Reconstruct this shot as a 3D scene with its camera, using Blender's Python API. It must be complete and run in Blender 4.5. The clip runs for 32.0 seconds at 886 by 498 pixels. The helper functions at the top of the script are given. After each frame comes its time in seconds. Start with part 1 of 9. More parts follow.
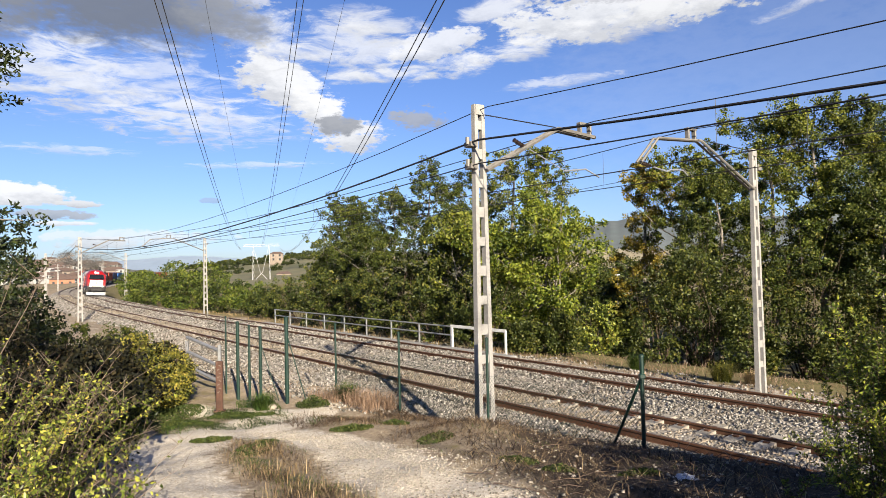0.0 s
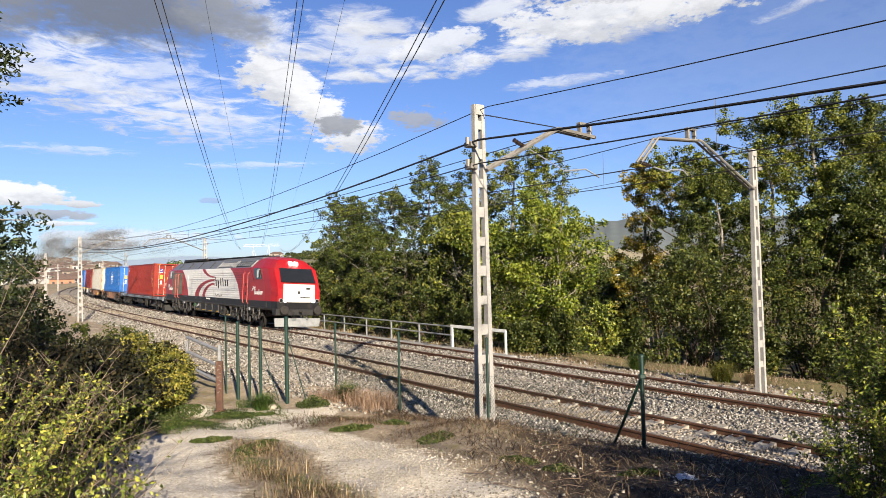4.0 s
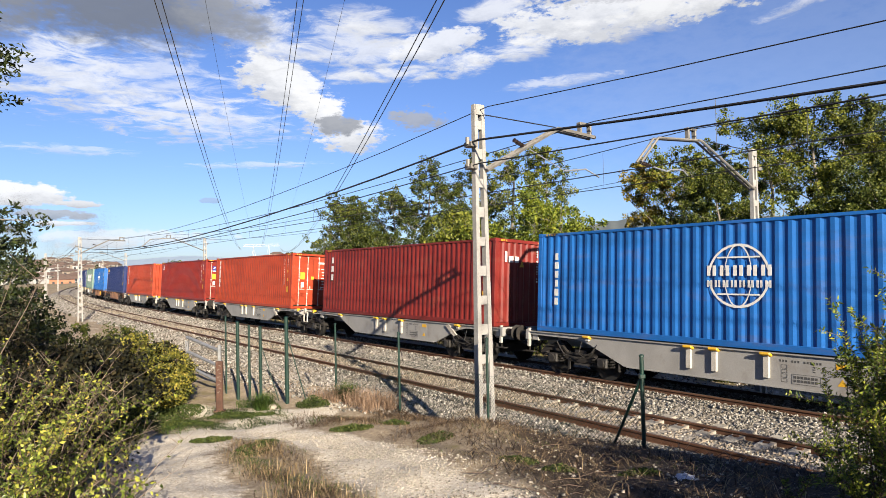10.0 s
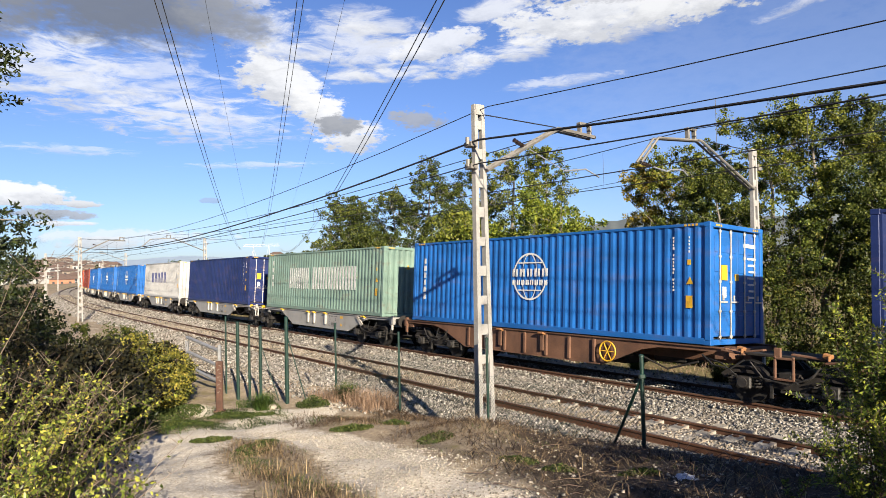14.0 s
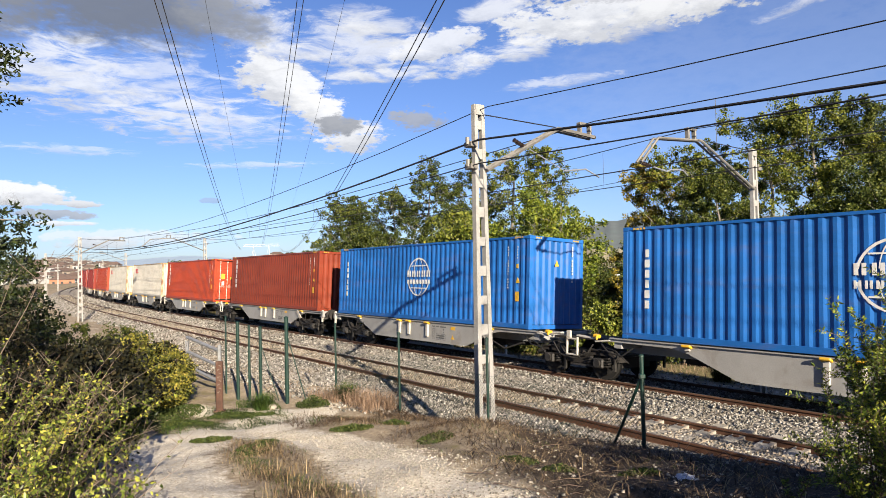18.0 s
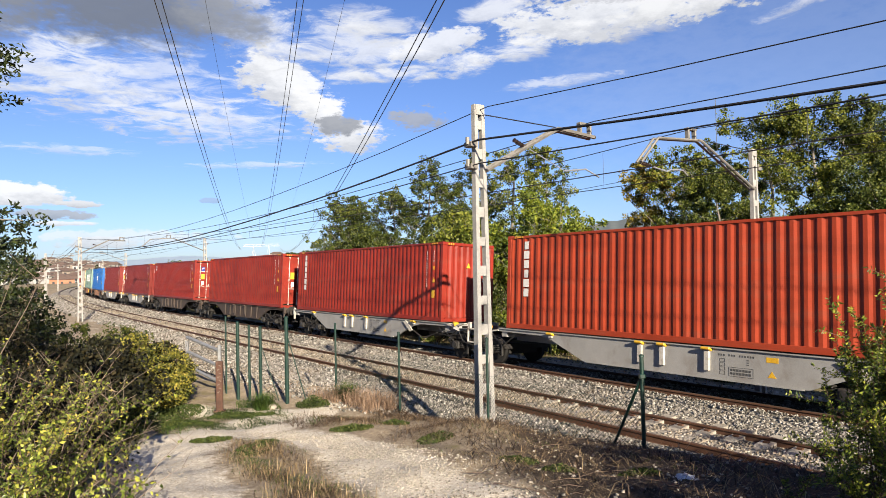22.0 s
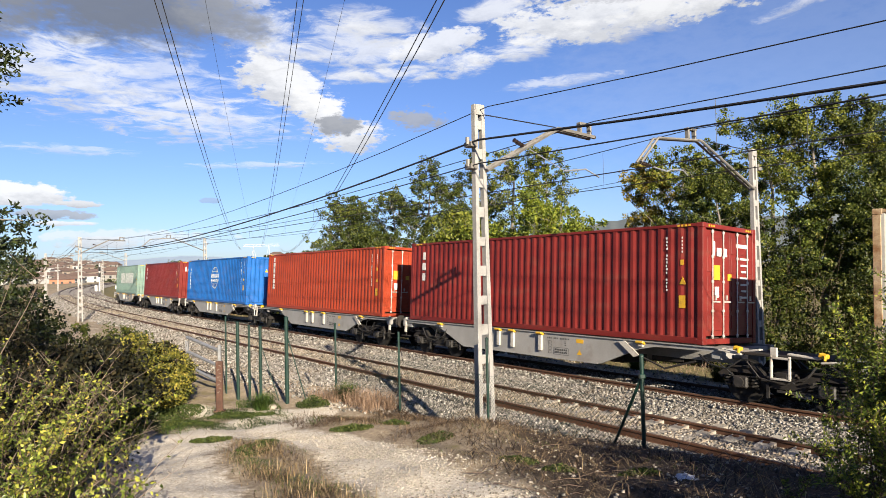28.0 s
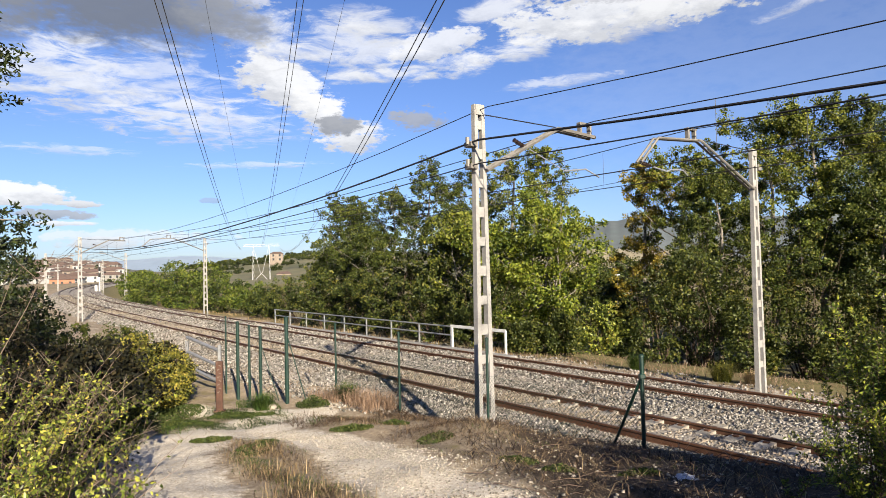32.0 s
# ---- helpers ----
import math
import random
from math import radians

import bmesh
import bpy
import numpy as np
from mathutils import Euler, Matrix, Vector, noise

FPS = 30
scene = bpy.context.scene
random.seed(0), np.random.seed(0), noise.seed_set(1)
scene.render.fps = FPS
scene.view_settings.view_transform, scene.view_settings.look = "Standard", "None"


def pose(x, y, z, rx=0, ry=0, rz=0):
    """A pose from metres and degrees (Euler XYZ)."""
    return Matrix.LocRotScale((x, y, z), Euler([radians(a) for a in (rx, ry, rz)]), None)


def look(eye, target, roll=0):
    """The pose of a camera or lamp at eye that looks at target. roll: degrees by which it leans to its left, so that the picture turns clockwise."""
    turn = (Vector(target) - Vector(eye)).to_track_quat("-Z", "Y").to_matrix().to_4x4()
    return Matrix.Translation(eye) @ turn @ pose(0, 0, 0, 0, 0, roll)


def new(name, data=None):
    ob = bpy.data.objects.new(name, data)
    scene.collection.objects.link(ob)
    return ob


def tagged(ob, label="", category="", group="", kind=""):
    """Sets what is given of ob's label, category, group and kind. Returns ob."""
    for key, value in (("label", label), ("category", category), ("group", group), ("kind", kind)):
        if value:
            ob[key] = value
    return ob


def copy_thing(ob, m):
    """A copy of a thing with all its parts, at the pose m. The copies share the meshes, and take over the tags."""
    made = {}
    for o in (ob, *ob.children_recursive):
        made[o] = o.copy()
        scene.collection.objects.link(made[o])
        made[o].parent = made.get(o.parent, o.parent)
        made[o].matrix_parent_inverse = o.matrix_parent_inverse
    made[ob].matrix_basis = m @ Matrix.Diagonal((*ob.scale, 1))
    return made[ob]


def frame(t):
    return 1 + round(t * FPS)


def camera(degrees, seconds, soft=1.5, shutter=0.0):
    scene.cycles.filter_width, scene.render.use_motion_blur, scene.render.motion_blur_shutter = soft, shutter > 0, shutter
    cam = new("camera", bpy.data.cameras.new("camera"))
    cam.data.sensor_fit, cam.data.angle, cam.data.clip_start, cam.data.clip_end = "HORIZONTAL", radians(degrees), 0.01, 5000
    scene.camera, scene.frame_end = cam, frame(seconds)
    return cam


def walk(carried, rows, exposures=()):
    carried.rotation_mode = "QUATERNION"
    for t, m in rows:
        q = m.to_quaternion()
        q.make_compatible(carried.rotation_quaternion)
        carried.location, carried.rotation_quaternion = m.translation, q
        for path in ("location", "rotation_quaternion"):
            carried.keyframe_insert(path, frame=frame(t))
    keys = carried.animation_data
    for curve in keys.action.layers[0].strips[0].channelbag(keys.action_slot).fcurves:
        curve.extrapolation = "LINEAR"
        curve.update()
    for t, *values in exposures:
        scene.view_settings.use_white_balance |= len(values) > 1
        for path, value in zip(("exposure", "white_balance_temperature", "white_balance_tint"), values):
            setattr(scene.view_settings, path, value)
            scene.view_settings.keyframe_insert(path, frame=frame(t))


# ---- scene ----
cam = camera(68.57, 32.0, 0.5)
EYE = (0.0, 0.0, 3.28)
CAM_POSE = look(EYE, (0.0, math.cos(0.0285), 3.28 + math.sin(0.0285)), -1.29)
walk(cam, [(0.0, CAM_POSE), (32.0, CAM_POSE)], [(0.0, 1.77), (32.0, 1.77)])

# ---- sun and sky ----
SUN_TO = Vector((0.340 * math.cos(radians(20)), -0.940 * math.cos(radians(20)), math.sin(radians(20))))
sun_data = bpy.data.lights.new("sun", "SUN")
sun_data.energy, sun_data.angle, sun_data.color = 5.0, radians(0.53), (1.0, 0.875, 0.69)
sun = new("sun", sun_data)
sun.matrix_world = look(SUN_TO * 50, (0, 0, 0))


class Nodes:
    """A small wrapper to write node trees briefly."""

    def __init__(self, tree):
        self.t = tree
        tree.nodes.clear()

    def add(self, kind, **props):
        n = self.t.nodes.new(kind)
        ins = props.pop("ins", {})
        for k, v in props.items():
            setattr(n, k, v)
        for k, v in ins.items():
            self.put(n.inputs[k], v)
        return n

    def put(self, socket, v):
        if isinstance(v, bpy.types.NodeSocket):
            self.t.links.new(v, socket)
        elif isinstance(v, (tuple, list)) and len(v) == 3 and socket.type == "RGBA":
            socket.default_value = (*v, 1.0)
        else:
            socket.default_value = v

    def math(self, op, a, b=None, c=None, clamp=False):
        n = self.add("ShaderNodeMath", operation=op, use_clamp=clamp)
        self.put(n.inputs[0], a)
        if b is not None:
            self.put(n.inputs[1], b)
        if c is not None:
            self.put(n.inputs[2], c)
        return n.outputs[0]

    def step(self, v, lo, hi):
        n = self.add("ShaderNodeMapRange", interpolation_type="SMOOTHSTEP")
        for i, x in enumerate((v, lo, hi, 0.0, 1.0)):
            self.put(n.inputs[i], x)
        return n.outputs[0]

    def mix(self, f, a, b):
        n = self.add("ShaderNodeMix", data_type="RGBA")
        self.put(n.inputs[0], f)
        self.put(n.inputs[6], a)
        self.put(n.inputs[7], b)
        return n.outputs[2]

    def noise(self, vec, scale, detail=4.0, rough=0.55, dist=0.0):
        n = self.add("ShaderNodeTexNoise", ins={"Scale": scale, "Detail": detail, "Roughness": rough, "Distortion": dist})
        if vec is not None:
            self.t.links.new(vec, n.inputs["Vector"])
        return n.outputs["Fac"]

    def ramp(self, f, stops):
        n = self.add("ShaderNodeValToRGB")
        e = n.color_ramp.elements
        while len(e) < len(stops):
            e.new(0.5)
        for el, (p, c) in zip(e, stops):
            el.position, el.color = p, (*c, 1.0)
        self.put(n.inputs[0], f)
        return n.outputs[0]


def build_sky():
    world = bpy.data.worlds.new("sky")
    scene.world = world
    world.use_nodes = True
    g = Nodes(world.node_tree)
    sky = g.add("ShaderNodeTexSky", sky_type="NISHITA", sun_disc=False, sun_elevation=radians(20),
                sun_rotation=radians(160), altitude=500.0, air_density=1.0, dust_density=0.8, ozone_density=2.0)
    geo = g.add("ShaderNodeTexCoord")
    sep = g.add("ShaderNodeSeparateXYZ", ins={0: geo.outputs["Generated"]})
    x, y, z = sep.outputs
    az = g.math("MULTIPLY", g.math("ARCTAN2", x, y), 57.2958)
    el = g.math("MULTIPLY", g.math("ARCSINE", z), 57.2958)
    flat = g.math("MAXIMUM", z, 0.04)
    roof = g.add("ShaderNodeCombineXYZ", ins={0: g.math("DIVIDE", x, flat), 1: g.math("DIVIDE", y, flat), 2: 0.0})
    # cloud edges: two sizes of noise on the dome, a finer streaky one overhead
    stretch = g.add("ShaderNodeMapping", ins={"Vector": geo.outputs["Generated"], "Scale": (1.0, 1.0, 2.4)})
    n1 = g.noise(stretch.outputs[0], 9.0, 9.0, 0.62)
    n2 = g.noise(roof.outputs[0], 4.6, 7.0, 0.66, 0.5)
    n3 = g.noise(stretch.outputs[0], 34.0, 6.0, 0.6)
    n4 = g.noise(stretch.outputs[0], 95.0, 5.0, 0.6)
    rag = g.math("ADD", g.math("MULTIPLY", g.math("SUBTRACT", n1, 0.5), 3.4), g.math("MULTIPLY", g.math("SUBTRACT", n3, 0.5), 3.0))
    rag = g.math("ADD", rag, g.math("MULTIPLY", g.math("SUBTRACT", n4, 0.5), 1.6))
    rag2 = g.math("MULTIPLY", g.math("SUBTRACT", n2, 0.5), 5.0)
    # azimuth, elevation, half width, half height (degrees), tilt, cover, grey, streaky
    clouds = [
        (32.0, 14.0, 26.0, 12.0, 0, 0.085, 0.0, 2),
        (-13.8, 16.0, 5.2, 2.2, -28, 1.15, 0.0, 0), (-10.5, 13.4, 2.6, 1.8, -38, 1.25, 0.0, 0), (-7.3, 11.5, 3.2, 1.35, 8, 1.2, 0.10, 0),
        (-9.0, 12.4, 2.1, 1.0, 0, 1.0, 0.72, 0), (-2.0, 13.0, 2.8, 1.2, 0, 0.9, 0.66, 0),
        (-26.0, 14.8, 10.5, 3.6, -4, 0.55, 0.0, 1), (-15.0, 19.0, 5.5, 2.4, -10, 0.55, 0.0, 1), (-8.0, 18.6, 7.5, 2.6, -4, 0.75, 0.0, 1),
        (-0.4, 19.0, 4.6, 1.2, 10, 0.85, 0.0, 0), (-5.0, 16.6, 6.0, 0.7, 3, 0.7, 0.0, 1), (1.5, 17.6, 5.0, 0.7, 4, 0.7, 0.0, 1),
        (15.5, 20.7, 10.0, 2.0, 2, 0.95, 0.06, 0), (22.0, 20.6, 6.5, 1.4, 4, 0.95, 0.10, 0), (15.0, 22.6, 8.0, 1.2, 0, 0.8, 0.25, 0), (7.0, 18.4, 6.5, 1.1, 14, 0.85, 0.0, 1), (17.5, 19.0, 6.0, 0.7, 6, 0.6, 0.35, 1),
        (10.5, 15.6, 5.5, 0.55, 3, 0.6, 0.0, 1), (31.0, 19.5, 4.5, 0.6, 12, 0.55, 0.0, 1), (36.0, 22.5, 5.0, 0.9, 10, 0.5, 0.0, 1),
        (-33.5, 6.1, 3.8, 0.9, 0, 1.2, 0.0, 0), (-31.0, 4.7, 3.0, 0.42, -3, 0.9, 0.6, 0), (-29.2, 5.5, 1.5, 0.3, 0, 1.0, 0.2, 0), (-30.2, 4.0, 2.4, 0.2, 0, 0.9, 0.05, 0), (-27.5, 2.5, 3.0, 0.45, 0, 0.6, 0.1, 0), (-25.0, 2.9, 7.0, 0.8, 0, 0.6, 0.05, 0),
        (-19.6, 6.0, 0.9, 0.25, 0, 0.5, 0.7, 0), (-16.0, 9.0, 6.0, 0.3, 2, 0.5, 0.0, 1),
        (-30.0, 9.6, 5.0, 0.4, 0, 0.45, 0.0, 1), (-33.0, 15.5, 8.0, 3.0, 0, 0.6, 0.0, 1), (-20.5, 12.5, 8.0, 2.2, -3, 0.6, 0.0, 1), (-5.5, 20.8, 4.5, 1.6, -8, 0.7, 0.05, 1), (-16.5, 22.5, 3.0, 1.6, 0, 0.7, 0.1, 0), (5.0, 21.5, 4.0, 1.3, 10, 0.8, 0.0, 1),
        (-27.5, 21.2, 13.0, 4.0, -4, 1.2, 0.96, 2), (-37.5, 20.5, 8.0, 4.0, 0, 1.0, 0.88, 2), (-18.5, 20.8, 5.0, 2.4, -14, 0.9, 0.80, 2),
        (75.0, 22.0, 20.0, 4.0, 0, 0.6, 0.4, 1), (-100.0, 25.0, 22.0, 5.0, 0, 0.6, 0.5, 1),
    ]
    col, cover = None, None
    blue = g.add("ShaderNodeMix", data_type="RGBA", blend_type="MULTIPLY", ins={0: 1.0, 6: sky.outputs[0], 7: (0.545, 0.632, 0.92)})
    col = blue.outputs[2]
    shade = g.noise(stretch.outputs[0], 30.0, 7.0, 0.65)
    for caz, cel, wx, wy, tilt, dens, grey, streak in clouds:
        da, de = g.math("SUBTRACT", az, caz), g.math("SUBTRACT", el, cel)
        c, s = math.cos(radians(tilt)), math.sin(radians(tilt))
        u = g.math("ADD", g.math("MULTIPLY", da, c / wx), g.math("MULTIPLY", de, s / wx))
        v = g.math("ADD", g.math("MULTIPLY", da, -s / wy), g.math("MULTIPLY", de, c / wy))
        r2 = g.math("ADD", g.math("MULTIPLY", u, u), g.math("MULTIPLY", v, v))
        f = g.math("SUBTRACT", g.math("ADD", 1.0, rag if not streak else rag2 if streak == 1 else g.math("MULTIPLY", rag, 0.45)), r2)
        m = g.math("MULTIPLY", g.step(f, -0.1, (0.6, 1.2, 1.0)[streak]), min(dens, 1.0) * 0.95)
        # the underside turns grey, the top is white
        low = g.math("MULTIPLY", g.step(g.math("ADD", v, g.math("MULTIPLY", g.math("SUBTRACT", shade, 0.5), 3.0)), 0.5, -1.2), 0.40)
        gr = g.math("ADD", grey, g.math("MULTIPLY", low, 1.0 - grey), clamp=True)
        tone = g.mix(gr, (5.95, 5.98, 6.07), (1.08, 1.24, 1.62))
        col = g.mix(m, col, tone)
    bg = g.add("ShaderNodeBackground", ins={"Color": col, "Strength": 0.05})
    out = g.add("ShaderNodeOutputWorld")
    g.t.links.new(bg.outputs[0], out.inputs[0])


build_sky()

# ---- materials ----
MATS = {}


def material(name, tones, scale=6.0, rough=0.7, metal=0.0, bump=0.2, fine=60.0, fine_amt=0.25, dirt=None, dirt_amt=0.35,
             dirt_scale=1.5, coords="Object", bump_dist=0.01, rand=0.0, spec=0.4, stretch=(1, 1, 1)):
    """A weathered surface: two tones at one size, grain at another, stains with a shape of their own, and fine relief."""
    if name in MATS:
        return MATS[name]
    m = bpy.data.materials.new(name)
    m.use_nodes = True
    g = Nodes(m.node_tree)
    tc = g.add("ShaderNodeTexCoord")
    mp = g.add("ShaderNodeMapping", ins={"Vector": tc.outputs[coords], "Scale": stretch})
    vec = mp.outputs[0]
    a = g.noise(vec, scale, 5.0, 0.6)
    b = g.noise(vec, fine, 3.0, 0.6)
    n = len(tones)
    col = g.ramp(a, [(0.3 + 0.4 * i / max(1, n - 1), c) for i, c in enumerate(tones)])
    mult = g.add("ShaderNodeMix", data_type="RGBA", blend_type="MULTIPLY", ins={0: 1.0, 6: col})
    grain = g.ramp(b, [(0.25, (1 - fine_amt,) * 3), (0.75, (1 + fine_amt,) * 3)])
    g.put(mult.inputs[7], grain)
    col = mult.outputs[2]
    if dirt:
        d = g.noise(vec, dirt_scale, 7.0, 0.65, 0.4)
        col = g.mix(g.math("MULTIPLY", g.step(d, 0.5, 0.72), dirt_amt), col, dirt)
    if rand:
        oi = g.add("ShaderNodeObjectInfo")
        hsv = g.add("ShaderNodeHueSaturation", ins={"Color": col, "Value": g.math("MULTIPLY_ADD", oi.outputs["Random"], rand, 1 - rand / 2)})
        col = hsv.outputs[0]
    p = g.add("ShaderNodeBsdfPrincipled", ins={"Base Color": col, "Metallic": metal, "Specular IOR Level": spec,
                                               "Roughness": g.math("MULTIPLY_ADD", b, 0.2, rough - 0.1, clamp=True)})
    if bump:
        bp = g.add("ShaderNodeBump", ins={"Strength": bump, "Distance": bump_dist, "Height": b})
        g.t.links.new(bp.outputs[0], p.inputs["Normal"])
    out = g.add("ShaderNodeOutputMaterial")
    g.t.links.new(p.outputs[0], out.inputs[0])
    MATS[name] = m
    return m


def leaf_material(name, tones, gloss=0.45, trans=0.22):
    """Leaves: each its own tone, some light through the blade."""
    if name in MATS:
        return MATS[name]
    m = bpy.data.materials.new(name)
    m.use_nodes = True
    g = Nodes(m.node_tree)
    geo = g.add("ShaderNodeNewGeometry")
    tc = g.add("ShaderNodeTexCoord")
    patch = g.noise(tc.outputs["Object"], 0.55, 3.0, 0.5)
    f = g.math("ADD", g.math("MULTIPLY", geo.outputs["Random Per Island"], 0.62), g.math("MULTIPLY", g.math("SUBTRACT", patch, 0.3), 0.9), clamp=True)
    n = len(tones)
    col = g.ramp(f, [(0.05 + 0.9 * i / max(1, n - 1), c) for i, c in enumerate(tones)])
    p = g.add("ShaderNodeBsdfPrincipled", ins={"Base Color": col, "Roughness": gloss, "Specular IOR Level": 0.2})
    bright = g.add("ShaderNodeMix", data_type="RGBA", blend_type="MULTIPLY", ins={0: 1.0, 6: col, 7: (1.25, 1.3, 0.6)})
    t = g.add("ShaderNodeBsdfTranslucent", ins={"Color": bright.outputs[2]})
    mx = g.add("ShaderNodeMixShader", ins={0: trans, 1: p.outputs[0], 2: t.outputs[0]})
    out = g.add("ShaderNodeOutputMaterial")
    g.t.links.new(mx.outputs[0], out.inputs[0])
    MATS[name] = m
    return m


def glow_material(name, colour, strength):
    if name in MATS:
        return MATS[name]
    m = bpy.data.materials.new(name)
    m.use_nodes = True
    g = Nodes(m.node_tree)
    e = g.add("ShaderNodeEmission", ins={"Color": colour, "Strength": strength})
    out = g.add("ShaderNodeOutputMaterial")
    g.t.links.new(e.outputs[0], out.inputs[0])
    MATS[name] = m
    return m


CONCRETE = material("mast_concrete", [(0.165, 0.160, 0.152), (0.235, 0.229, 0.220)], 3.0, 0.85, 0, 0.3, 45, 0.22, (0.095, 0.090, 0.080), 0.55, 1.6)
SLEEPER = material("sleeper_concrete", [(0.192, 0.174, 0.144), (0.282, 0.258, 0.222)], 4.0, 0.9, 0, 0.35, 50, 0.25, (0.132, 0.0900, 0.0600), 0.5, 2.0, rand=0.3)
RUST_RAIL = material("rail_steel_rusted", [(0.0510, 0.0228, 0.0120), (0.0900, 0.0420, 0.0228)], 5.0, 0.75, 0.2, 0.3, 60, 0.3, (0.0360, 0.0180, 0.0120), 0.5, 3.0)
RAIL_TOP = material("rail_head_worn", [(0.0960, 0.0660, 0.0510), (0.144, 0.108, 0.0900)], 2.0, 0.5, 0.6, 0.05, 80, 0.15)
GALV = material("galvanised_steel", [(0.18, 0.186, 0.192), (0.252, 0.258, 0.264)], 6.0, 0.5, 0.5, 0.05, 70, 0.12)
GREEN_PAINT = material("green_fence_paint", [(0.0022, 0.0135, 0.0100), (0.0042, 0.0230, 0.0165)], 7.0, 0.45, 0, 0.1, 60, 0.2, (0.0600, 0.0600, 0.0480), 0.3, 3.0)
RUST = material("rusty_iron", [(0.0330, 0.0144, 0.0090), (0.0660, 0.0300, 0.0180)], 6.0, 0.85, 0.1, 0.4, 60, 0.35, (0.156, 0.12, 0.0960), 0.4, 3.0)
WIRE = material("cable_black", [(0.0072, 0.0072, 0.0084), (0.0150, 0.0150, 0.0168)], 6.0, 0.6, 0.2, 0)
STEEL_DARK = material("catenary_steel", [(0.102, 0.0960, 0.0870), (0.174, 0.162, 0.147)], 5.0, 0.6, 0.3, 0.1, 60, 0.2)
PORCELAIN = material("insulator_brown", [(0.0180, 0.0120, 0.0108), (0.0360, 0.0240, 0.0180)], 5.0, 0.25, 0, 0)

# ---- mesh tools ----
def mesh_from(name, verts, faces, mat, smooth=False):
    me = bpy.data.meshes.new(name)
    me.from_pydata([tuple(v) for v in verts], [], faces)
    if mat:
        me.materials.append(mat)
    if smooth:
        me.shade_smooth()
    me.update()
    return me


def mesh_arrays(name, verts, faces, mat):
    """A mesh from numpy arrays with faces of one size, quick for many pieces."""
    me = bpy.data.meshes.new(name)
    nv, (nf, k) = len(verts), faces.shape
    me.vertices.add(nv)
    me.vertices.foreach_set("co", np.ascontiguousarray(verts, dtype=np.float32).ravel())
    me.loops.add(nf * k)
    me.loops.foreach_set("vertex_index", np.ascontiguousarray(faces, dtype=np.int32).ravel())
    me.polygons.add(nf)
    me.polygons.foreach_set("loop_start", np.arange(0, nf * k, k, dtype=np.int32))
    me.materials.append(mat)
    me.update(calc_edges=True)
    me.validate()
    return me


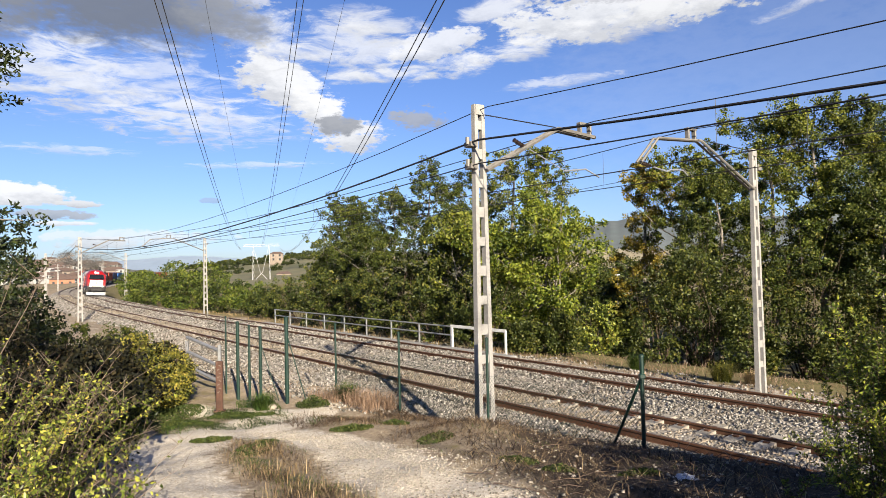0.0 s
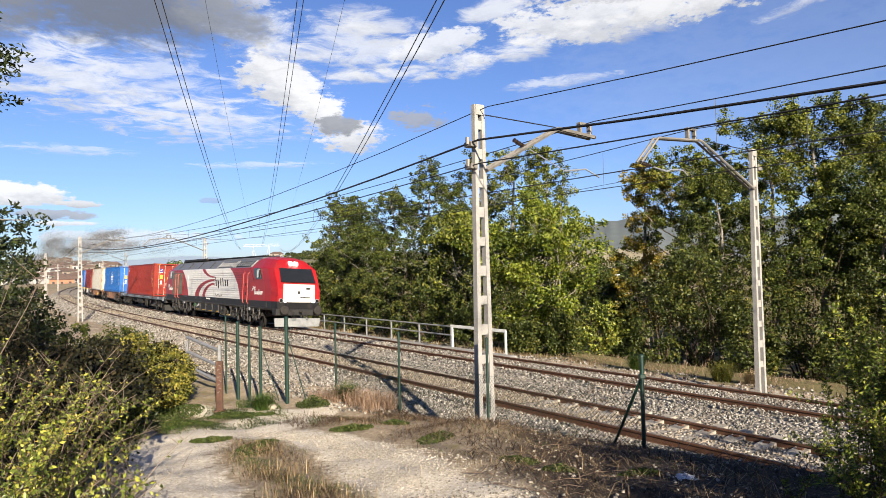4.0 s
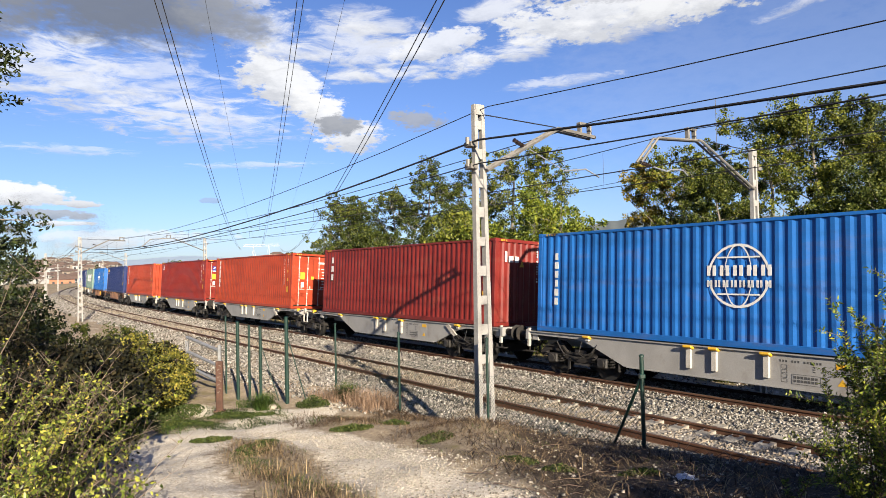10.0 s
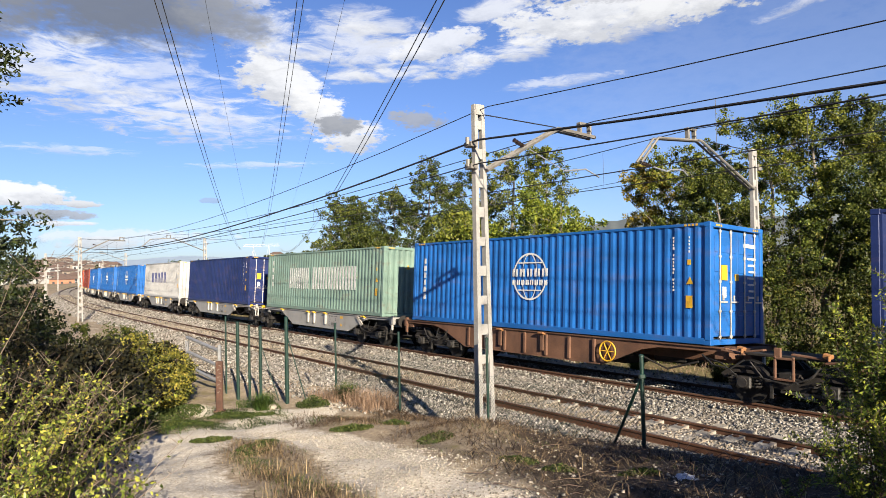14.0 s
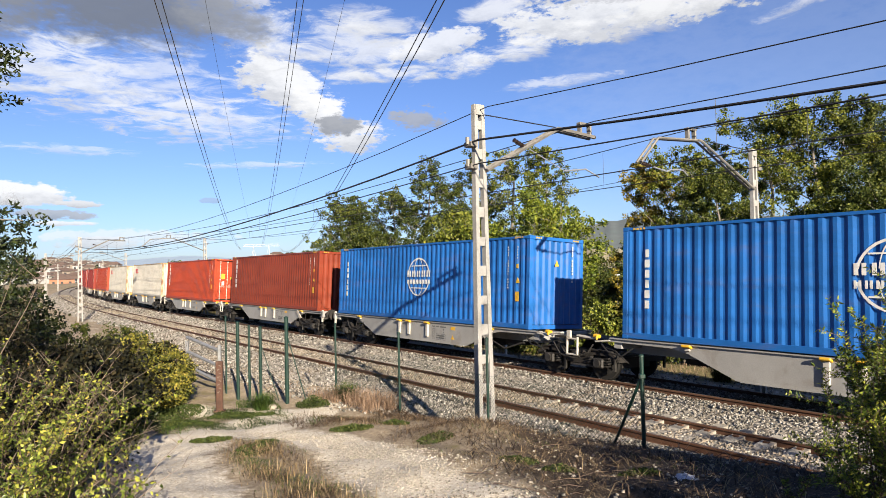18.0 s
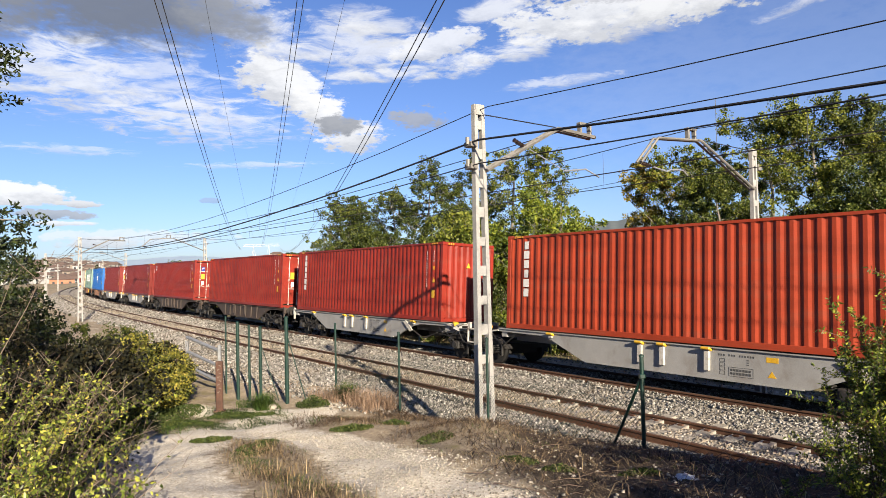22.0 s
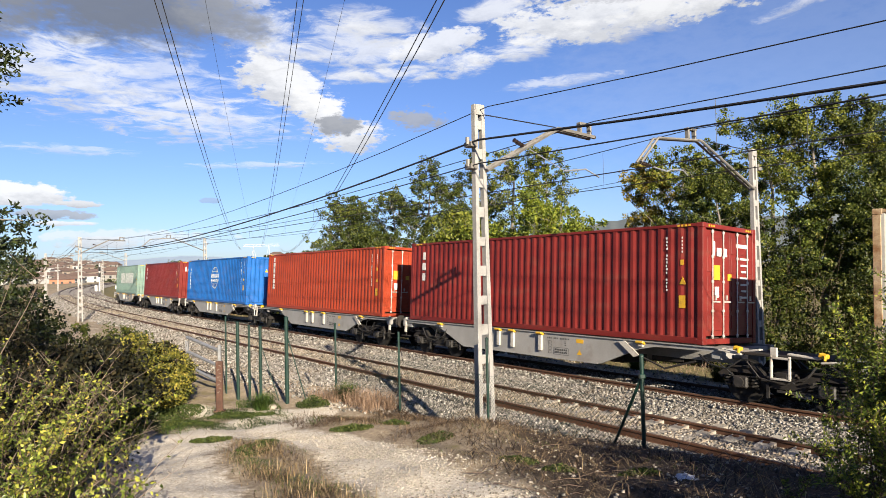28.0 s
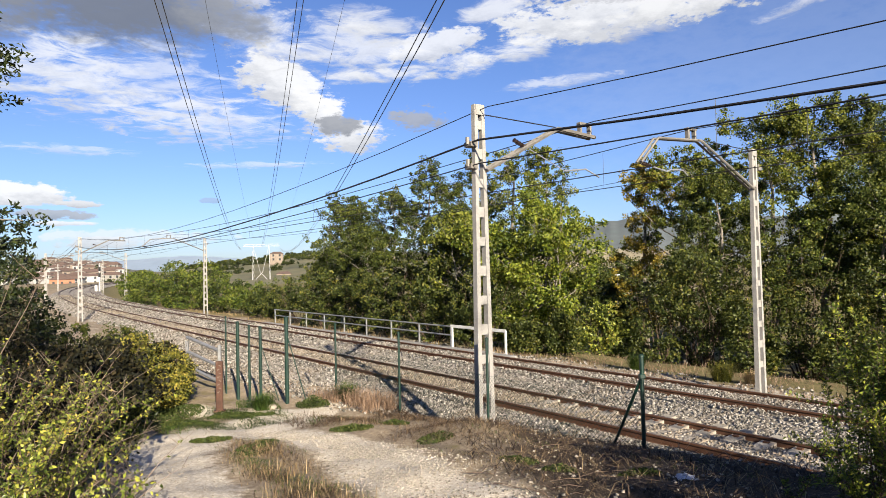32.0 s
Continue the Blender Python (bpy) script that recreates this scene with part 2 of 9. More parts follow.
class MB:
    """Gathers verts and faces of one part."""

    def __init__(self):
        self.v, self.f = [], []

    def add(self, verts, faces):
        o = len(self.v)
        self.v += [tuple(p) for p in verts]
        self.f += [tuple(i + o for i in q) for q in faces]
        return self

    def box(self, c, size, rot=None, ch=0.0):
        hx, hy, hz = (s / 2 for s in size)
        c = Vector(c)
        ch = min(ch, hx * 0.6, hy * 0.6, hz * 0.6)
        pts, faces = [], []
        if ch <= 0:
            pts = [Vector((x, y, z)) for x in (-hx, hx) for y in (-hy, hy) for z in (-hz, hz)]
            faces = [(0, 1, 3, 2), (4, 6, 7, 5), (0, 4, 5, 1), (2, 3, 7, 6), (0, 2, 6, 4), (1, 5, 7, 3)]
        else:
            idx = {}
            for sx in (-1, 1):
                for sy in (-1, 1):
                    for sz in (-1, 1):
                        for a, p in enumerate(((hx, hy - ch, hz - ch), (hx - ch, hy, hz - ch), (hx - ch, hy - ch, hz))):
                            idx[sx, sy, sz, a] = len(pts)
                            pts.append(Vector((sx * p[0], sy * p[1], sz * p[2])))
            raw = []
            for s in (-1, 1):
                raw.append([idx[s, a, b, 0] for a, b in ((-1, -1), (1, -1), (1, 1), (-1, 1))])
                raw.append([idx[a, s, b, 1] for a, b in ((-1, -1), (1, -1), (1, 1), (-1, 1))])
                raw.append([idx[a, b, s, 2] for a, b in ((-1, -1), (1, -1), (1, 1), (-1, 1))])
                for t in (-1, 1):
                    raw.append([idx[s, t, -1, 0], idx[s, t, 1, 0], idx[s, t, 1, 1], idx[s, t, -1, 1]])
                    raw.append([idx[s, -1, t, 0], idx[s, 1, t, 0], idx[s, 1, t, 2], idx[s, -1, t, 2]])
                    raw.append([idx[-1, s, t, 1], idx[1, s, t, 1], idx[1, s, t, 2], idx[-1, s, t, 2]])
                    for w in (-1, 1):
                        raw.append([idx[s, t, w, 0], idx[s, t, w, 1], idx[s, t, w, 2]])
            for q in raw:
                mid = sum((pts[i] for i in q), Vector()) / len(q)
                nn = (pts[q[1]] - pts[q[0]]).cross(pts[q[2]] - pts[q[1]])
                faces.append(tuple(q) if nn.dot(mid) > 0 else tuple(reversed(q)))
        m = rot.to_3x3() if rot is not None else Matrix.Identity(3)
        return self.add([m @ p + c for p in pts], faces)

    def tube(self, path, radii, n=8, caps=True):
        """A round bar along a path, tapered by its radii."""
        path = [Vector(p) for p in path]
        if not hasattr(radii, "__len__"):
            radii = [radii] * len(path)
        verts, faces = [], []
        ref = None
        for i, p in enumerate(path):
            d = (path[min(i + 1, len(path) - 1)] - path[max(i - 1, 0)]).normalized()
            if ref is None:
                ref = d.orthogonal().normalized()
            ref = (ref - d * ref.dot(d)).normalized()
            o = d.cross(ref)
            for k in range(n):
                a = 2 * math.pi * k / n
                verts.append(p + (ref * math.cos(a) + o * math.sin(a)) * radii[i])
        for i in range(len(path) - 1):
            for k in range(n):
                a, b = i * n + k, i * n + (k + 1) % n
                faces.append((a, b, b + n, a + n))
        if caps:
            faces.append(tuple(reversed(range(n))))
            faces.append(tuple(range((len(path) - 1) * n, len(path) * n)))
        return self.add(verts, faces)

    def cyl(self, a, b, r, n=12):
        return self.tube([a, b], r, n)

    def prism(self, outline, axis, lo, hi):
        """A closed outline of (a, b) pushed along an axis: 'x' takes (y, z), 'y' takes (x, z), 'z' takes (x, y)."""
        def at(a, b, t):
            return {"x": (t, a, b), "y": (a, t, b), "z": (a, b, t)}[axis]
        n = len(outline)
        area = sum(outline[i][0] * outline[(i + 1) % n][1] - outline[(i + 1) % n][0] * outline[i][1] for i in range(n))
        if (area < 0) != (axis == "y"):
            outline = outline[::-1]
        v = [at(a, b, lo) for a, b in outline] + [at(a, b, hi) for a, b in outline]
        f = [(i, (i + 1) % n, (i + 1) % n + n, i + n) for i in range(n)]
        f += [tuple(reversed(range(n))), tuple(range(n, 2 * n))]
        return self.add(v, f)

    def ring(self, c, r, w, axis, depth, n=24, part=(0.0, 1.0), squash=1.0):
        """A flat band bent to a circle or an arc, facing along an axis ('x' or 'y')."""
        k0, k1 = part
        m = max(3, int(n * (k1 - k0)))
        v, f = [], []
        for i in range(m + 1):
            a = 2 * math.pi * (k0 + (k1 - k0) * i / m)
            for rr in (r - w / 2, r + w / 2):
                p, q = rr * math.cos(a) * squash, rr * math.sin(a)
                v.append((c[0] + p, c[1] + depth, c[2] + q) if axis == "y" else (c[0] + depth, c[1] + p, c[2] + q))
        for i in range(m):
            f.append((2 * i, 2 * i + 1, 2 * i + 3, 2 * i + 2))
        return self.add(v, f)

    def mesh(self, name, mat, smooth=False):
        return mesh_from(name, self.v, self.f, mat, smooth)


def thing(name, label, category, group="", m=None, kind=""):
    ob = new(name)
    ob.empty_display_size = 0.2
    if m is not None:
        ob.matrix_world = m
    return tagged(ob, label, category, group, kind)


def part(name, mb, mat, parent, label="", smooth=False):
    """One mesh object under a thing or under a part. mb may be an MB or a ready mesh."""
    me = mb.mesh(name, mat, smooth) if isinstance(mb, MB) else mb
    ob = new(name, me)
    ob.parent = parent
    if label:
        ob["label"] = label
    return ob


def solid(name, mb, mat, label, category="", group="", m=None, kind="", smooth=False):
    """A top-level thing of one mesh."""
    me = mb.mesh(name, mat, smooth) if isinstance(mb, MB) else mb
    ob = new(name, me)
    if m is not None:
        ob.matrix_world = m
    return tagged(ob, label, category, group, kind)


# ---- the line of the railway ----
ORIGIN = Vector((11.979, 9.268, 0.0))
ALONG = Vector((-0.60367, 0.79723, 0.0))
ACROSS = Vector((0.79723, 0.60367, 0.0))
BEND, BEND_FROM, GAP_TRACKS, CANT = 814.0, 45.4, 3.75, 0.063


def trk(s, off=0.0, z=0.0):
    """A point s metres along the far track (away from the viewer), off metres across it (away from the viewer)."""
    w = max(s - BEND_FROM, 0.0) / BEND
    b = min(s, BEND_FROM)
    p = ORIGIN + ALONG * (b + BEND * math.sin(w)) + ACROSS * (BEND * (1 - math.cos(w)))
    n = ACROSS * math.cos(w) - ALONG * math.sin(w)
    return p + n * off + Vector((0, 0, z))


def trk_np(s, off, z):
    w = np.maximum(s - BEND_FROM, 0.0) / BEND
    b = np.minimum(s, BEND_FROM)
    a, n = np.array(ALONG), np.array(ACROSS)
    p = np.array(ORIGIN) + a * (b + BEND * np.sin(w))[:, None] + n * (BEND * (1 - np.cos(w)))[:, None]
    p = p + (n * np.cos(w)[:, None] - a * np.sin(w)[:, None]) * off[:, None]
    p[:, 2] += z
    return p


def trk_inv(x, y):
    """Along and across the far track, for points of the plan (numpy)."""
    px, py = x - ORIGIN.x, y - ORIGIN.y
    s, v = px * ALONG.x + py * ALONG.y, px * ACROSS.x + py * ACROSS.y
    cx = s - BEND_FROM
    cv = BEND - v
    ang = np.arctan2(cx, cv)
    curved = cx > 0
    return np.where(curved, BEND_FROM + BEND * ang, s), np.where(curved, BEND - np.hypot(cx, cv), v)


def heading(s):
    """Angle of the way in which the train runs."""
    w = max(s - BEND_FROM, 0.0) / BEND
    d = ALONG * math.cos(w) + ACROSS * math.sin(w)
    return math.atan2(-d.y, -d.x)


def on_track(s):
    """Pose on the far track: x ahead, y to the far side, z up from the rails, leaning with the cant."""
    return Matrix.Translation(trk(s, 0, 0.055)) @ Matrix.Rotation(heading(s), 4, "Z") @ Matrix.Rotation(-CANT, 4, "X")


def land(x, y):
    """Height of the ground (numpy)."""
    s, o = trk_inv(x, y)
    near = np.clip(1.68 - 0.112 * np.maximum(y, 0), 0.1, 1.68)
    near = np.where(s > 40, np.clip(near - (s - 40) * 0.02, -0.5, 2), near)
    hum = 0.05 * np.sin(x * 1.7 + 0.6 * y) * np.sin(y * 1.3 - x * 0.4) + 0.03 * np.sin(x * 4.1) * np.sin(y * 3.7 + 1)
    near = near + hum * np.clip((-6.9 - o) / 2, 0, 1)
    near = near + 0.20 * np.exp(-((x - 0.35) / 0.75) ** 2 - ((y - 11.2) / 0.55) ** 2)
    t = np.clip((o + 7.15) / 1.0, 0, 1)
    bed = near * (1 - t * t * (3 - 2 * t)) + (-0.62) * (t * t * (3 - 2 * t))
    far = np.where(o > 2.2, -0.5 - 0.05 * np.clip(o - 2.2, 0, 4) - 1.6 * np.clip((o - 6.5) / 7, 0, 1) ** 1.5, -0.62)
    far = far + np.clip((o - 30) / 300, 0, 1) * 3.0
    far = far + np.where(o > 3, 0.06 * np.sin(x * 1.1) * np.sin(y * 0.9), 0)
    return np.where(o < -5.5, bed, far)


def ground_z(x, y):
    return float(land(np.array([float(x)]), np.array([float(y)]))[0])

# ---- ground ----
def ground_material():
    m = bpy.data.materials.new("ground_soil")
    m.use_nodes = True
    g = Nodes(m.node_tree)
    tc = g.add("ShaderNodeTexCoord")
    vec = tc.outputs["Object"]
    path = g.add("ShaderNodeAttribute", attribute_name="path").outputs["Fac"]
    grassy = g.add("ShaderNodeAttribute", attribute_name="grassy").outputs["Fac"]
    n1, n2, n3 = g.noise(vec, 1.3, 6, 0.65), g.noise(vec, 9.0, 5, 0.65), g.noise(vec, 55.0, 3, 0.6)
    soil = g.ramp(n2, [(0.3, (0.150, 0.115, 0.078)), (0.55, (0.255, 0.205, 0.145)), (0.8, (0.335, 0.28, 0.21))])
    gravel = g.ramp(n2, [(0.3, (0.4531, 0.4071, 0.3328)), (0.55, (0.5522, 0.5027, 0.4248)), (0.75, (0.6018, 0.5593, 0.4885))])
    pebble = g.add("ShaderNodeTexVoronoi", ins={"Vector": vec, "Scale": 26.0})
    gravel = g.mix(g.math("MULTIPLY", g.step(pebble.outputs["Distance"], 0.28, 0.55), 0.42), gravel, (0.24, 0.204, 0.159))
    gravel = g.mix(g.math("MULTIPLY", g.step(n1, 0.5, 0.72), 0.4), gravel, (0.276, 0.231, 0.174))
    # litter soil of the bank, its colour also deepened for the shade there
    humus_shade = g.ramp(n2, [(0.3, (0.0243, 0.01728, 0.01188)), (0.55, (0.0702, 0.04995, 0.03375)), (0.8, (0.1553, 0.1134, 0.0783))])
    litter_shade_cover = g.add("ShaderNodeAttribute", attribute_name="litter").outputs["Fac"]
    turf = g.ramp(n2, [(0.3, (0.0720, 0.0690, 0.0270)), (0.55, (0.144, 0.12, 0.0540)), (0.8, (0.228, 0.186, 0.102))])
    rag = g.math("MULTIPLY", g.math("SUBTRACT", n1, 0.5), 1.1)
    rag = g.math("ADD", rag, g.math("MULTIPLY", g.math("SUBTRACT", n2, 0.5), 0.7))
    col = g.mix(g.step(g.math("ADD", grassy, rag), 0.35, 0.65), soil, turf)
    col = g.mix(g.step(g.math("ADD", litter_shade_cover, rag), 0.3, 0.8), col, humus_shade)
    col = g.mix(g.step(g.math("ADD", path, rag), 0.35, 0.7), col, gravel)
    mult = g.add("ShaderNodeMix", data_type="RGBA", blend_type="MULTIPLY", ins={0: 1.0, 6: col})
    g.put(mult.inputs[7], g.ramp(n3, [(0.25, (0.72,) * 3), (0.75, (1.25,) * 3)]))
    p = g.add("ShaderNodeBsdfPrincipled", ins={"Base Color": mult.outputs[2], "Roughness": 0.95, "Specular IOR Level": 0.15})
    h = g.math("ADD", g.math("MULTIPLY", n2, 0.5), g.math("ADD", g.math("MULTIPLY", n3, 0.3), g.math("MULTIPLY", pebble.outputs["Distance"], -0.3)))
    bp = g.add("ShaderNodeBump", ins={"Strength": 0.6, "Distance": 0.03, "Height": h})
    g.t.links.new(bp.outputs[0], p.inputs["Normal"])
    out = g.add("ShaderNodeOutputMaterial")
    g.t.links.new(p.outputs[0], out.inputs[0])
    return m


def path_mask(x, y):
    """1 on the trodden gravel, 0 beside it (numpy)."""
    def band(px, py, qx, qy, w):
        dx, dy = qx - px, qy - py
        t = np.clip(((x - px) * dx + (y - py) * dy) / (dx * dx + dy * dy), 0, 1)
        return np.clip(1.25 - np.hypot(x - px - t * dx, y - py - t * dy) / w, 0, 1)
    a = band(1.2, -3.0, 0.3, 4.0, 0.8)
    a = np.maximum(a, band(0.45, 4.0, 0.05, 6.9, 1.0))
    a = np.maximum(a, band(-0.1, 6.9, -1.6, 10.3, 0.9))
    a = np.maximum(a, band(-1.6, 10.3, -3.6, 12.2, 0.95))
    a = np.maximum(a, band(-2.2, 3.0, -2.75, 6.9, 0.55))
    a = np.maximum(a, band(-2.75, 6.9, -4.2, 9.9, 0.7))
    a = np.maximum(a, band(-4.2, 9.9, -4.3, 12.2, 0.95))
    a = np.maximum(a, band(-4.3, 12.2, -4.1, 14.4, 0.6) * 0.85)
    a = np.maximum(a, band(-3.4, 12.4, -3.0, 14.8, 0.8) * 0.85)
    a = np.maximum(a, band(-4.4, 14.7, -3.2, 14.6, 0.45) * 0.8)
    a = np.maximum(a, band(-5.9, 15.2, -4.9, 14.6, 0.6) * 0.7)
    return a


def spill(x, y):
    """1 where loose ballast has spread beyond the bed, towards the gate posts."""
    s, o = trk_inv(x, y)
    lim = np.interp(s, [10.5, 13.0, 20.0, 34.0, 40.0], [-7.0, -8.25, -9.0, -9.0, -7.0])
    return np.clip((o - lim) / 0.35, 0, 1) * (o < -6.0) * (s > 10) * (s < 40)


def build_ground():
    def axis(lo, hi, fine, coarse, f0, f1):
        pts = list(np.arange(f0, f1 + 1e-6, fine))
        a, step = f1, fine
        while a < hi:
            step *= coarse
            a += step
            pts.append(min(a, hi))
        a, step = f0, fine
        while a > lo:
            step *= coarse
            a -= step
            pts.insert(0, max(a, lo))
        return np.array(sorted(set(pts)))
    xs, ys = axis(-4700, 4700, 0.16, 1.13, -12, 13), axis(-4700, 4700, 0.16, 1.13, 1, 22)
    X, Y = np.meshgrid(xs, ys)
    x, y = X.ravel(), Y.ravel()
    z = land(x, y)
    nx, ny = len(xs), len(ys)
    i = np.arange(nx * ny).reshape(ny, nx)
    faces = np.stack([i[:-1, :-1], i[:-1, 1:], i[1:, 1:], i[1:, :-1]], -1).reshape(-1, 4)
    me = mesh_arrays("ground", np.stack([x, y, z], -1), faces, ground_material())
    me.shade_smooth()
    s, o = trk_inv(x, y)
    pm = np.maximum(path_mask(x, y), spill(x, y) * 0.42)
    pm = np.maximum(pm, np.where((o > 2.0) & (o < 4.2), 0.45, 0.0))
    pm = np.where(np.hypot(x, y) > 60, 0.0, pm)
    pm = np.where((s > 30) & (s < 220) & (o > -15) & (o < -5), 0.36, pm)
    gm = np.clip(0.45 - pm, 0, 1) + np.clip((o - 4.0) / 4, 0, 1)
    gm = np.where((o > -9) & (o < -6), gm * 0.5, gm)
    # where the bank takes the litter colour with shade painted in
    litter_shade = np.clip((x - 0.2) / 1.3, 0, 1) * np.clip((o + 11.2) / 1.0, 0, 1) * (o < -6.2) * (y < 16) * 0.85
    for nm, arr in (("path", pm), ("grassy", gm), ("litter", litter_shade)):
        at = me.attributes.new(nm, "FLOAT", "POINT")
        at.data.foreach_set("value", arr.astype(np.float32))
    ob = new("ground", me)
    return tagged(ob, "dry earth and gravel ground with a trodden pale path", "ground", kind="structure")


build_ground()


# ---- ballast ----
def ballast_material():
    m = bpy.data.materials.new("ballast_bed")
    m.use_nodes = True
    g = Nodes(m.node_tree)
    tc = g.add("ShaderNodeTexCoord")
    vo = g.add("ShaderNodeTexVoronoi", ins={"Vector": tc.outputs["Object"], "Scale": 15.0})
    n = g.noise(tc.outputs["Object"], 0.8, 5, 0.6)
    cell = g.ramp(g.math("MULTIPLY", vo.outputs["Color"], 1.0), [(0.1, (0.204, 0.189, 0.168)), (0.5, (0.288, 0.27, 0.243)), (0.95, (0.372, 0.351, 0.318))])
    col = g.mix(g.step(vo.outputs["Distance"], 0.35, 0.75), cell, (0.144, 0.132, 0.117))
    mult = g.add("ShaderNodeMix", data_type="RGBA", blend_type="MULTIPLY", ins={0: 0.7, 6: col})
    g.put(mult.inputs[7], g.ramp(n, [(0.3, (0.75, 0.72, 0.68)), (0.7, (1.1, 1.05, 1.0))]))
    p = g.add("ShaderNodeBsdfPrincipled", ins={"Base Color": mult.outputs[2], "Roughness": 0.95, "Specular IOR Level": 0.15})
    bp = g.add("ShaderNodeBump", ins={"Strength": 0.6, "Distance": 0.04, "Height": g.math("SUBTRACT", 1.0, vo.outputs["Distance"])})
    g.t.links.new(bp.outputs[0], p.inputs["Normal"])
    out = g.add("ShaderNodeOutputMaterial")
    g.t.links.new(p.outputs[0], out.inputs[0])
    return m


def stone_material():
    m = bpy.data.materials.new("ballast_stones")
    m.use_nodes = True
    g = Nodes(m.node_tree)
    geo = g.add("ShaderNodeNewGeometry")
    tc = g.add("ShaderNodeTexCoord")
    r = geo.outputs["Random Per Island"]
    n = g.noise(tc.outputs["Object"], 40.0, 3, 0.6)
    big = g.noise(tc.outputs["Object"], 0.5, 4, 0.6)
    col = g.ramp(r, [(0.0, (0.0360, 0.0330, 0.0288)), (0.35, (0.102, 0.0948, 0.0828)), (0.75, (0.204, 0.191, 0.171)), (1.0, (0.348, 0.33, 0.3))])
    col = g.mix(g.math("MULTIPLY", g.step(big, 0.45, 0.7), 0.35), col, (0.156, 0.114, 0.0780))
    mult = g.add("ShaderNodeMix", data_type="RGBA", blend_type="MULTIPLY", ins={0: 1.0, 6: col})
    g.put(mult.inputs[7], g.ramp(n, [(0.25, (0.8,) * 3), (0.75, (1.15,) * 3)]))
    p = g.add("ShaderNodeBsdfPrincipled", ins={"Base Color": mult.outputs[2], "Roughness": 0.95, "Specular IOR Level": 0.15})
    out = g.add("ShaderNodeOutputMaterial")
    g.t.links.new(p.outputs[0], out.inputs[0])
    return m


# across section of the bed: offset, height; the near rail of each track stands higher
BED = [(-7.2, -0.66), (-6.45, -0.62), (-5.45, -0.21), (-4.85, -0.08), (-2.7, -0.20), (-1.85, -0.25), (-1.1, -0.03), (1.0, -0.14), (1.7, -0.22), (2.7, -0.60), (3.2, -0.66)]


def bed_z(o):
    return np.interp(o, [b[0] for b in BED], [b[1] for b in BED])


def build_ballast():
    ss = np.concatenate([np.arange(-300, -4, 8.0), np.arange(-4, 60, 1.0), np.arange(60, 700, 6.0)])
    v, f = [], []
    k = len(BED)
    for s in ss:
        for o, z in BED:
            v.append(trk(float(s), o, z + 0.02 * noise.noise(Vector((s * 0.7, o * 2, 0)))))
    for i in range(len(ss) - 1):
        for j in range(k - 1):
            a = i * k + j
            f.append((a, a + 1, a + k + 1, a + k))
    solid("ballast_bed", mesh_from("ballast_bed", v, [q[::-1] for q in f], ballast_material(), True),
          None, "grey crushed stone ballast bed under two tracks", "ballast", kind="structure")
    rng = np.random.default_rng(3)
    bands = [(2, 9, 320, 0.053), (9, 16, 250, 0.060), (16, 27, 130, 0.072), (27, 45, 62, 0.095), (45, 75, 26, 0.11), (75, 130, 7, 0.14)]
    base = np.array([(1, 0, 0), (-1, 0, 0), (0, 1, 0), (0, -1, 0), (0, 0, 1), (0, 0, -1)], float)
    tris = np.array([(0, 2, 4), (2, 1, 4), (1, 3, 4), (3, 0, 4), (2, 0, 5), (1, 2, 5), (3, 1, 5), (0, 3, 5)])
    mat, tan = stone_material(), leaf_material("dusty_track_stones", [(0.085, 0.070, 0.053), (0.17, 0.142, 0.110), (0.28, 0.242, 0.192)], 0.95, 0.0)
    V, F, T, n0 = [], [], [], 0
    for s0, s1, dens, size in bands:
        n = int((s1 - s0) * 9.0 * dens)
        s, o = rng.uniform(s0, s1, n), rng.uniform(-6.5, 2.5, n)
        # keep rails clear
        ok = np.ones(n, bool)
        for c in (0.0, -GAP_TRACKS):
            for r in (-0.87, 0.87):
                ok &= abs(o - c - r) > 0.075
        s, o = s[ok], o[ok]
        n = len(s)
        sl = np.abs((s / 0.6) - np.round(s / 0.6)) * 0.6 < 0.115
        inside = (np.abs(o) < 1.3) | (np.abs(o + GAP_TRACKS) < 1.3)
        shown = (np.abs(o + GAP_TRACKS) < 1.3) & (s < 11.5)
        keep = ~(sl & inside & shown) | (rng.random(n) < 0.25)
        s, o = s[keep], o[keep]
        n = len(s)
        sz = size * rng.uniform(0.55, 1.25, n) * 0.62
        p = trk_np(s, o, bed_z(o) + sz * 0.25 + np.where(inside[keep], np.where(shown[keep], -0.005, 0.035), 0.0))
        q = rng.normal(size=(n, 3, 3))
        q, _ = np.linalg.qr(q)
        sc = rng.uniform(0.6, 1.15, (n, 1, 3))
        jit = 1 + rng.uniform(-0.3, 0.3, (n, 6, 1))
        vv = (base[None] * jit * sc) @ q * sz[:, None, None] + p[:, None, :]
        dusty = (np.abs(o + GAP_TRACKS) < 1.0) & (rng.random(n) < 0.8)
        T.append(vv[dusty])
        vv = vv[~dusty]
        n = len(vv)
        V.append(vv.reshape(-1, 3))
        F.append((tris[None] + (np.arange(n) * 6)[:, None, None]).reshape(-1, 3) + n0)
        n0 += n * 6
    T = np.concatenate(T)
    ob = new("dusty_stones", mesh_arrays("dusty_stones", T.reshape(-1, 3), (tris[None] + (np.arange(len(T)) * 6)[:, None, None]).reshape(-1, 3), tan))
    tagged(ob, "rust-dusted crushed stones between the near rails", "ballast", kind="stuff")
    n = 9000
    s, o = rng.uniform(10.5, 34, n) , rng.uniform(-9.2, -6.2, n)
    q0 = trk_np(s, o, np.zeros(n))
    k = spill(q0[:, 0], q0[:, 1]) > rng.random(n)
    q0 = q0[k]
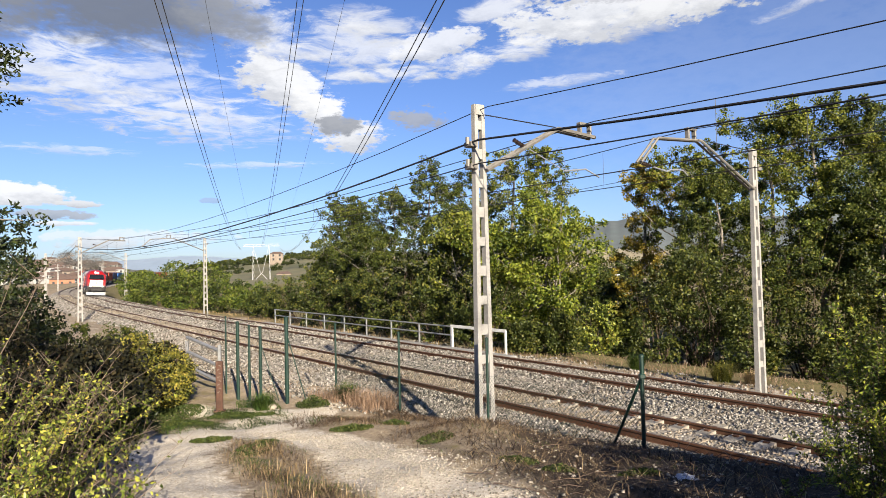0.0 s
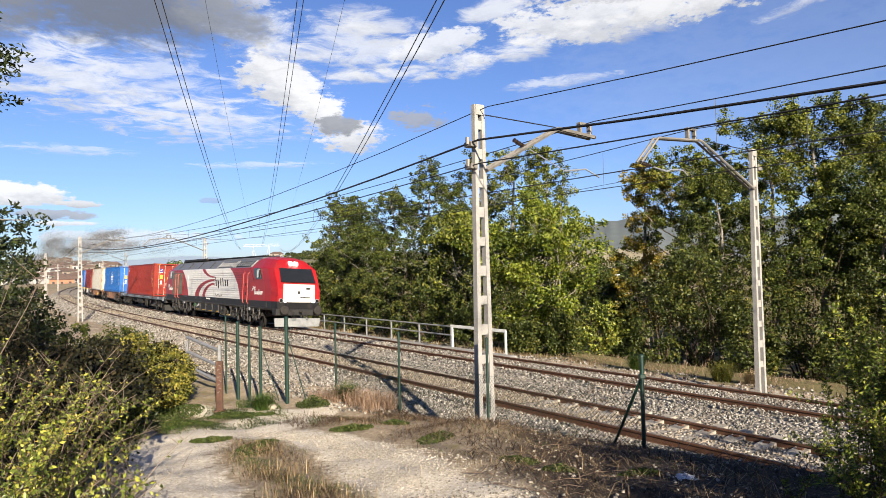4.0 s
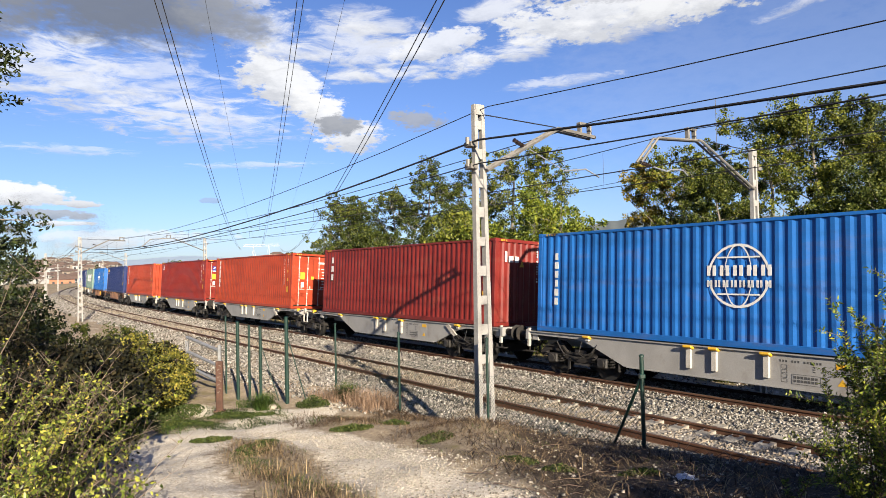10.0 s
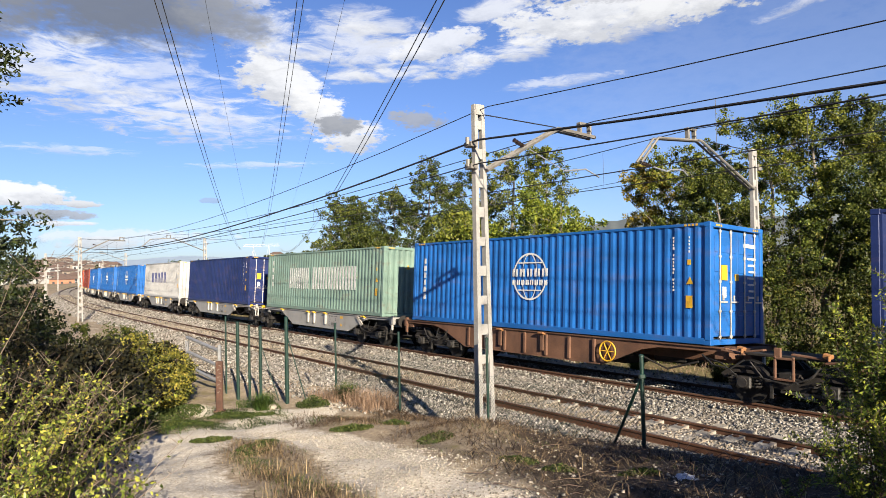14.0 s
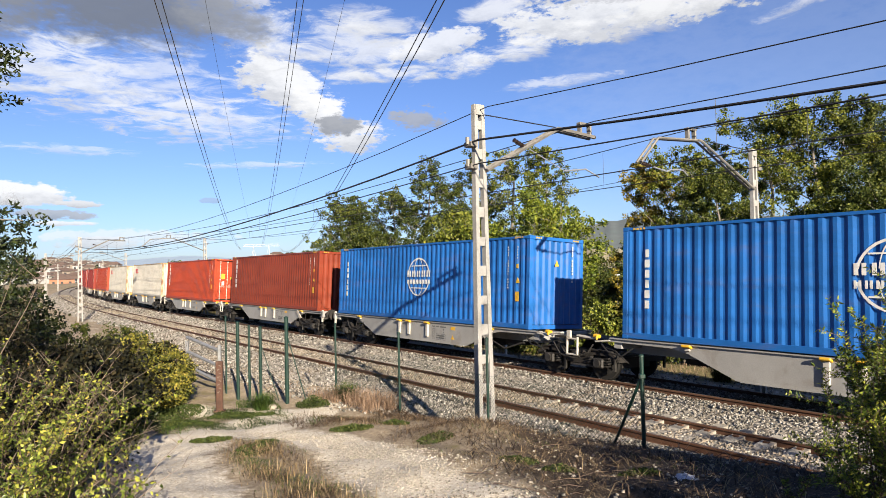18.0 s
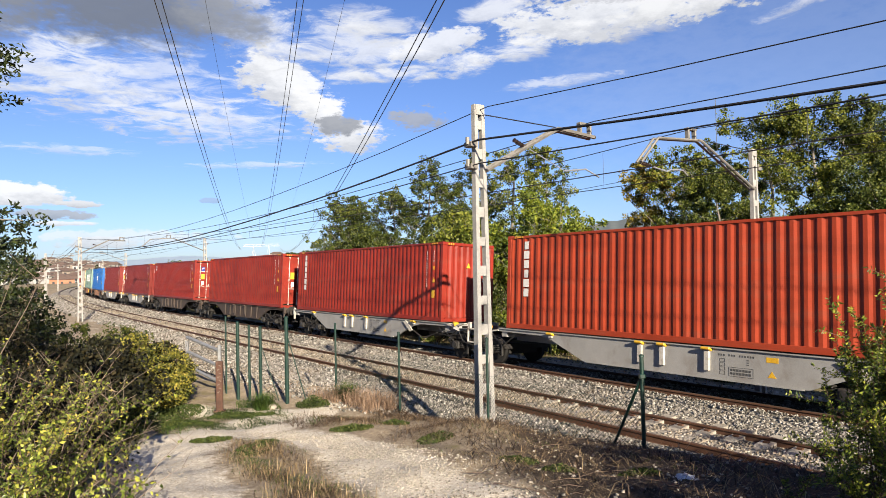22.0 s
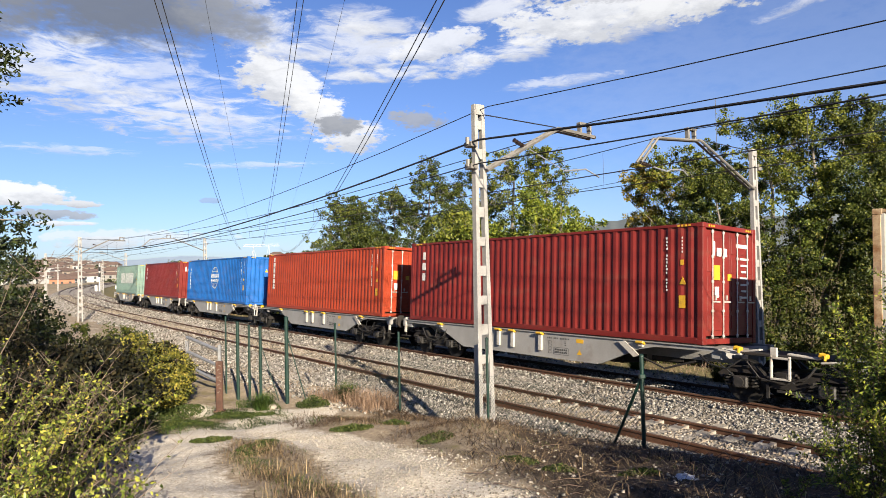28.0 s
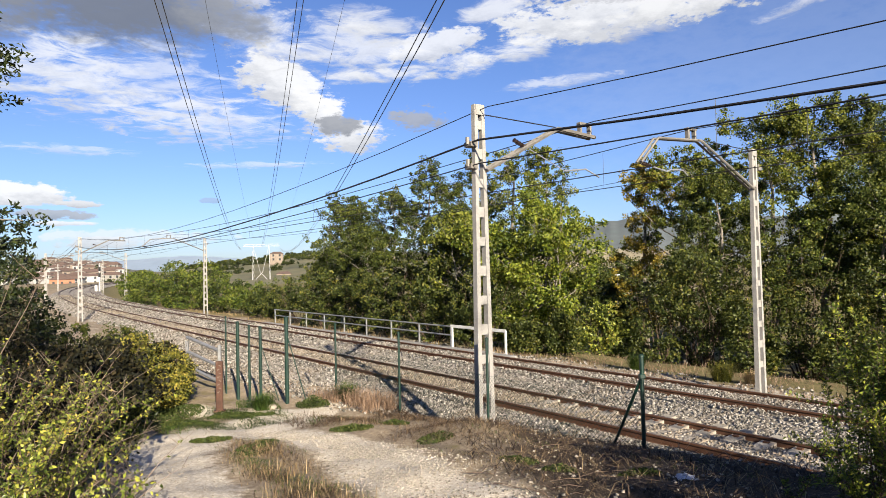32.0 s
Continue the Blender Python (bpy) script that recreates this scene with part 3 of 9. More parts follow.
    n = len(q0)
    sz = rng.uniform(0.022, 0.05, n)
    q0[:, 2] = land(q0[:, 0], q0[:, 1]) + sz * 0.3
    q, _ = np.linalg.qr(rng.normal(size=(n, 3, 3)))
    vv = (base[None] * (1 + rng.uniform(-0.3, 0.3, (n, 6, 1))) * rng.uniform(0.6, 1.15, (n, 1, 3))) @ q * sz[:, None, None] + q0[:, None, :]
    V.append(vv.reshape(-1, 3))
    F.append((tris[None] + (np.arange(n) * 6)[:, None, None]).reshape(-1, 3) + n0)
    n0 += n * 6
    n = 3000
    s, o = rng.uniform(1, 40, n), 2.6 + 2.6 * rng.random(n) ** 1.6
    q0 = trk_np(s, o, np.zeros(n))
    sz = rng.uniform(0.02, 0.06, n)
    q0[:, 2] = land(q0[:, 0], q0[:, 1]) + sz * 0.3
    q, _ = np.linalg.qr(rng.normal(size=(n, 3, 3)))
    vv = (base[None] * (1 + rng.uniform(-0.3, 0.3, (n, 6, 1)))) @ q * sz[:, None, None] + q0[:, None, :]
    V.append(vv.reshape(-1, 3))
    F.append((tris[None] + (np.arange(n) * 6)[:, None, None]).reshape(-1, 3) + n0)
    ob = new("ballast_stones", mesh_arrays("ballast_stones", np.concatenate(V), np.concatenate(F), mat))
    tagged(ob, "loose grey crushed stones lying over the track bed", "ballast", kind="stuff")


build_ballast()


# ---- tracks ----
RAIL_SHAPE = [(-0.070, -0.172), (0.070, -0.172), (0.070, -0.158), (0.012, -0.140), (0.010, -0.050), (0.036, -0.036), (0.036, -0.006),
              (0.028, 0.0), (-0.028, 0.0), (-0.036, -0.006), (-0.036, -0.036), (-0.010, -0.050), (-0.012, -0.140), (-0.070, -0.158)]


def rail_mesh(name, off, z):
    ss = np.concatenate([np.arange(-300, -6, 14.0), np.arange(-6, 46, 4.0), np.arange(46, 720, 4.0)])
    v, f = [], []
    k = len(RAIL_SHAPE)
    for s in ss:
        for a, b in RAIL_SHAPE:
            v.append(trk(float(s), off + a, z + b))
    for i in range(len(ss) - 1):
        for j in range(k):
            f.append((i * k + j, i * k + (j + 1) % k, (i + 1) * k + (j + 1) % k, (i + 1) * k + j))
    me = mesh_from(name, v, [q[::-1] for q in f], RUST_RAIL)
    me.materials.append(RAIL_TOP)
    for p in me.polygons:
        if p.index % k == 7:
            p.material_index = 1
    return me


def sleeper_mesh():
    mb = MB()
    out = [(-1.3, 0), (-1.3, -0.21), (1.3, -0.21), (1.3, 0), (0.55, 0), (0.45, -0.035), (-0.45, -0.035), (-0.55, 0)]
    mb.prism(out, "y", -0.13, 0.13)
    me = mb.mesh("sleeper", SLEEPER)
    me.materials.append(RUST_RAIL)
    mb2 = MB()
    for r in (-0.87, 0.87):
        for q in (-0.12, 0.12):
            mb2.box((r + q, 0, 0.012), (0.08, 0.10, 0.035))
    n0, nf = len(me.vertices), len(me.polygons)
    full = mesh_from("sleeper", [tuple(x.co) for x in me.vertices] + mb2.v, [tuple(p.vertices) for p in me.polygons] + [tuple(i + n0 for i in q) for q in mb2.f], SLEEPER)
    full.materials.append(RUST_RAIL)
    for p in full.polygons:
        p.material_index = 1 if p.index >= nf else 0
    return full


def build_tracks():
    sm = sleeper_mesh()
    for c, dz, word in ((0.0, 0.0, "far"), (-GAP_TRACKS, -0.05, "near")):
        t = thing("railway_track", "rusty steel rails on pale concrete sleepers in stone ballast", "track", "tracks of the line", kind="structure")
        for r in (0.87, -0.87):
            me = rail_mesh("rail", c + r, dz + (0.0 if r > 0 else 0.11))
            part("rail", me, None, t)
        for k in range(2, 125):
            s = k * 0.6
            o = new("sleeper", sm)
            o.parent = t
            o.matrix_world = Matrix.Translation(trk(s, c, dz + 0.055 - (0.178 if c < -1 and s < 11.5 else 0.20))) @ Matrix.Rotation(heading(s) + math.pi / 2, 4, "Z") @ Matrix.Rotation(-CANT, 4, "Y")


build_tracks()


# ---- catenary masts ----
def mast_meshes(h):
    """A pierced concrete mast: two tapering legs joined by rungs."""
    legs, rungs = [], []
    for sgn in (-1, 1):
        mb = MB()
        legs.append(mb)
        b, t = 0.160, 0.085
        a = 0.050
        v = []
        for z, c in ((-0.6, b), (h, t)):
            for dx, dy in ((-a, -0.068), (a, -0.068), (a, 0.068), (-a, 0.068)):
                v.append((sgn * c + dx * (1 if z < 0 else 0.8), dy * (1 if z < 0 else 0.75), z))
        mb.add(v, [(0, 3, 2, 1), (4, 5, 6, 7), (0, 1, 5, 4), (1, 2, 6, 5), (2, 3, 7, 6), (3, 0, 4, 7)])
    z = 0.35
    k = 0
    while z < h - 0.25:
        w = np.interp(z, [0, h], [0.160, 0.085]) * 2
        rungs.append(MB().box((0, 0, z), (w, 0.09, 0.20 if k % 2 else 0.17)))
        z += 0.57
        k += 1
    rungs.append(MB().box((0, 0, h - 0.10), (0.20, 0.14, 0.2)))
    return legs, rungs


def insulator(mb, a, b, r=0.05, n=5):
    a, b = Vector(a), Vector(b)
    for i in range(n):
        p, q = a.lerp(b, (i + 0.1) / n), a.lerp(b, (i + 0.75) / n)
        mb.tube([p, q], [r, r * 0.75], 10)
    mb.cyl(a, b, r * 0.35, 6)


def build_mast(s, side, reach=True):
    """side -1: beside the near track; 1: beyond the far track."""
    off = -6.9 if side < 0 else 3.1
    s += 0.3 if side < 0 and s < 20 else 0.0
    h, base = 6.45, (0.2 if side < 0 and s < 30 else -0.47)
    p = trk(s, off, 0.0)
    gz = min(ground_z(p.x, p.y), base)
    across = heading(s) + math.pi / 2
    m = Matrix.Translation((p.x, p.y, 0)) @ Matrix.Rotation(across + (math.pi if side > 0 else 0), 4, "Z")
    t = thing("catenary_mast", "pale pierced concrete catenary mast with a steel bracket arm", "mast", "masts along the line", m)
    legs, rungs = mast_meshes(h)
    for leg in legs:
        leg.v = [(x, y, z if z > 0 else gz - 0.5) for x, y, z in leg.v]
        part("mast_leg", leg, CONCRETE, t)
    for rung in rungs:
        part("rung", rung, CONCRETE, t)
    # local +x points to the track that it serves
    d = 3.15
    arm = MB()
    steel = STEEL_DARK
    if side < 0:
        for y in (-0.08, 0.08):
            arm.tube([(0.1, y, 5.15), (2.2, y, 6.22)], 0.045, 6)
            arm.tube([(2.2, y, 6.22), (3.4, y, 6.15)], 0.042, 6)
        for k in range(6):
            u = 0.15 + k * 0.15
            arm.box((0.1 + 2.1 * u, 0, 5.15 + 1.07 * u), (0.05, 0.14, 0.04))
        part("bracket_arm", arm, steel, t)
        part("stay_rod", MB().tube([(0.1, 0, 6.28), (2.2, 0, 6.26)], 0.012, 5), WIRE, t)
        box = MB()
        for x in (2.98, 3.3):
            box.box((x, 0, 6.28), (0.05, 0.12, 0.3), ch=0.01)
        box.box((3.14, 0, 6.43), (0.4, 0.12, 0.06), ch=0.01)
        part("messenger_saddle", box, steel, t)
        reg = MB()
        reg.tube([(2.45, 0, 5.33), (3.15, 0, 5.42), (3.6, 0, 5.27)], 0.018, 6)
        reg.tube([(1.2, 0, 5.78), (2.45, 0, 5.33)], 0.012, 5)
        part("registration_arm", reg, GALV, t)
        ins = MB()
        insulator(ins, (0.95, 0, 5.86), (1.3, 0, 5.73))
        part("insulator", ins, PORCELAIN, t)
    else:
        for y in (-0.07, 0.07):
            arm.tube([(0.1, y, 5.3), (2.75, y, 6.42)], 0.035, 6)
            arm.tube([(2.75, y, 6.42), (4.6, y, 6.30)], 0.035, 6)
            arm.tube([(4.6, y, 6.30), (5.3, y, 5.66)], 0.03, 6)
        for k in range(6):
            u = 0.15 + k * 0.15
            arm.box((0.1 + 2.65 * u, 0, 5.3 + 1.12 * u), (0.05, 0.14, 0.04))
        part("bracket_arm", arm, steel, t)
        part("stay_rod", MB().tube([(0.1, 0, 6.40), (2.75, 0, 6.46)], 0.012, 5), WIRE, t)
        box = MB()
        for x in (2.95, 3.25):
            box.box((x, 0, 6.55), (0.05, 0.12, 0.26), ch=0.01)
        box.box((3.1, 0, 6.68), (0.4, 0.12, 0.06), ch=0.01)
        part("messenger_saddle", box, steel, t)
        reg = MB()
        reg.tube([(5.25, 0, 5.66), (4.2, 0, 5.52), (4.0, 0, 5.58), (3.5, 0, 5.60), (3.3, 0, 5.48)], 0.018, 6)
        part("registration_arm", reg, GALV, t)
        ins = MB()
        insulator(ins, (5.2, 0, 5.66), (4.85, 0, 5.60))
        part("insulator", ins, PORCELAIN, t)
    # fittings for the cables on the outer face
    for z in ((5.65, 5.22) if side < 0 else (5.9,)):
        fit = MB()
        fit.box((-0.2, 0, z), (0.16, 0.22, 0.10), ch=0.01)
        fit.tube([(-0.28, 0, z), (-0.28, 0, z + 0.14)], 0.04, 8)
        part("cable_clamp", fit, STEEL_DARK, t)
    return t


MAST_S = [9.2, 60.0, 104.0, 150.0, 196.0]
for s_ in MAST_S:
    build_mast(s_, 1)
    build_mast(s_, -1)


# ---- cables of the line ----
def hung(s0, s1, off, z0, z1, sag, n=14, off1=None):
    pts = []
    for i in range(n + 1):
        t = i / n
        o = off if off1 is None else off + (off1 - off) * t
        pts.append(trk(s0 + (s1 - s0) * t, o, z0 + (z1 - z0) * t - 4 * sag * t * (1 - t)))
    return pts


def build_cables():
    posts = [-42.0] + MAST_S + [250.0]

    def cable(name, off, z, sag, r, label, first=None):
        t = thing(name, label, "cable", "cables along the line")
        for i in range(len(posts) - 1):
            part("cable_span", MB().tube(hung(posts[i], posts[i + 1], off, z, z, first if first and i == 0 else sag), r, 5, False), WIRE, t)
        return t
    cable("earth_wire", -6.9, 6.36, 1.02, 0.009, "thin dark wire strung between the mast tops")
    cable("feeder_cable", -7.15, 5.69, 0.98, 0.021, "thick black twisted cable hung along the masts", 1.16)
    cable("signal_cable", -7.15, 5.24, 0.62, 0.012, "black cable hung along the masts", 0.47)
    cable("earth_wire", 3.3, 6.3, 0.6, 0.008, "thin dark wire strung between the mast tops")
    for c, zm, zc in ((-GAP_TRACKS, 6.45, 5.25), (0.0, 6.68, 5.48)):
        t = thing("overhead_line", "messenger wire with droppers carrying a contact wire", "overhead line", "overhead lines")
        for i in range(len(posts) - 1):
            a, b = posts[i], posts[i + 1]
            part("messenger_wire", MB().tube(hung(a, b, c, zm, zm, 0.62), 0.0115, 5, False), WIRE, t)
            for dy in (-0.03, 0.03):
                part("contact_wire", MB().tube(hung(a, b, c + dy, zc, zc, 0.05, 4), 0.0075, 4, False), WIRE, t)
            nd = 9
            for k in range(nd):
                u = (k + 0.5) / nd
                s = a + (b - a) * u
                top = zm - 4 * 0.62 * u * (1 - u)
                part("dropper", MB().tube([trk(s, c, zc - 0.04), trk(s, c, top)], 0.005, 4, False), WIRE, t)


build_cables()


# ---- fence, posts and railing ----
def fence_post(s, off, zb, zt, r, label, brace=None, name="fence_post"):
    p = trk(s, off)
    gz = min(ground_z(p.x, p.y), zb)
    t = thing(name, label, "fence post", "green fence posts", Matrix.Translation((p.x, p.y, 0)))
    part("post", MB().tube([(0, 0, gz - 0.1), (0, 0, zt)], r, 12), GREEN_PAINT, t)
    part("cap", MB().tube([(0, 0, zt), (0, 0, zt + 0.02), (0, 0, zt + 0.035)], [r * 1.25, r * 1.2, r * 0.4], 12), GREEN_PAINT, t)
    if brace:
        e = trk(s + brace, off) - p
        e.z = ground_z(p.x + e.x, p.y + e.y) - 0.05
        part("brace", MB().tube([(0, 0, zt - 0.28), e], r * 0.75, 10), GREEN_PAINT, t)
        part("clamp", MB().box((0, 0, zt - 0.28), (r * 2.8, r * 2.8, 0.07), ch=0.01), GREEN_PAINT, t)
    return t


fence_post(5.65, -7.2, 0.6, 1.93, 0.030, "leaning dark green fence post with a brace", brace=0.55)
fence_post(9.0, -7.25, 0.25, 1.94, 0.024, "slim dark green metal fence post")
fence_post(12.05, -7.2, 0.1, 1.84, 0.026, "slim dark green metal fence post")
fence_post(15.05, -7.2, 0.05, 1.87, 0.026, "slim dark green metal fence post")


def free_post(x, y, zb, zt, r, label, brace=None):
    t = thing("gate_post", label, "gate post", "green fence posts", Matrix.Translation((x, y, 0)))
    gz = min(ground_z(x, y), zb)
    part("post", MB().tube([(0, 0, gz - 0.1), (0, 0, zt)], r, 12), GREEN_PAINT, t)
    part("cap", MB().tube([(0, 0, zt), (0, 0, zt + 0.02), (0, 0, zt + 0.04)], [r * 1.2, r * 1.2, r * 0.4], 12), GREEN_PAINT, t)
    if brace:
        part("brace", MB().tube([(0, 0, zt - 0.35), (brace[0] * 0.55, brace[1] * 0.55, gz - 0.05)], r * 0.32, 8), GREEN_PAINT, t)


free_post(-3.82, 15.7, 0.2, 2.15, 0.045, "stout dark green gate post with a slanting brace", (0.78, 0.35))
free_post(-4.55, 16.05, 0.2, 1.90, 0.036, "dark green tubular gate post with a brace", (0.75, 0.3))
free_post(-4.90, 16.3, 0.2, 1.92, 0.031, "dark green tubular gate post")
free_post(-5.25, 16.5, 0.2, 2.0, 0.040, "stout dark green tubular gate post")
free_post(-5.75, 17.1, 0.2, 2.1, 0.022, "slim dark green fence post")


def build_gate_bars():
    t = thing("metal_barrier", "low grey pipe barrier beside the track bed", "barrier")
    a, b = Vector((-7.2, 18.2, 0)), Vector((-5.85, 16.9, 0))
    for z in (0.45, 0.85, 1.25):
        part("barrier_bar", MB().tube([a + Vector((0, 0, z + 0.25)), b + Vector((0, 0, z))], 0.045, 8), GALV, t)
    for p in (a, b):
        part("barrier_post", MB().box((p.x, p.y, 0.65), (0.08, 0.08, 1.5), ch=0.01), GALV, t)


build_gate_bars()


def build_rust_post():
    x, y = -5.15, 14.85
    gz = ground_z(x, y)
    t = thing("iron_post", "short rusty iron post with white scrawls on its face", "post", m=Matrix.Translation((x, y, gz)) @ Matrix.Rotation(0.25, 4, "Z"))
    part("post", MB().box((0, 0, 0.5), (0.155, 0.12, 1.3), ch=0.015), RUST, t)
    part("base_plate", MB().box((0, 0, 0.02), (0.26, 0.20, 0.05), ch=0.01), RUST, t)
    marks = MB()
    for k in range(8):
        marks.box((0.03 * (-1) ** k * 0.6, -0.0615, 1.05 - k * 0.085), (0.06, 0.004, 0.018), Matrix.Rotation(0.5 * (-1) ** k, 3, "Y"))
    part("scrawl", marks, material("white_scrawl", [(0.0840, 0.0600, 0.0510), (0.132, 0.108, 0.0930)], 20, 0.9, 0, 0), t)


build_rust_post()


def chain_link(s0, s1, off, z0, z1):
    """Woven wire between two posts: slanting thin wires."""
    v, f = [], []
    step, w = 0.075, 0.0042
    length, h = s1 - s0, z1 - z0
    n = int((length + h) / step)
    for sg in (-1, 1):
        for i in range(n):
            a = -h + i * step
            u0, t0 = a, 0.0
            u1, t1 = a + h, h
            if u0 < 0:
                t0, u0 = -a, 0.0
            if u1 > length:
                t1, u1 = length - a, length
            if u1 <= u0:
                continue
            P = [(u0, t0), (u1, t1)]
            if sg < 0:
                P = [(length - a_, b_) for a_, b_ in P]
            o = len(v)
            for uu, tt in P:
                for du in (-w, w):
                    v.append(trk(s0 + uu + du, off + (0.004 if sg > 0 else -0.004), z0 + tt))
            f.append((o, o + 1, o + 3, o + 2))
    return mesh_from("wire_mesh", v, f, GREEN_PAINT)


FENCE = thing("chain_link_fence", "sagging dark green chain link between fence posts", "fence")
for a_, b_, z_ in ((5.65, 9.0, 0.42), (9.0, 12.05, 0.15), (12.05, 15.05, 0.1)):
    part("wire_mesh", chain_link(a_, b_, -7.2, z_, 1.25), None, FENCE)
    part("strain_wire", MB().tube([trk(a_, -7.2, 1.25), trk(b_, -7.2, 1.25)], 0.003, 4, False), GREEN_PAINT, FENCE)


def build_railing():
    t = thing("bridge_railing", "grey galvanised pipe railing along a culvert edge", "railing")
    s0, s1, off = 23.6, 44.0, 3.2
    n = 8
    for i in range(n + 1):
        s = s0 + (s1 - s0) * i / n
        part("railing_post", MB().box(trk(s, off, 0.03), (0.07, 0.07, 1.1), Matrix.Rotation(heading(s), 3, "Z"), 0.008), GALV, t)
    for z in (0.56, 0.16):
        part("railing_bar", MB().tube([trk(s0, off, z), trk((s0 + s1) / 2, off, z), trk(s1, off, z)], 0.035, 8), GALV, t)
    # the closed end with a flat white band
    e0, e1 = trk(s0, off), trk(19.9, off)
    white = material("white_paint_steel", [(0.396, 0.396, 0.384), (0.468, 0.468, 0.456)], 4, 0.5, 0, 0.05)
    mid = (e0 + e1) / 2
    rot = Matrix.Rotation(heading(20), 3, "Z")
    part("end_band", MB().box((mid.x, mid.y, 0.58), (3.75, 0.06, 0.13), rot, 0.01), white, t)
    for s in (23.5, 21.7, 19.9):
        q = trk(s, off)
        part("end_post", MB().box((q.x, q.y, 0.05), (0.08, 0.08, 1.1), rot, 0.01), white, t)
    # ledge of the culvert
    led = MB()
    for i in range(6):
        a, b = 19.0 + i * 4.3, 19.0 + i * 4.3 + 4.28
        m_ = trk((a + b) / 2, 2.75, -0.48)
        led.box(m_, (b - a, 0.5, 0.30), Matrix.Rotation(heading(a), 3, "Z"), 0.02)
    solid("culvert_ledge", led, CONCRETE, "pale concrete ledge beside the far track", "ledge", kind="structure")
    duct = MB()
    duct.tube([trk(19.5, 2.25, -0.36), trk(33, 2.3, -0.34), trk(46, 2.3, -0.36)], 0.07, 8)
    solid("cable_duct", duct, GALV, "grey cable duct lying along the ballast edge", "duct")


build_railing()

# ---- the goods train ----
CL, CW, CH = 12.192, 2.438, 2.896
BASE_Z = 1.20


def paint(name, c, rust=0.25, rough=0.45):
    d = tuple(x * 0.72 for x in c)
    return material(name, [d, c, tuple(min(1, x * 1.12) for x in c)], 1.1, rough, 0.0, 0.12, 40, 0.10, (0.10, 0.055, 0.035), rust, 2.2, rand=0.10, stretch=(0.5, 1, 1.6), spec=0.2)


PAINTS = {
    "red": paint("container_red", (0.1467, 0.01467, 0.008512)),
    "darkred": paint("container_dark_red", (0.1319, 0.0126, 0.008435)),
    "maroon": paint("container_maroon", (0.110, 0.0126, 0.0104)),
    "orange": paint("container_orange_red", (0.2125, 0.0297, 0.01165)),
    "brown": paint("container_brown_red", (0.1355, 0.02374, 0.01131)),
    "blue": paint("container_blue", (0.009882, 0.07686, 0.2586)),
    "navy": paint("container_navy", (0.01001, 0.01881, 0.0748)),
    "cream": paint("container_cream", (0.3, 0.285, 0.252), 0.25),
    "grey": paint("container_light_grey", (0.292, 0.292, 0.287), 0.3),
    "green": paint("container_green", (0.118, 0.178, 0.150), 0.45),
}
WHITE = material("white_lettering", [(0.432, 0.426, 0.408), (0.48, 0.474, 0.462)], 9, 0.6, 0, 0, 50, 0.1, (0.27, 0.24, 0.216), 0.4, 6)
YELLOW = material("yellow_paint", [(0.372, 0.204, 0.0090), (0.444, 0.264, 0.0180)], 8, 0.5, 0, 0, 50, 0.15, (0.12, 0.0780, 0.0300), 0.4, 5)
LOGO_BLUE = material("deep_blue_patch", [(0.0090, 0.0150, 0.132), (0.0120, 0.0210, 0.168)], 8, 0.5, 0, 0)
LOGO_RED = material("bright_red_patch", [(0.36, 0.0180, 0.0180), (0.408, 0.0300, 0.0240)], 8, 0.5, 0, 0)
BLACK = material("black_paint", [(0.0036, 0.0036, 0.0039), (0.0078, 0.0072, 0.0072)], 5, 0.6, 0, 0.2, 50, 0.3, (0.0300, 0.0240, 0.0180), 0.4, 3)
# running gear tones, blackened beyond the dirt for the shade under the vehicles
WHEEL = material("wheel_black", [(0.0030, 0.0027, 0.0025), (0.0065, 0.0056, 0.005)], 4, 0.8, 0.1, 0.2)
GEAR = material("bogie_grey", [(0.010, 0.0094, 0.0088), (0.040, 0.037, 0.034)], 5, 0.5, 0.25, 0.2, 40, 0.3, (0.035, 0.026, 0.02), 0.5, 3)
SOOT_SHADE = material("brake_dust_shade", [(0.0060, 0.0054, 0.0048), (0.0144, 0.0114, 0.0096)], 4, 0.8, 0.1, 0.3, 40, 0.3, (0.0360, 0.0240, 0.0168), 0.4, 3)
DOORBAR = material("galvanised_door_bar", [(0.3, 0.276, 0.252), (0.384, 0.36, 0.336)], 8, 0.45, 0.3, 0, 50, 0.1, (0.15, 0.0720, 0.0480), 0.4, 5)
FLOOR_WOOD = material("container_underside", [(0.0180, 0.0132, 0.0108), (0.0300, 0.0240, 0.0180)], 4, 0.9, 0, 0.1)

CACHE = {}


def cached(key, build, mat):
    k = (key, mat.name)
    if k not in CACHE:
        CACHE[k] = build().mesh(key, mat)
    return CACHE[k]


def corrugated(x0, x1, z0, z1, pitch, depth, face):
    """A folded sheet between x0 and x1; face(x, d, z) puts it in place, d running inwards."""
    mb = MB()
    n = max(1, int(round((x1 - x0) / pitch)))
    p = (x1 - x0) / n
    xs, ds = [], []
    for i in range(n):
        a = x0 + i * p
        for u, d in ((0.0, 0.0), (0.30, 0.0), (0.53, 1.0), (0.77, 1.0)):
            xs.append(a + u * p)
            ds.append(d * depth)
    xs.append(x1)
    ds.append(0.0)
    v, f = [], []
    for x, d in zip(xs, ds):
        v += [face(x, d, z0), face(x, d, z1)]
    for i in range(len(xs) - 1):
        f.append((2 * i, 2 * i + 2, 2 * i + 3, 2 * i + 1))
    return mb.add(v, f)


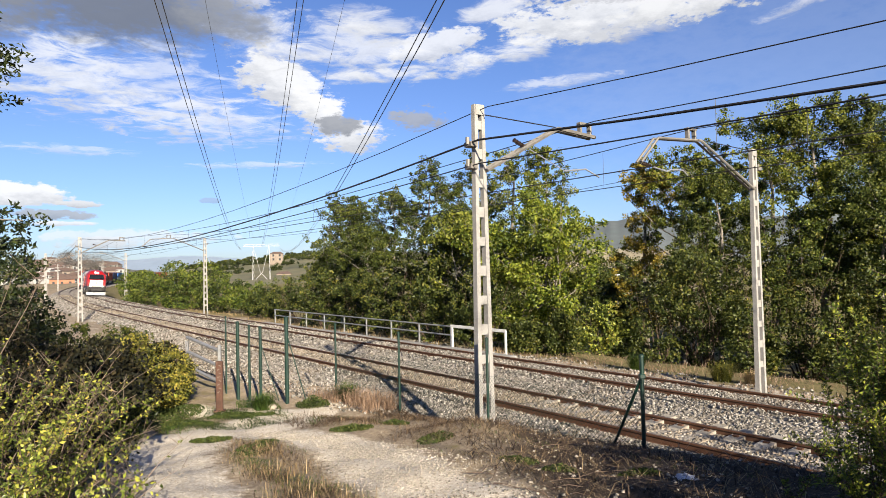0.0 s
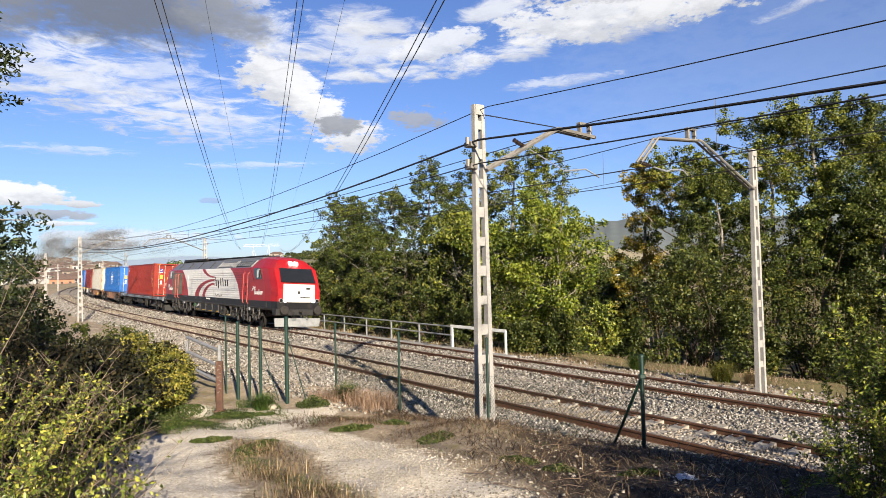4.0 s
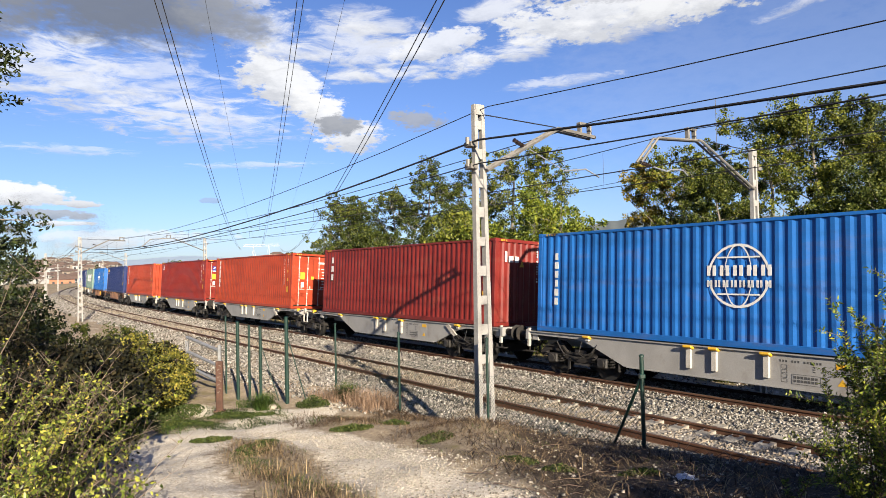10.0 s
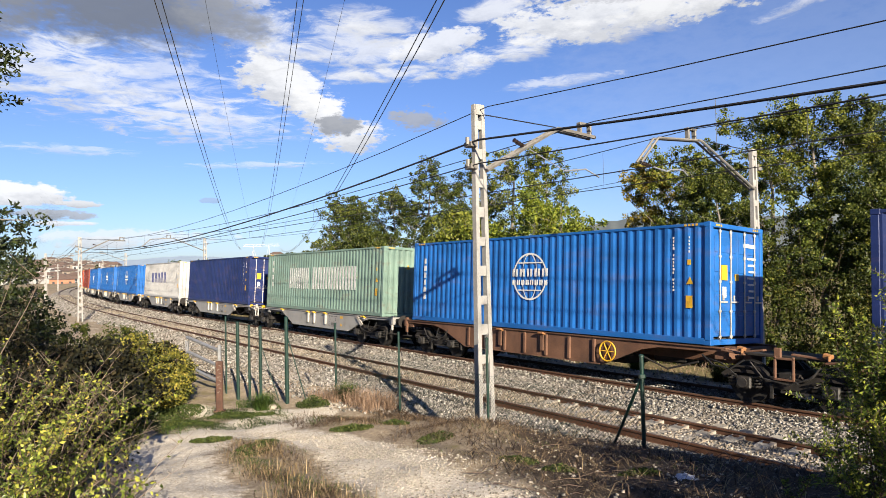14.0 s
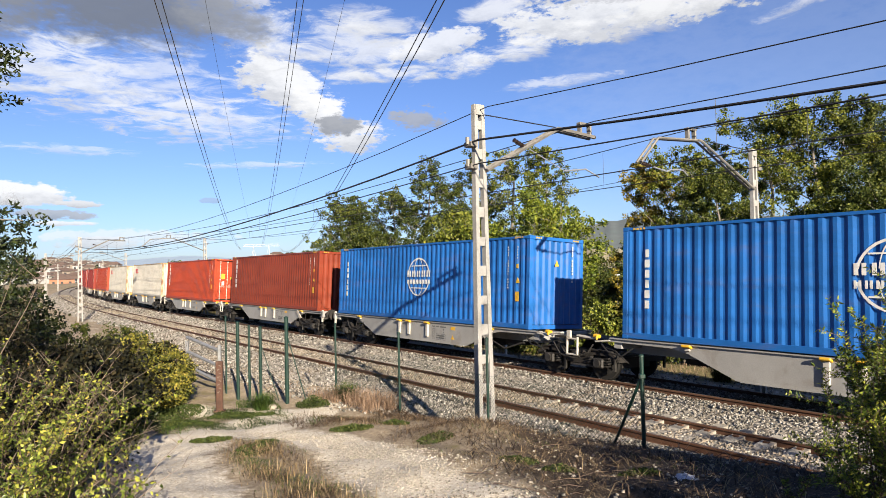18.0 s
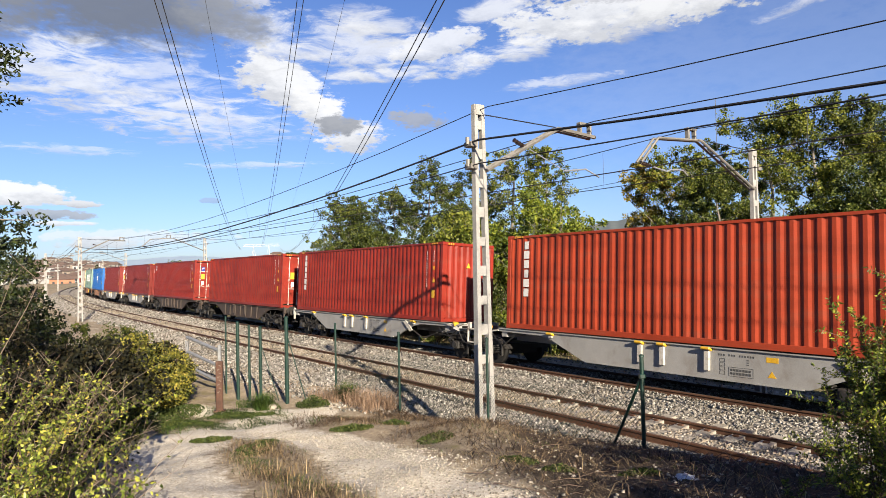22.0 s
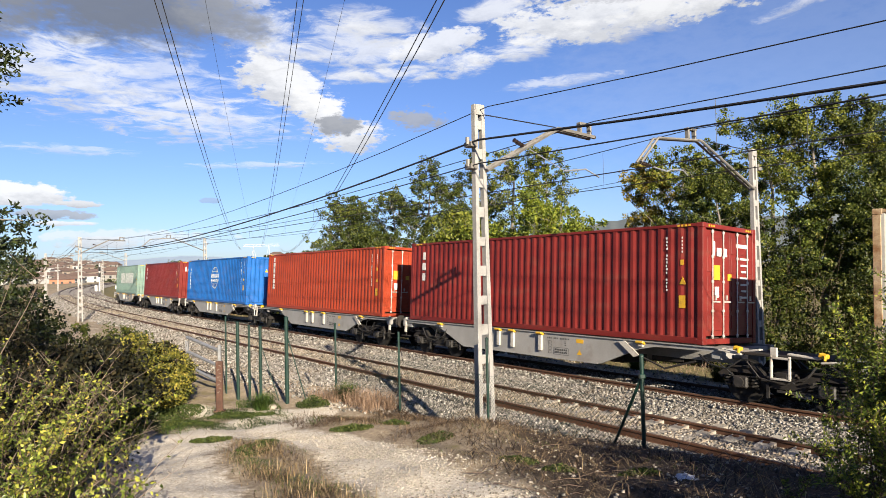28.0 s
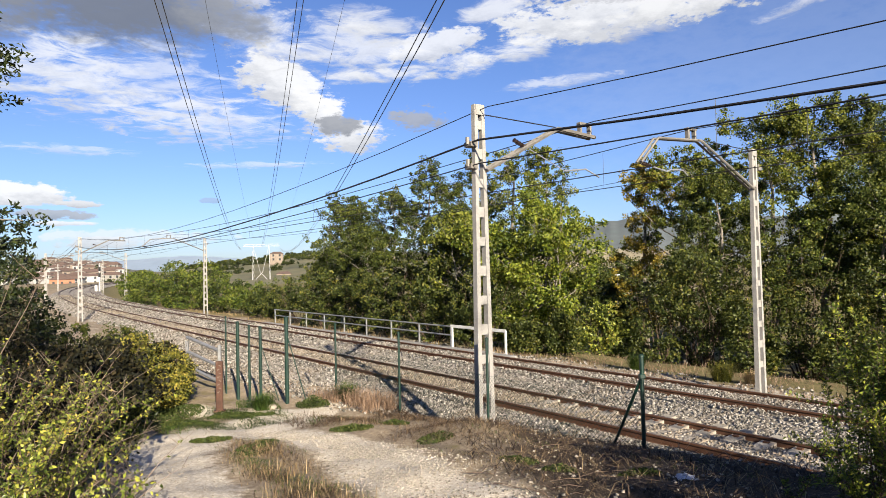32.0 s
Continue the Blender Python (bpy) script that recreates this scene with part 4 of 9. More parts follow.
def side_sheet(sgn):
    return lambda: corrugated(-CL / 2 + 0.12, CL / 2 - 0.12, 0.15, CH - 0.09, 0.281, 0.029, lambda x, d, z: (x, sgn * (CW / 2 - 0.012 - d), z))


def end_sheet(sgn):
    return lambda: corrugated(-CW / 2 + 0.14, CW / 2 - 0.14, 0.15, CH - 0.11, 0.27, 0.045, lambda y, d, z: (sgn * (CL / 2 - 0.03 - d), y, z))


def roof_sheet():
    mb = MB()
    n = 56
    v, f = [], []
    for i in range(n * 2 + 1):
        x = -CL / 2 + 0.12 + (CL - 0.24) * i / (n * 2)
        z = CH - 0.02 - (0.02 if i % 2 else 0.0)
        v += [(x, -CW / 2 + 0.06, z), (x, CW / 2 - 0.06, z)]
    for i in range(n * 2):
        f.append((2 * i, 2 * i + 2, 2 * i + 3, 2 * i + 1))
    return mb.add(v, f)


def door_leaf(sgn, y0, y1):
    """A door with shallow pressed fields."""
    def build():
        mb = MB()
        ym = (y0 + y1) / 2
        w = y1 - y0
        mb.box((sgn * (CL / 2 - 0.045), ym, CH / 2 + 0.02), (0.05, w - 0.012, CH - 0.36), ch=0.006)
        zs = np.linspace(0.28, CH - 0.28, 6)
        for i in range(5):
            mb.box((sgn * (CL / 2 - 0.018), ym, (zs[i] + zs[i + 1]) / 2), (0.02, w - 0.14, (zs[1] - zs[0]) - 0.10), ch=0.009)
        return mb
    return build


def lock_rod(sgn, y):
    def build():
        mb = MB()
        x = sgn * (CL / 2 + 0.012)
        mb.cyl((x, y, 0.14), (x, y, CH - 0.14), 0.017, 8)
        for z in (0.2, 0.8, 1.5, 2.1, CH - 0.2):
            mb.box((x, y, z), (0.035, 0.085, 0.06), ch=0.006)
        mb.box((x + sgn * 0.015, y + 0.14, 1.02), (0.016, 0.34, 0.035))
        mb.box((x, y + 0.14, 1.12), (0.03, 0.05, 0.12))
        return mb
    return build


def casting(mb_c):
    def build():
        sx, sy, sz = mb_c
        mb = MB()
        c = (sx * (CL / 2 - 0.085), sy * (CW / 2 - 0.078), CH - 0.055 if sz > 0 else 0.055)
        mb.box(c, (0.178, 0.162, 0.118), ch=0.012)
        return mb
    return build


def blocks(spec, y):
    """Letter-sized plain bars on the near side: (x, z, w, h)."""
    def build():
        mb = MB()
        for x, z, w, h in spec:
            mb.box((x, y, z), (w, 0.006, h))
        return mb
    return build


NEAR = -CW / 2 - 0.001


def plain_bars(x0, z, n, w, h, gap):
    """Two slim upright bars for each letter."""
    b = w * 0.36
    return [(x0 + i * (w + gap) + (b / 2 if k == 0 else w - b / 2), z, b, h) for i in range(n) for k in (0, 1)]


def letters_column(x, z0, n, w, h, gap):
    """An upright row of plain bars, one for each letter."""
    return [(x, z0 - i * (h + gap), w * (0.62, 0.84, 0.74)[i % 3], h) for i in range(n)]


def container(name_colour, door, style, label):
    """One 40-foot high box. +x runs ahead. style: which plain marks its near side carries."""
    m = PAINTS[name_colour]
    edge = material("rusty_cream_edge", [(0.144, 0.0690, 0.0270), (0.3, 0.222, 0.132), (0.336, 0.3, 0.24)], 3.0, 0.7, 0, 0.2, 40, 0.2, (0.102, 0.0420, 0.0180), 0.8, 2.0) if name_colour == "cream" else m
    t = thing("shipping_container", label, "container", "containers on the train")

    def add(nm, build, mat, lab="", key=None):
        ob = part(nm, cached(key or nm, build, mat), None, t, lab)
        if nm.endswith(("_lettering", "_writing", "_marks")):
            ob["kind"] = "stuff"
        return ob
    for sgn in (-1, 1):
        add("side_wall", side_sheet(sgn), m, key=f"side_wall{sgn}")
        add("top_rail", lambda: MB().box((0, sgn * (CW / 2 - 0.035), CH - 0.05), (CL - 0.3, 0.07, 0.075), ch=0.008), edge, key=f"top_rail{sgn}")
        add("bottom_rail", lambda: MB().box((0, sgn * (CW / 2 - 0.03), 0.085), (CL - 0.3, 0.06, 0.15), ch=0.008), m, key=f"bottom_rail{sgn}")
    add("roof", roof_sheet, m)
    add("floor", lambda: MB().box((0, 0, 0.10), (CL - 0.2, CW - 0.16, 0.12)), FLOOR_WOOD)
    ends = {1: door, -1: not door}
    for sgn in (-1, 1):
        for nm, z, h in (("end_sill", 0.07, 0.13), ("end_header", CH - 0.06, 0.11)):
            add(nm, lambda: MB().box((sgn * (CL / 2 - 0.06), 0, z), (0.11, CW - 0.32, h), ch=0.008), edge, key=f"{nm}{sgn}")
        for sy in (-1, 1):
            add("corner_post", lambda: MB().box((sgn * (CL / 2 - 0.075), sy * (CW / 2 - 0.07), CH / 2), (0.15, 0.14, CH - 0.22), ch=0.01), edge, key=f"corner_post{sgn}{sy}")
            for sz in (-1, 1):
                add("corner_casting", casting((sgn, sy, sz)), edge, key=f"casting{sgn}{sy}{sz}")
        if ends[sgn]:
            for y0, y1 in ((-1.08, 0.0), (0.0, 1.08)):
                add("door_leaf", door_leaf(sgn, y0, y1), m, key=f"door{sgn}{y0}")
            for y in (-0.82, -0.34, 0.30, 0.78):
                add("lock_rod", lock_rod(sgn, y), DOORBAR, "pale door lock rod", key=f"rod{sgn}{y}")
        else:
            add("end_wall", end_sheet(sgn), m, key=f"end_wall{sgn}")
    # yellow height marks at the upper corners
    hm = []
    for sgn in (-1, 1):
        for k in range(4):
            hm.append((sgn * (CL / 2 - 0.35 - k * 0.1), CH - 0.05, 0.06, 0.05))
    add("height_marks", blocks(hm, NEAR + 0.0), YELLOW, "yellow stripes")
    front = CL / 2 + 0.002
    add("height_marks", lambda: [mb for mb in [MB()] if [mb.box((front, y, CH - 0.06), (0.006, 0.06, 0.05)) for y in (-0.95, -0.85, -0.75, 0.75, 0.85, 0.95)]][0], YELLOW, "yellow stripes", key="front_marks")
    # lines of small writing near the leading end
    tiny = [(CL / 2 - 0.98 + (0.008 if k % 2 else 0), 2.55 - k * 0.085, 0.028 + 0.012 * (k % 3 == 0), 0.05) for k in range(16) if k not in (4, 11)]
    tiny += [(CL / 2 - 0.55, 2.55 - k * 0.085, 0.026, 0.05) for k in range(5)]
    pale = style in ("green", "cream", "greybig")
    add("serial_lettering", blocks(tiny, NEAR + 0.004), BLACK if pale else WHITE)
    if style != "cream":
        add("warning_label", lambda: MB().box((CL / 2 - 0.55, NEAR + 0.003, 1.0), (0.17, 0.006, 0.30)), YELLOW)
    add("small_label", lambda: MB().box((CL / 2 - 0.55, NEAR + 0.003, 1.95), (0.09, 0.006, 0.13)), YELLOW)
    add("warning_sign", lambda: MB().prism([(CL / 2 - 0.62, 1.42), (CL / 2 - 0.44, 1.42), (CL / 2 - 0.53, 1.60)], "y", NEAR, NEAR + 0.006), YELLOW)
    if ends[1]:
        add("door_writing", lambda: door_writing(1), WHITE)
        add("door_label", lambda: MB().box((CL / 2 + 0.0, -0.62, 1.72), (0.02, 0.26, 0.36)).box((CL / 2, -0.05, 1.62), (0.02, 0.16, 0.16)), YELLOW)
    else:
        add("end_writing", lambda: end_column(), BLACK if pale else WHITE)
        if style != "cream":
            add("end_warning", lambda: MB().prism([(-0.10, 1.98), (0.10, 1.98), (0.0, 2.18)], "x", CL / 2 - 0.028, CL / 2 - 0.022), YELLOW)
    y = NEAR + 0.002
    if style == "globe":
        def globe():
            mb = MB()
            c = (0.15, y, 1.62)
            for k0, k1 in ((0.03, 0.47), (0.53, 0.97)):
                mb.ring(c, 0.70, 0.055, "y", 0, 30, (k0, k1))
                mb.ring(c, 0.70, 0.045, "y", -0.001, 30, (k0, k1), 0.45)
            for s, w in ((0.42, 1.0), (-0.42, 1.0)):
                mb.box((c[0], y, c[2] + s), (w, 0.005, 0.035))
            return mb
        add("globe_emblem", globe, WHITE, "white globe ring emblem")
        add("emblem_lettering", blocks(plain_bars(-0.60, 1.74, 5, 0.22, 0.24, 0.10) + plain_bars(-0.60, 1.44, 8, 0.13, 0.16, 0.065), y), WHITE)
        add("side_lettering", blocks(letters_column(-CL / 2 + 0.75, 2.2, 6, 0.17, 0.20, 0.06), y), WHITE, key="side_lettering_globe")
    elif style == "triton":
        add("side_lettering", blocks(letters_column(-CL / 2 + 0.85, 2.58, 6, 0.27, 0.24, 0.05), y), WHITE, key="side_lettering_triton")
    elif style == "tex":
        add("side_lettering", blocks(letters_column(-CL / 2 + 0.85, 2.40, 3, 0.24, 0.27, 0.12), y), WHITE, key="side_lettering_tex")
        add("front_marks", lambda: MB().box((front, -0.75, 2.3), (0.006, 0.10, 0.34)).box((front, -0.52, 2.22), (0.006, 0.20, 0.20)).box((front, -0.26, 2.22), (0.006, 0.18, 0.20)), WHITE, key="tex_front")
    elif style == "patch":
        add("logo_patch", lambda: MB().box((-CL / 2 + 0.62, y, 2.50), (0.26, 0.005, 0.24)), LOGO_BLUE)
        add("logo_patch", lambda: MB().box((-CL / 2 + 0.62, y, 2.32), (0.26, 0.005, 0.09)).box((-CL / 2 + 0.62, y + 0.002, 2.46), (0.30, 0.004, 0.40)), WHITE, key="patch_white")
        add("logo_accent", lambda: MB().box((-CL / 2 + 0.60, y - 0.004, 2.53), (0.15, 0.004, 0.08), Matrix.Rotation(0.5, 3, "Y")), YELLOW)
        add("door_patch", lambda: MB().box((front, -0.62, 2.28), (0.02, 0.24, 0.30)), LOGO_BLUE)
        add("door_patch", lambda: MB().box((front + 0.005, -0.62, 2.32), (0.02, 0.15, 0.07), Matrix.Rotation(0.5, 3, "X")).box((front + 0.004, -0.62, 2.10), (0.02, 0.24, 0.06)), WHITE, key="door_patch_white")
    elif style == "cream":
        add("logo_ring", lambda: MB().ring((-CL / 2 + 1.20, y - 0.002, 2.28), 0.165, 0.13, "y", 0, 28), LOGO_RED, "red ring")
        add("logo_ring", lambda: MB().ring((-CL / 2 + 1.55, y - 0.004, 2.28), 0.165, 0.13, "y", 0, 28), LOGO_RED, "red ring", key="second_ring")
        add("logo_lettering", blocks([(-CL / 2 + 1.80, 2.28, 0.09, 0.40), (-CL / 2 + 1.92, 2.44, 0.20, 0.09), (-CL / 2 + 1.92, 2.12, 0.20, 0.09), (-CL / 2 + 2.08, 2.28, 0.09, 0.40), (-CL / 2 + 2.20, 2.12, 0.22, 0.09)], y), LOGO_RED)
        add("front_logo", lambda: MB().ring((front - 0.02, -0.25, 2.15), 0.085, 0.05, "x", 0, 20).ring((front - 0.02, -0.08, 2.15), 0.085, 0.05, "x", 0, 20).box((front - 0.02, 0.08, 2.15), (0.008, 0.05, 0.20)).box((front - 0.02, 0.20, 2.07), (0.008, 0.16, 0.045)), LOGO_RED)
    elif style == "seaco":
        add("logo_lettering", blocks(plain_bars(-CL / 2 + 0.42, 2.48, 5, 0.15, 0.24, 0.07), y), YELLOW)
        add("logo_line", blocks([(-CL / 2 + 0.6, 2.16, 0.35, 0.07)], y), LOGO_RED)
        add("logo_line", blocks([(-CL / 2 + 1.05, 2.16, 0.45, 0.07)], y), WHITE, key="seaco_line2")
    elif style == "green":
        add("name_lettering", blocks(plain_bars(-3.15, 1.58, 5, 0.36, 1.05, 0.11) + plain_bars(-0.45, 1.58, 8, 0.42, 1.05, 0.13), y), material("worn_white_lettering", [(0.32, 0.33, 0.32), (0.46, 0.46, 0.45)], 5, 0.7, 0, 0, 50, 0.15, (0.0960, 0.144, 0.114), 0.7, 4))
        add("side_lettering", blocks(letters_column(-CL / 2 + 0.75, 2.4, 4, 0.22, 0.24, 0.14), y), WHITE, key="side_lettering_green")
    elif style == "greybig":
        add("name_lettering", blocks(plain_bars(-3.2, 1.65, 5, 0.60, 0.85, 0.47), y), LOGO_BLUE)
    return t


def end_column():
    mb = MB()
    for k in range(14):
        if k not in (4, 11):
            mb.box((CL / 2 - 0.024, 0.72, 2.62 - k * 0.085), (0.008, 0.035 + 0.02 * (k % 2), 0.055))
    return mb


def door_writing(sgn):
    mb = MB()
    x = sgn * (CL / 2 + 0.001)
    for k in range(7):
        mb.box((x, 0.62, 2.1 - k * 0.16), (0.018, 0.34 - 0.06 * (k % 3), 0.05))
    mb.box((x, 0.55, 2.42), (0.018, 0.55, 0.09))
    mb.box((x, -0.62, 1.25), (0.018, 0.16, 0.26))
    return mb


# ---- wagons ----
STYLES = {
    "grey": (material("wagon_grey", [(0.162, 0.158, 0.151), (0.212, 0.208, 0.200)], 1.2, 0.5, 0, 0.1, 40, 0.1, (0.0960, 0.0720, 0.0540), 0.45, 1.6), material("bracket_cream", [(0.252, 0.234, 0.204), (0.324, 0.306, 0.276)], 4, 0.7, 0, 0.1, 40, 0.2, (0.0960, 0.0660, 0.0480), 0.6, 3.5), YELLOW),
    "rusty": (material("wagon_rust", [(0.0600, 0.0270, 0.0150), (0.114, 0.0570, 0.0330)], 1.4, 0.8, 0, 0.25, 40, 0.3, (0.0300, 0.0180, 0.0120), 0.5, 1.6),) * 2 + (material("wagon_rust_orange", [(0.156, 0.0660, 0.0240), (0.216, 0.102, 0.0360)], 4, 0.8, 0, 0.2),),
    "dark": (material("wagon_dark_brown", [(0.0210, 0.0144, 0.0114), (0.0420, 0.0288, 0.0216)], 1.4, 0.75, 0, 0.25, 40, 0.3, (0.0720, 0.0450, 0.0300), 0.4, 1.6),) * 2 + (material("wagon_dark_fittings", [(0.0360, 0.0240, 0.0180), (0.0600, 0.0420, 0.0300)], 4, 0.8, 0, 0.2),),
    "slate": (material("wagon_slate", [(0.0600, 0.0720, 0.0840), (0.0900, 0.108, 0.126)], 1.4, 0.6, 0, 0.15, 40, 0.2, (0.0600, 0.0420, 0.0300), 0.4, 1.6), material("wagon_slate_light", [(0.18, 0.192, 0.204), (0.24, 0.252, 0.264)], 4, 0.6, 0, 0.1), RUST),
}


def wheelset():
    mb = MB()
    mb.cyl((0, -1.0, 0.46), (0, 1.0, 0.46), 0.08, 10)
    for sy in (-1, 1):
        y = sy * 0.83
        mb.tube([(0, y - 0.07 * sy, 0.46), (0, y - 0.068 * sy, 0.46)], [0.49, 0.49], 28)
        mb.tube([(0, y - 0.04 * sy, 0.46), (0, y + 0.07 * sy, 0.46)], [0.455, 0.46], 28)
        mb.tube([(0, y + 0.07 * sy, 0.46), (0, y + 0.10 * sy, 0.46)], [0.36, 0.30], 24)
    return mb


def bogie_frame():
    mb = MB()
    for sy in (-1, 1):
        y = sy * 1.02
        mb.prism([(-1.48, 0.60), (-1.25, 0.78), (-0.62, 0.80), (-0.42, 0.62), (0.42, 0.62), (0.62, 0.80), (1.25, 0.78), (1.48, 0.60), (1.40, 0.50), (1.15, 0.66),
                  (0.66, 0.66), (0.40, 0.40), (-0.40, 0.40), (-0.66, 0.66), (-1.15, 0.66), (-1.40, 0.50)], "y", y - 0.05, y + 0.05)
        mb.prism([(-1.30, 0.80), (-0.60, 0.83), (-0.38, 0.65), (0.38, 0.65), (0.60, 0.83), (1.30, 0.80), (1.30, 0.77), (0.62, 0.79), (0.42, 0.61), (-0.42, 0.61), (-0.62, 0.79), (-1.30, 0.77)], "y", y + sy * 0.05 - 0.05, y + sy * 0.05 + 0.05)
    mb.box((0, 0, 0.62), (0.4, 2.0, 0.24))
    for sx in (-1.4, 1.4):
        mb.box((sx, 0, 0.58), (0.1, 2.0, 0.14))
    mb.box((0, 0, 0.50), (2.5, 1.3, 0.34))
    return mb


def axle_box(sx, sy):
    def build():
        mb = MB()
        x, y = sx * 0.9, sy * 1.09
        mb.box((x, y, 0.46), (0.34, 0.22, 0.26), ch=0.03)
        mb.cyl((x, y + sy * 0.10, 0.46), (x, y + sy * 0.16, 0.46), 0.11, 12)
        return mb
    return build


def spring(sx, sy, d):
    def build():
        pts = []
        for i in range(23):
            a = i / 22 * 4 * 2 * math.pi
            pts.append((sx * 0.9 + d + 0.085 * math.cos(a), sy * 1.09 + 0.085 * math.sin(a), 0.34 + 0.28 * i / 22))
        return MB().tube(pts, 0.019, 4, False)
    return build


def add_bogie(t, x):
    b = part("bogie_frame", cached("bogie_frame", bogie_frame, SOOT_SHADE), None, t)
    b.location = (x, 0, 0)
    for sy in (-1, 1):
        part("brake_hose", cached(f"bogie_hose{sy}", lambda: MB().tube([(-0.75, sy * 1.16, 0.92), (-0.45, sy * 1.20, 0.60), (0.1, sy * 1.20, 0.52), (0.55, sy * 1.18, 0.72), (0.7, sy * 1.14, 0.95)], 0.02, 5).tube([(0.2, sy * 1.2, 0.98), (0.12, sy * 1.22, 0.66), (0.3, sy * 1.2, 0.56)], 0.014, 5), GEAR), None, b)
        part("brake_rigging", cached(f"rigging{sy}", lambda: MB().box((0.35, sy * 1.12, 0.36), (0.9, 0.05, 0.05)).box((-0.3, sy * 1.12, 0.34), (0.06, 0.05, 0.3)).box((1.42, sy * 1.1, 0.46), (0.05, 0.06, 0.34)), GEAR), None, b)
    for sx in (-1, 1):
        w = part("wheelset", cached("wheelset", wheelset, WHEEL), None, b)
        w.location = (sx * 0.9, 0, 0)
        for sy in (-1, 1):
            part("axle_box", cached(f"axle_box{sx}{sy}", axle_box(sx, sy), GEAR), None, b)
            for d in (-0.3, 0.3):
                part("spring", cached(f"spring{sx}{sy}{d}", spring(sx, sy, d), GEAR), None, b)
    return b


def add_buffers(t, x, sgn, style):
    for sy in (-1, 1):
        mb = MB()
        y = sy * 0.97
        mb.cyl((x, y, 1.06), (x + sgn * 0.38, y, 1.06), 0.11, 12)
        mb.tube([(x + sgn * 0.38, y, 1.06), (x + sgn * 0.41, y, 1.06), (x + sgn * 0.44, y, 1.06)], [0.24, 0.25, 0.20], 18)
        part("buffer", mb, SOOT_SHADE, t)
    mb = MB()
    mb.tube([(x, 0, 1.0), (x + sgn * 0.25, 0, 0.95), (x + sgn * 0.5, 0, 0.98)], 0.05, 6)
    part("coupling_hook", mb, SOOT_SHADE, t)
    mb = MB()
    for y in (-0.45, -0.32, 0.4):
        mb.tube([(x, y, 0.98), (x + sgn * 0.18, y - 0.02, 0.72), (x + sgn * 0.42, y, 0.66), (x + sgn * 0.55, y, 0.85)], 0.022, 6)
    part("brake_hose", mb, BLACK, t)


def data_marks(x, y):
    """Rows of small strokes and outlined fields."""
    mb = MB()
    for k in range(14):
        if k not in (3, 7):
            mb.box((x - 0.52 + k * 0.062, y, 1.02), (0.034, 0.004, 0.045))
    for row in range(4):
        for a in (-0.50, -0.38):
            mb.box((x + a, y, 0.90 - row * 0.095), (0.008, 0.004, 0.07))
        for b in (-0.035, 0.035):
            mb.box((x - 0.44, y, 0.90 - row * 0.095 + b), (0.12, 0.004, 0.008))
    for k in range(7):
        for row in range(2):
            mb.box((x - 0.22 + k * 0.07, y, 0.70 - row * 0.075), (0.052, 0.004, 0.052))
    for a in (-0.28, 0.28):
        mb.box((x + a, y, 0.66), (0.008, 0.004, 0.20))
    for b in (0.56, 0.76):
        mb.box((x, y, b), (0.56, 0.004, 0.008))
    for k in range(3):
        mb.box((x + 0.16, y, 0.94 - k * 0.05), (0.05, 0.004, 0.02))
    return mb


